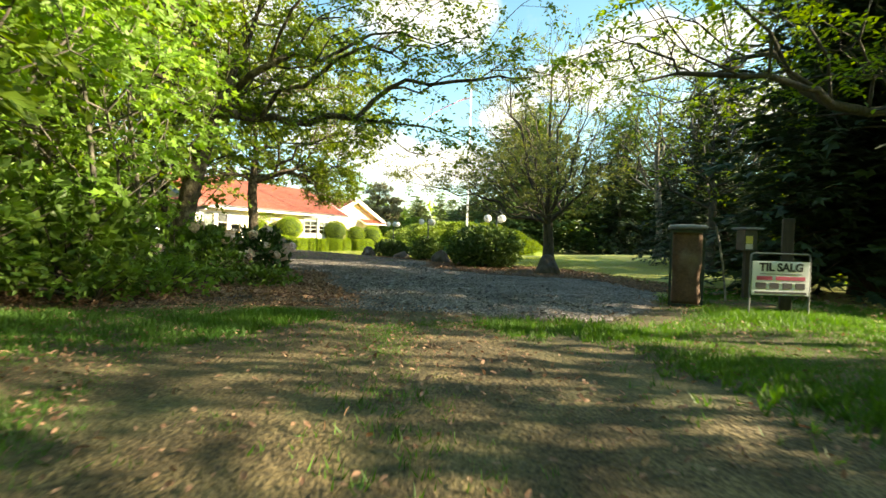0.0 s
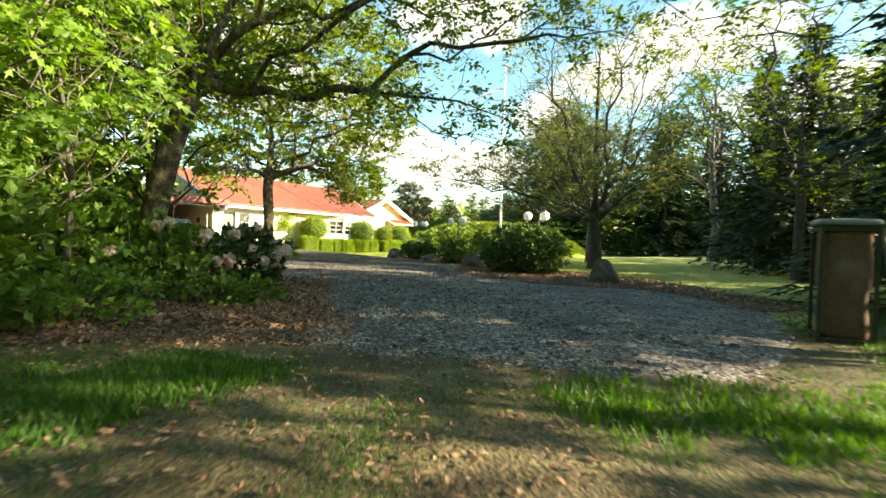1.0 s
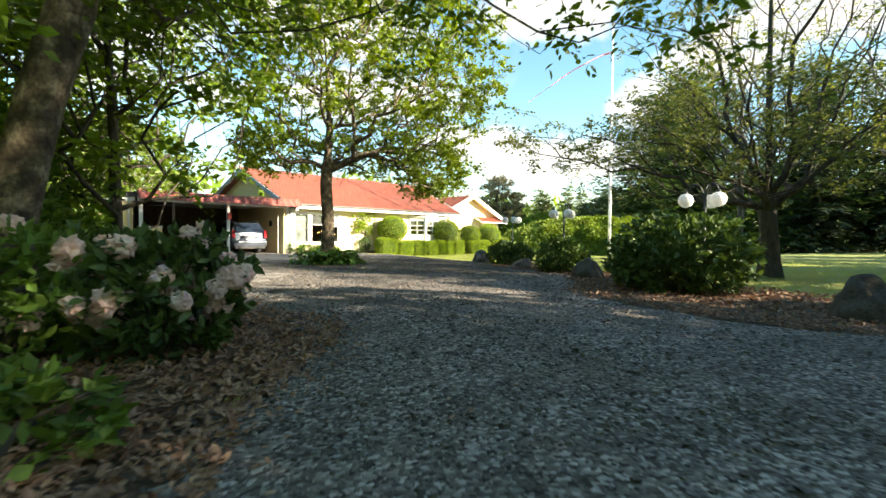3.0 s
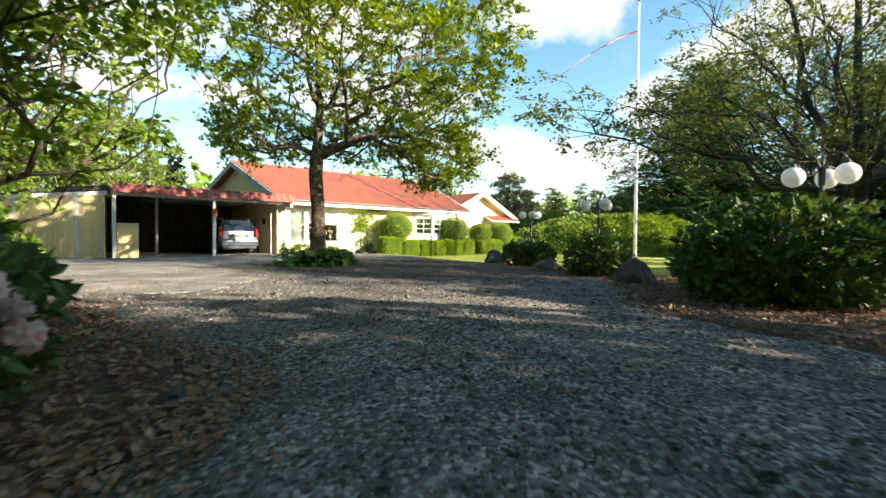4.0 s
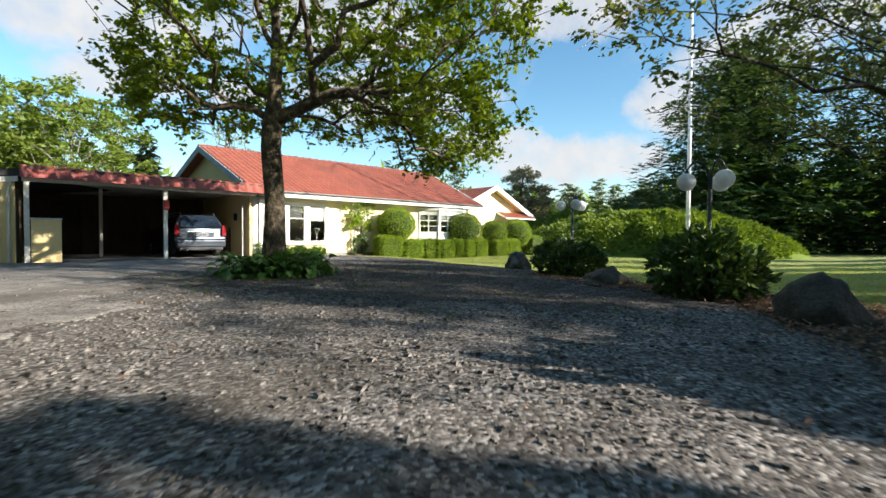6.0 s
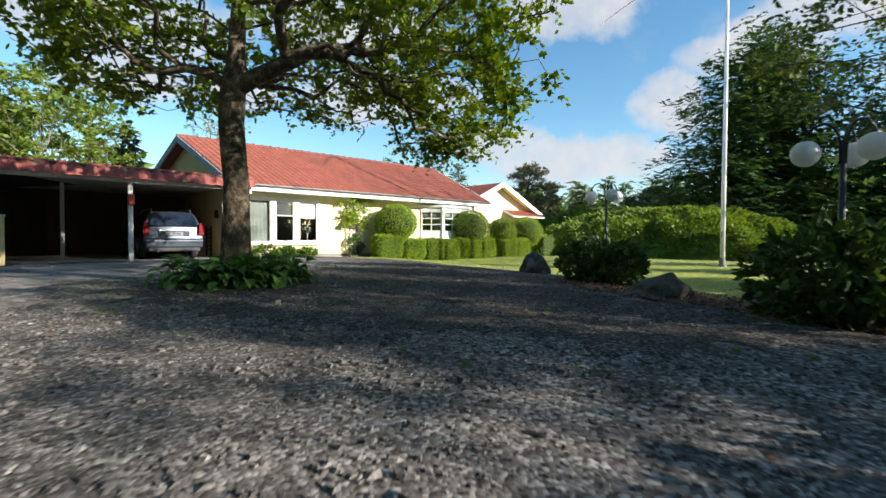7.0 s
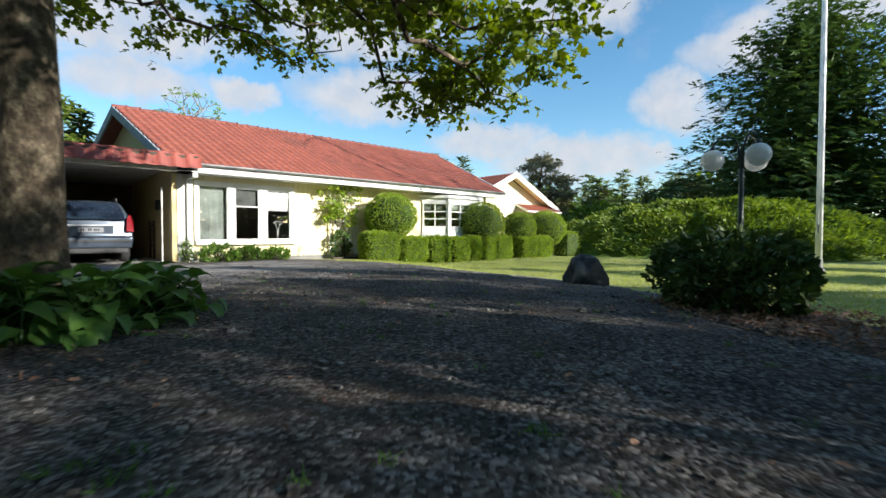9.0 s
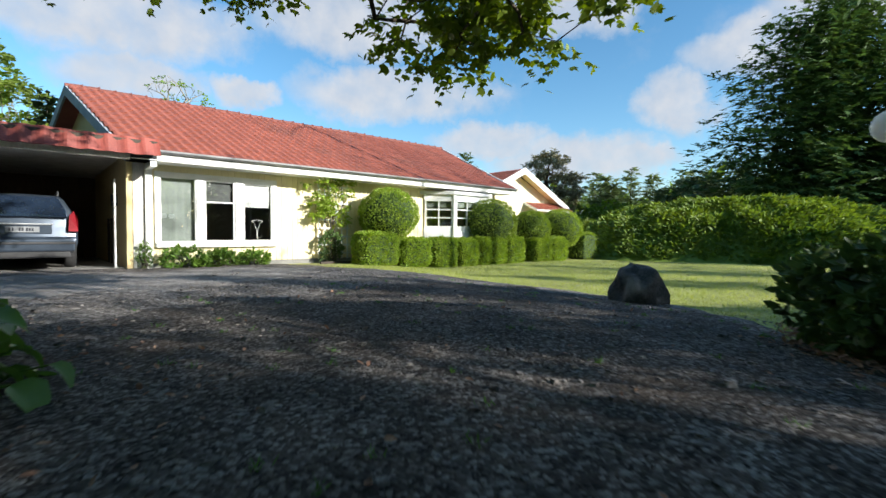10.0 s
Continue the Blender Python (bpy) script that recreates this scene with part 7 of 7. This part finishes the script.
def lane(p):
    """Distance from the middle line of the drive."""
    a, b = np.array([-14.5, -24.0]), np.array([0.5, -8.3])
    e = b - a
    s = np.clip(((p - a) @ e) / (e @ e), 0, 1)
    return np.linalg.norm(p - (a + s[:, None] * e), axis=1)


def off_lane(p):
    """Signed distance from the middle line of the drive, positive towards the wood."""
    return ((p - np.array([-14.5, -24.0])) @ np.array([-0.7231, 0.6908]))


p, g = scatter(620000, lambda q: drive_d(q) < 0.06, (-12, -24), (4, -2), 601, lambda q: np.clip(1.25 - lane(q) / 4.2, 0.12, 1) ** 1.5)
st_v = np.array([(1, 0.1, -0.3), (0.1, 1, -0.3), (-1, -0.1, -0.3), (-0.1, -1, -0.3), (0.62, 0.35, 0.45), (-0.35, 0.62, 0.5), (-0.62, -0.35, 0.42), (0.35, -0.62, 0.48)], float)
st_f = np.array([(0, 1, 5), (0, 5, 4), (1, 2, 6), (1, 6, 5), (2, 3, 7), (2, 7, 6), (3, 0, 4), (3, 4, 7), (4, 5, 6), (4, 6, 7)])
n = min(len(p), 44000)
p = p[:n]
sz_ = 0.0105 * np.exp(g.normal(0, 0.45, n))
sv = st_v[None] * sz_[:, None, None] * g.uniform(0.65, 1.3, (n, 8, 1)) * g.uniform(0.7, 1.25, (n, 1, 3)) * np.array([1, 1, 0.8])
turn_ = g.uniform(0, 6.3, n)
ca, sa = np.cos(turn_)[:, None], np.sin(turn_)[:, None]
sv[:, :, 0], sv[:, :, 1] = sv[:, :, 0] * ca - sv[:, :, 1] * sa, sv[:, :, 0] * sa + sv[:, :, 1] * ca
sv += np.column_stack([p, land(p[:, 0], p[:, 1]) + 0.044 + sz_ * 0.25])[:, None, :]
tagged(new("gravel_stones", mesh_np("gravel_stones", sv.reshape(-1, 3), [((st_f[None] + 8 * np.arange(n)[:, None, None]).reshape(-1, 3), 0)], [STONES])), "loose grey gravel stones on the drive", "gravel", kind="stuff")

# dead leaves: thick on the beds, a few on the gravel
left_bed, g = scatter(80000, lambda q: woods_d(q) < 0.35, (-15, -22.5), (-7, -13), 611, lambda q: np.where(woods_d(q) < 0.1, np.clip(1.3 - lane(q) / 6.5, 0.15, 1), 0.14) * np.where(q[:, 1] > -17.3, 0.45, 1))
right_bed, g = scatter(85000, lambda q: bed_d(q) < 0.25, (-6.6, -24.0), (4, -8), 616, lambda q: np.where(bed_d(q) < 0.1, 0.8, 0.25))
near_bed = np.concatenate([left_bed, right_bed])
stray, g2 = scatter(9000, lambda q: drive_d(q) < 0, (-12, -24), (3, -6), 612, lambda q: np.where(np.hypot(q[:, 0] - MX, q[:, 1] - MY) < 1.9, 0.95, np.where(shaded_soil_d(q) < 0, 0.16, 0.06)))
litter3, g2 = scatter(34000, lambda q: (track_d(q) < 0) | (drive_d(q) > 0) & (woods_d(q) > 0) & (q[:, 1] < -22), (-19, -28), (-5, -19), 614, lambda q: np.where(lane(q) < 1.2, 0.22 + 0.55 * smooth(-13.6, -12.6, q[:, 0]), np.where(off_lane(q) < 0, 0.22, 0.85)))
lp = np.concatenate([near_bed, stray, litter3])
g = np.random.default_rng(613)
lw = np.column_stack([g.normal(0, 1, (len(lp), 2)), g.normal(0.15, 0.3, len(lp))])
lsize = np.where(track_d(lp) < 0, 0.037, np.where(drive_d(lp) < -0.4, 0.042, 0.058))
lv, lf = leaves(np.column_stack([lp, land(lp[:, 0], lp[:, 1]) + np.where(track_d(lp) < 0.1, 0.034, 0.058) + g.uniform(0, 0.02, len(lp))]), lw, lsize, "oval", 0.72, 0.1, g)
tagged(new("dead_leaves", mesh_np("dead_leaves", lv, [(lf, 0)], [DEAD])), "dry brown fallen leaves lying on the beds and gravel", "leaves", kind="stuff")

# grass: tufts along the track and verges, short blades on the near lawn


def left_band(q):
    """Fresh grass between the track and the leaf litter of the wood."""
    return 0.95 * smooth(0.62, 0.25, np.abs(q[:, 1] + 20.85)) * smooth(-11.5, -12.3, q[:, 0])


def sward(q):
    o = off_lane(q)
    w = 0.9 * smooth(1.0, 1.5, o) * (1 - smooth(2.6, 3.4, o)) + 0.72 * smooth(1.5, 2.1, -o - 0.15 * smooth(-13.2, -11.8, q[:, 0])) + 0.10 * smooth(0.45, 0.2, np.abs(o))
    w = w * (1 - 0.85 * smooth(0.7, 0.25, drive_d(q))) + 0.34 * smooth(-13.8, -12.8, q[:, 0]) * smooth(-0.6, 0.8, o)
    w = w + 0.75 * smooth(0.85, 0.3, np.hypot((q[:, 0] + 11.9) / 1.5, q[:, 1] + 22.6))
    w = w + left_band(q)
    return np.clip(w, 0.03, 1) * np.clip(0.62 + 0.9 * np.sin(q[:, 0] * 2.3 + 1.7 * np.sin(q[:, 1] * 1.3)) * np.sin(q[:, 1] * 2.1 + 0.5), 0.35, 1)


def clear(q):
    return (drive_d(q) > -0.03) & (bed_d(q) > 0.0) & (woods_d(q) > -0.1) & ~((q[:, 1] > -20.9) & (q[:, 0] > -11.9))


tuft, g = scatter(250000, lambda q: clear(q) & (lane(q) < 7), (-20, -28.5), (-3, -19), 621,
                  sward)
per = 5
src = np.repeat(np.arange(len(tuft)), per)
gp_ = np.column_stack([tuft, land(tuft[:, 0], tuft[:, 1]) + np.where(track_d(tuft) < 0, 0.02, -0.005)])[src] + g.normal(0, 0.022, (len(src), 3)) * np.array([1, 1, 0])
gw = g.normal(0, 0.45, (len(src), 3))
gw[:, 2] = 1.0
inner = lane(tuft) < 1.25
lv, lf = leaves(gp_, gw, ((np.where(inner, 0.045, 0.078) + 0.035 * left_band(tuft)) * (0.7 + 0.5 * np.sin(tuft[:, 0] * 1.9) * np.sin(tuft[:, 1] * 1.7)))[src], "sliver", 0.1, 0.25, g)
tagged(new("grass_tufts", mesh_np("grass_tufts", lv, [(lf, 0)], [GRASS])), "green grass tufts along the track and verges", "grass", kind="stuff")
weed, g = scatter(900, lambda q: (drive_d(q) < -0.2) & (shaded_soil_d(q) < 0.6), (-5, -15), (4, -5), 641, lambda q: np.clip(0.5 + 1.5 * np.sin(q[:, 0] * 3.1 + 2 * np.sin(q[:, 1] * 2.3)) * np.sin(q[:, 1] * 2.7), 0, 1) * 0.6)
src = np.repeat(np.arange(len(weed)), 16)
gw = g.normal(0, 0.6, (len(src), 3))
gw[:, 2] = 0.8
lv, lf = leaves(np.column_stack([weed, land(weed[:, 0], weed[:, 1]) + 0.045])[src] + g.normal(0, 0.018, (len(src), 3)) * np.array([1, 1, 0]), gw, 0.04, "sliver", 0.1, 0.3, g)
tagged(new("gravel_weeds", mesh_np("gravel_weeds", lv, [(lf, 0)], [GRASS])), "small green weeds sprouting in the worn gravel", "weeds", kind="stuff")
short, g = scatter(260000, lambda q: (drive_d(q) > 0.0) & (bed_d(q) > 0.05), (-3, -26), (16, -1.6), 631, lambda q: np.clip(1.35 - np.hypot(q[:, 0] - 3, q[:, 1] + 9) / 12, 0.2, 1))
gw = g.normal(0, 0.5, (len(short), 3))
gw[:, 2] = 0.9
lv, lf = leaves(np.column_stack([short, land(short[:, 0], short[:, 1]) - 0.004]), gw, 0.05, "sliver", 0.1, 0.25, g)
tagged(new("lawn_grass", mesh_np("lawn_grass", lv, [(lf, 0)], [LAWN_BLADE])), "short mown lawn grass beside the drive", "grass", kind="stuff")
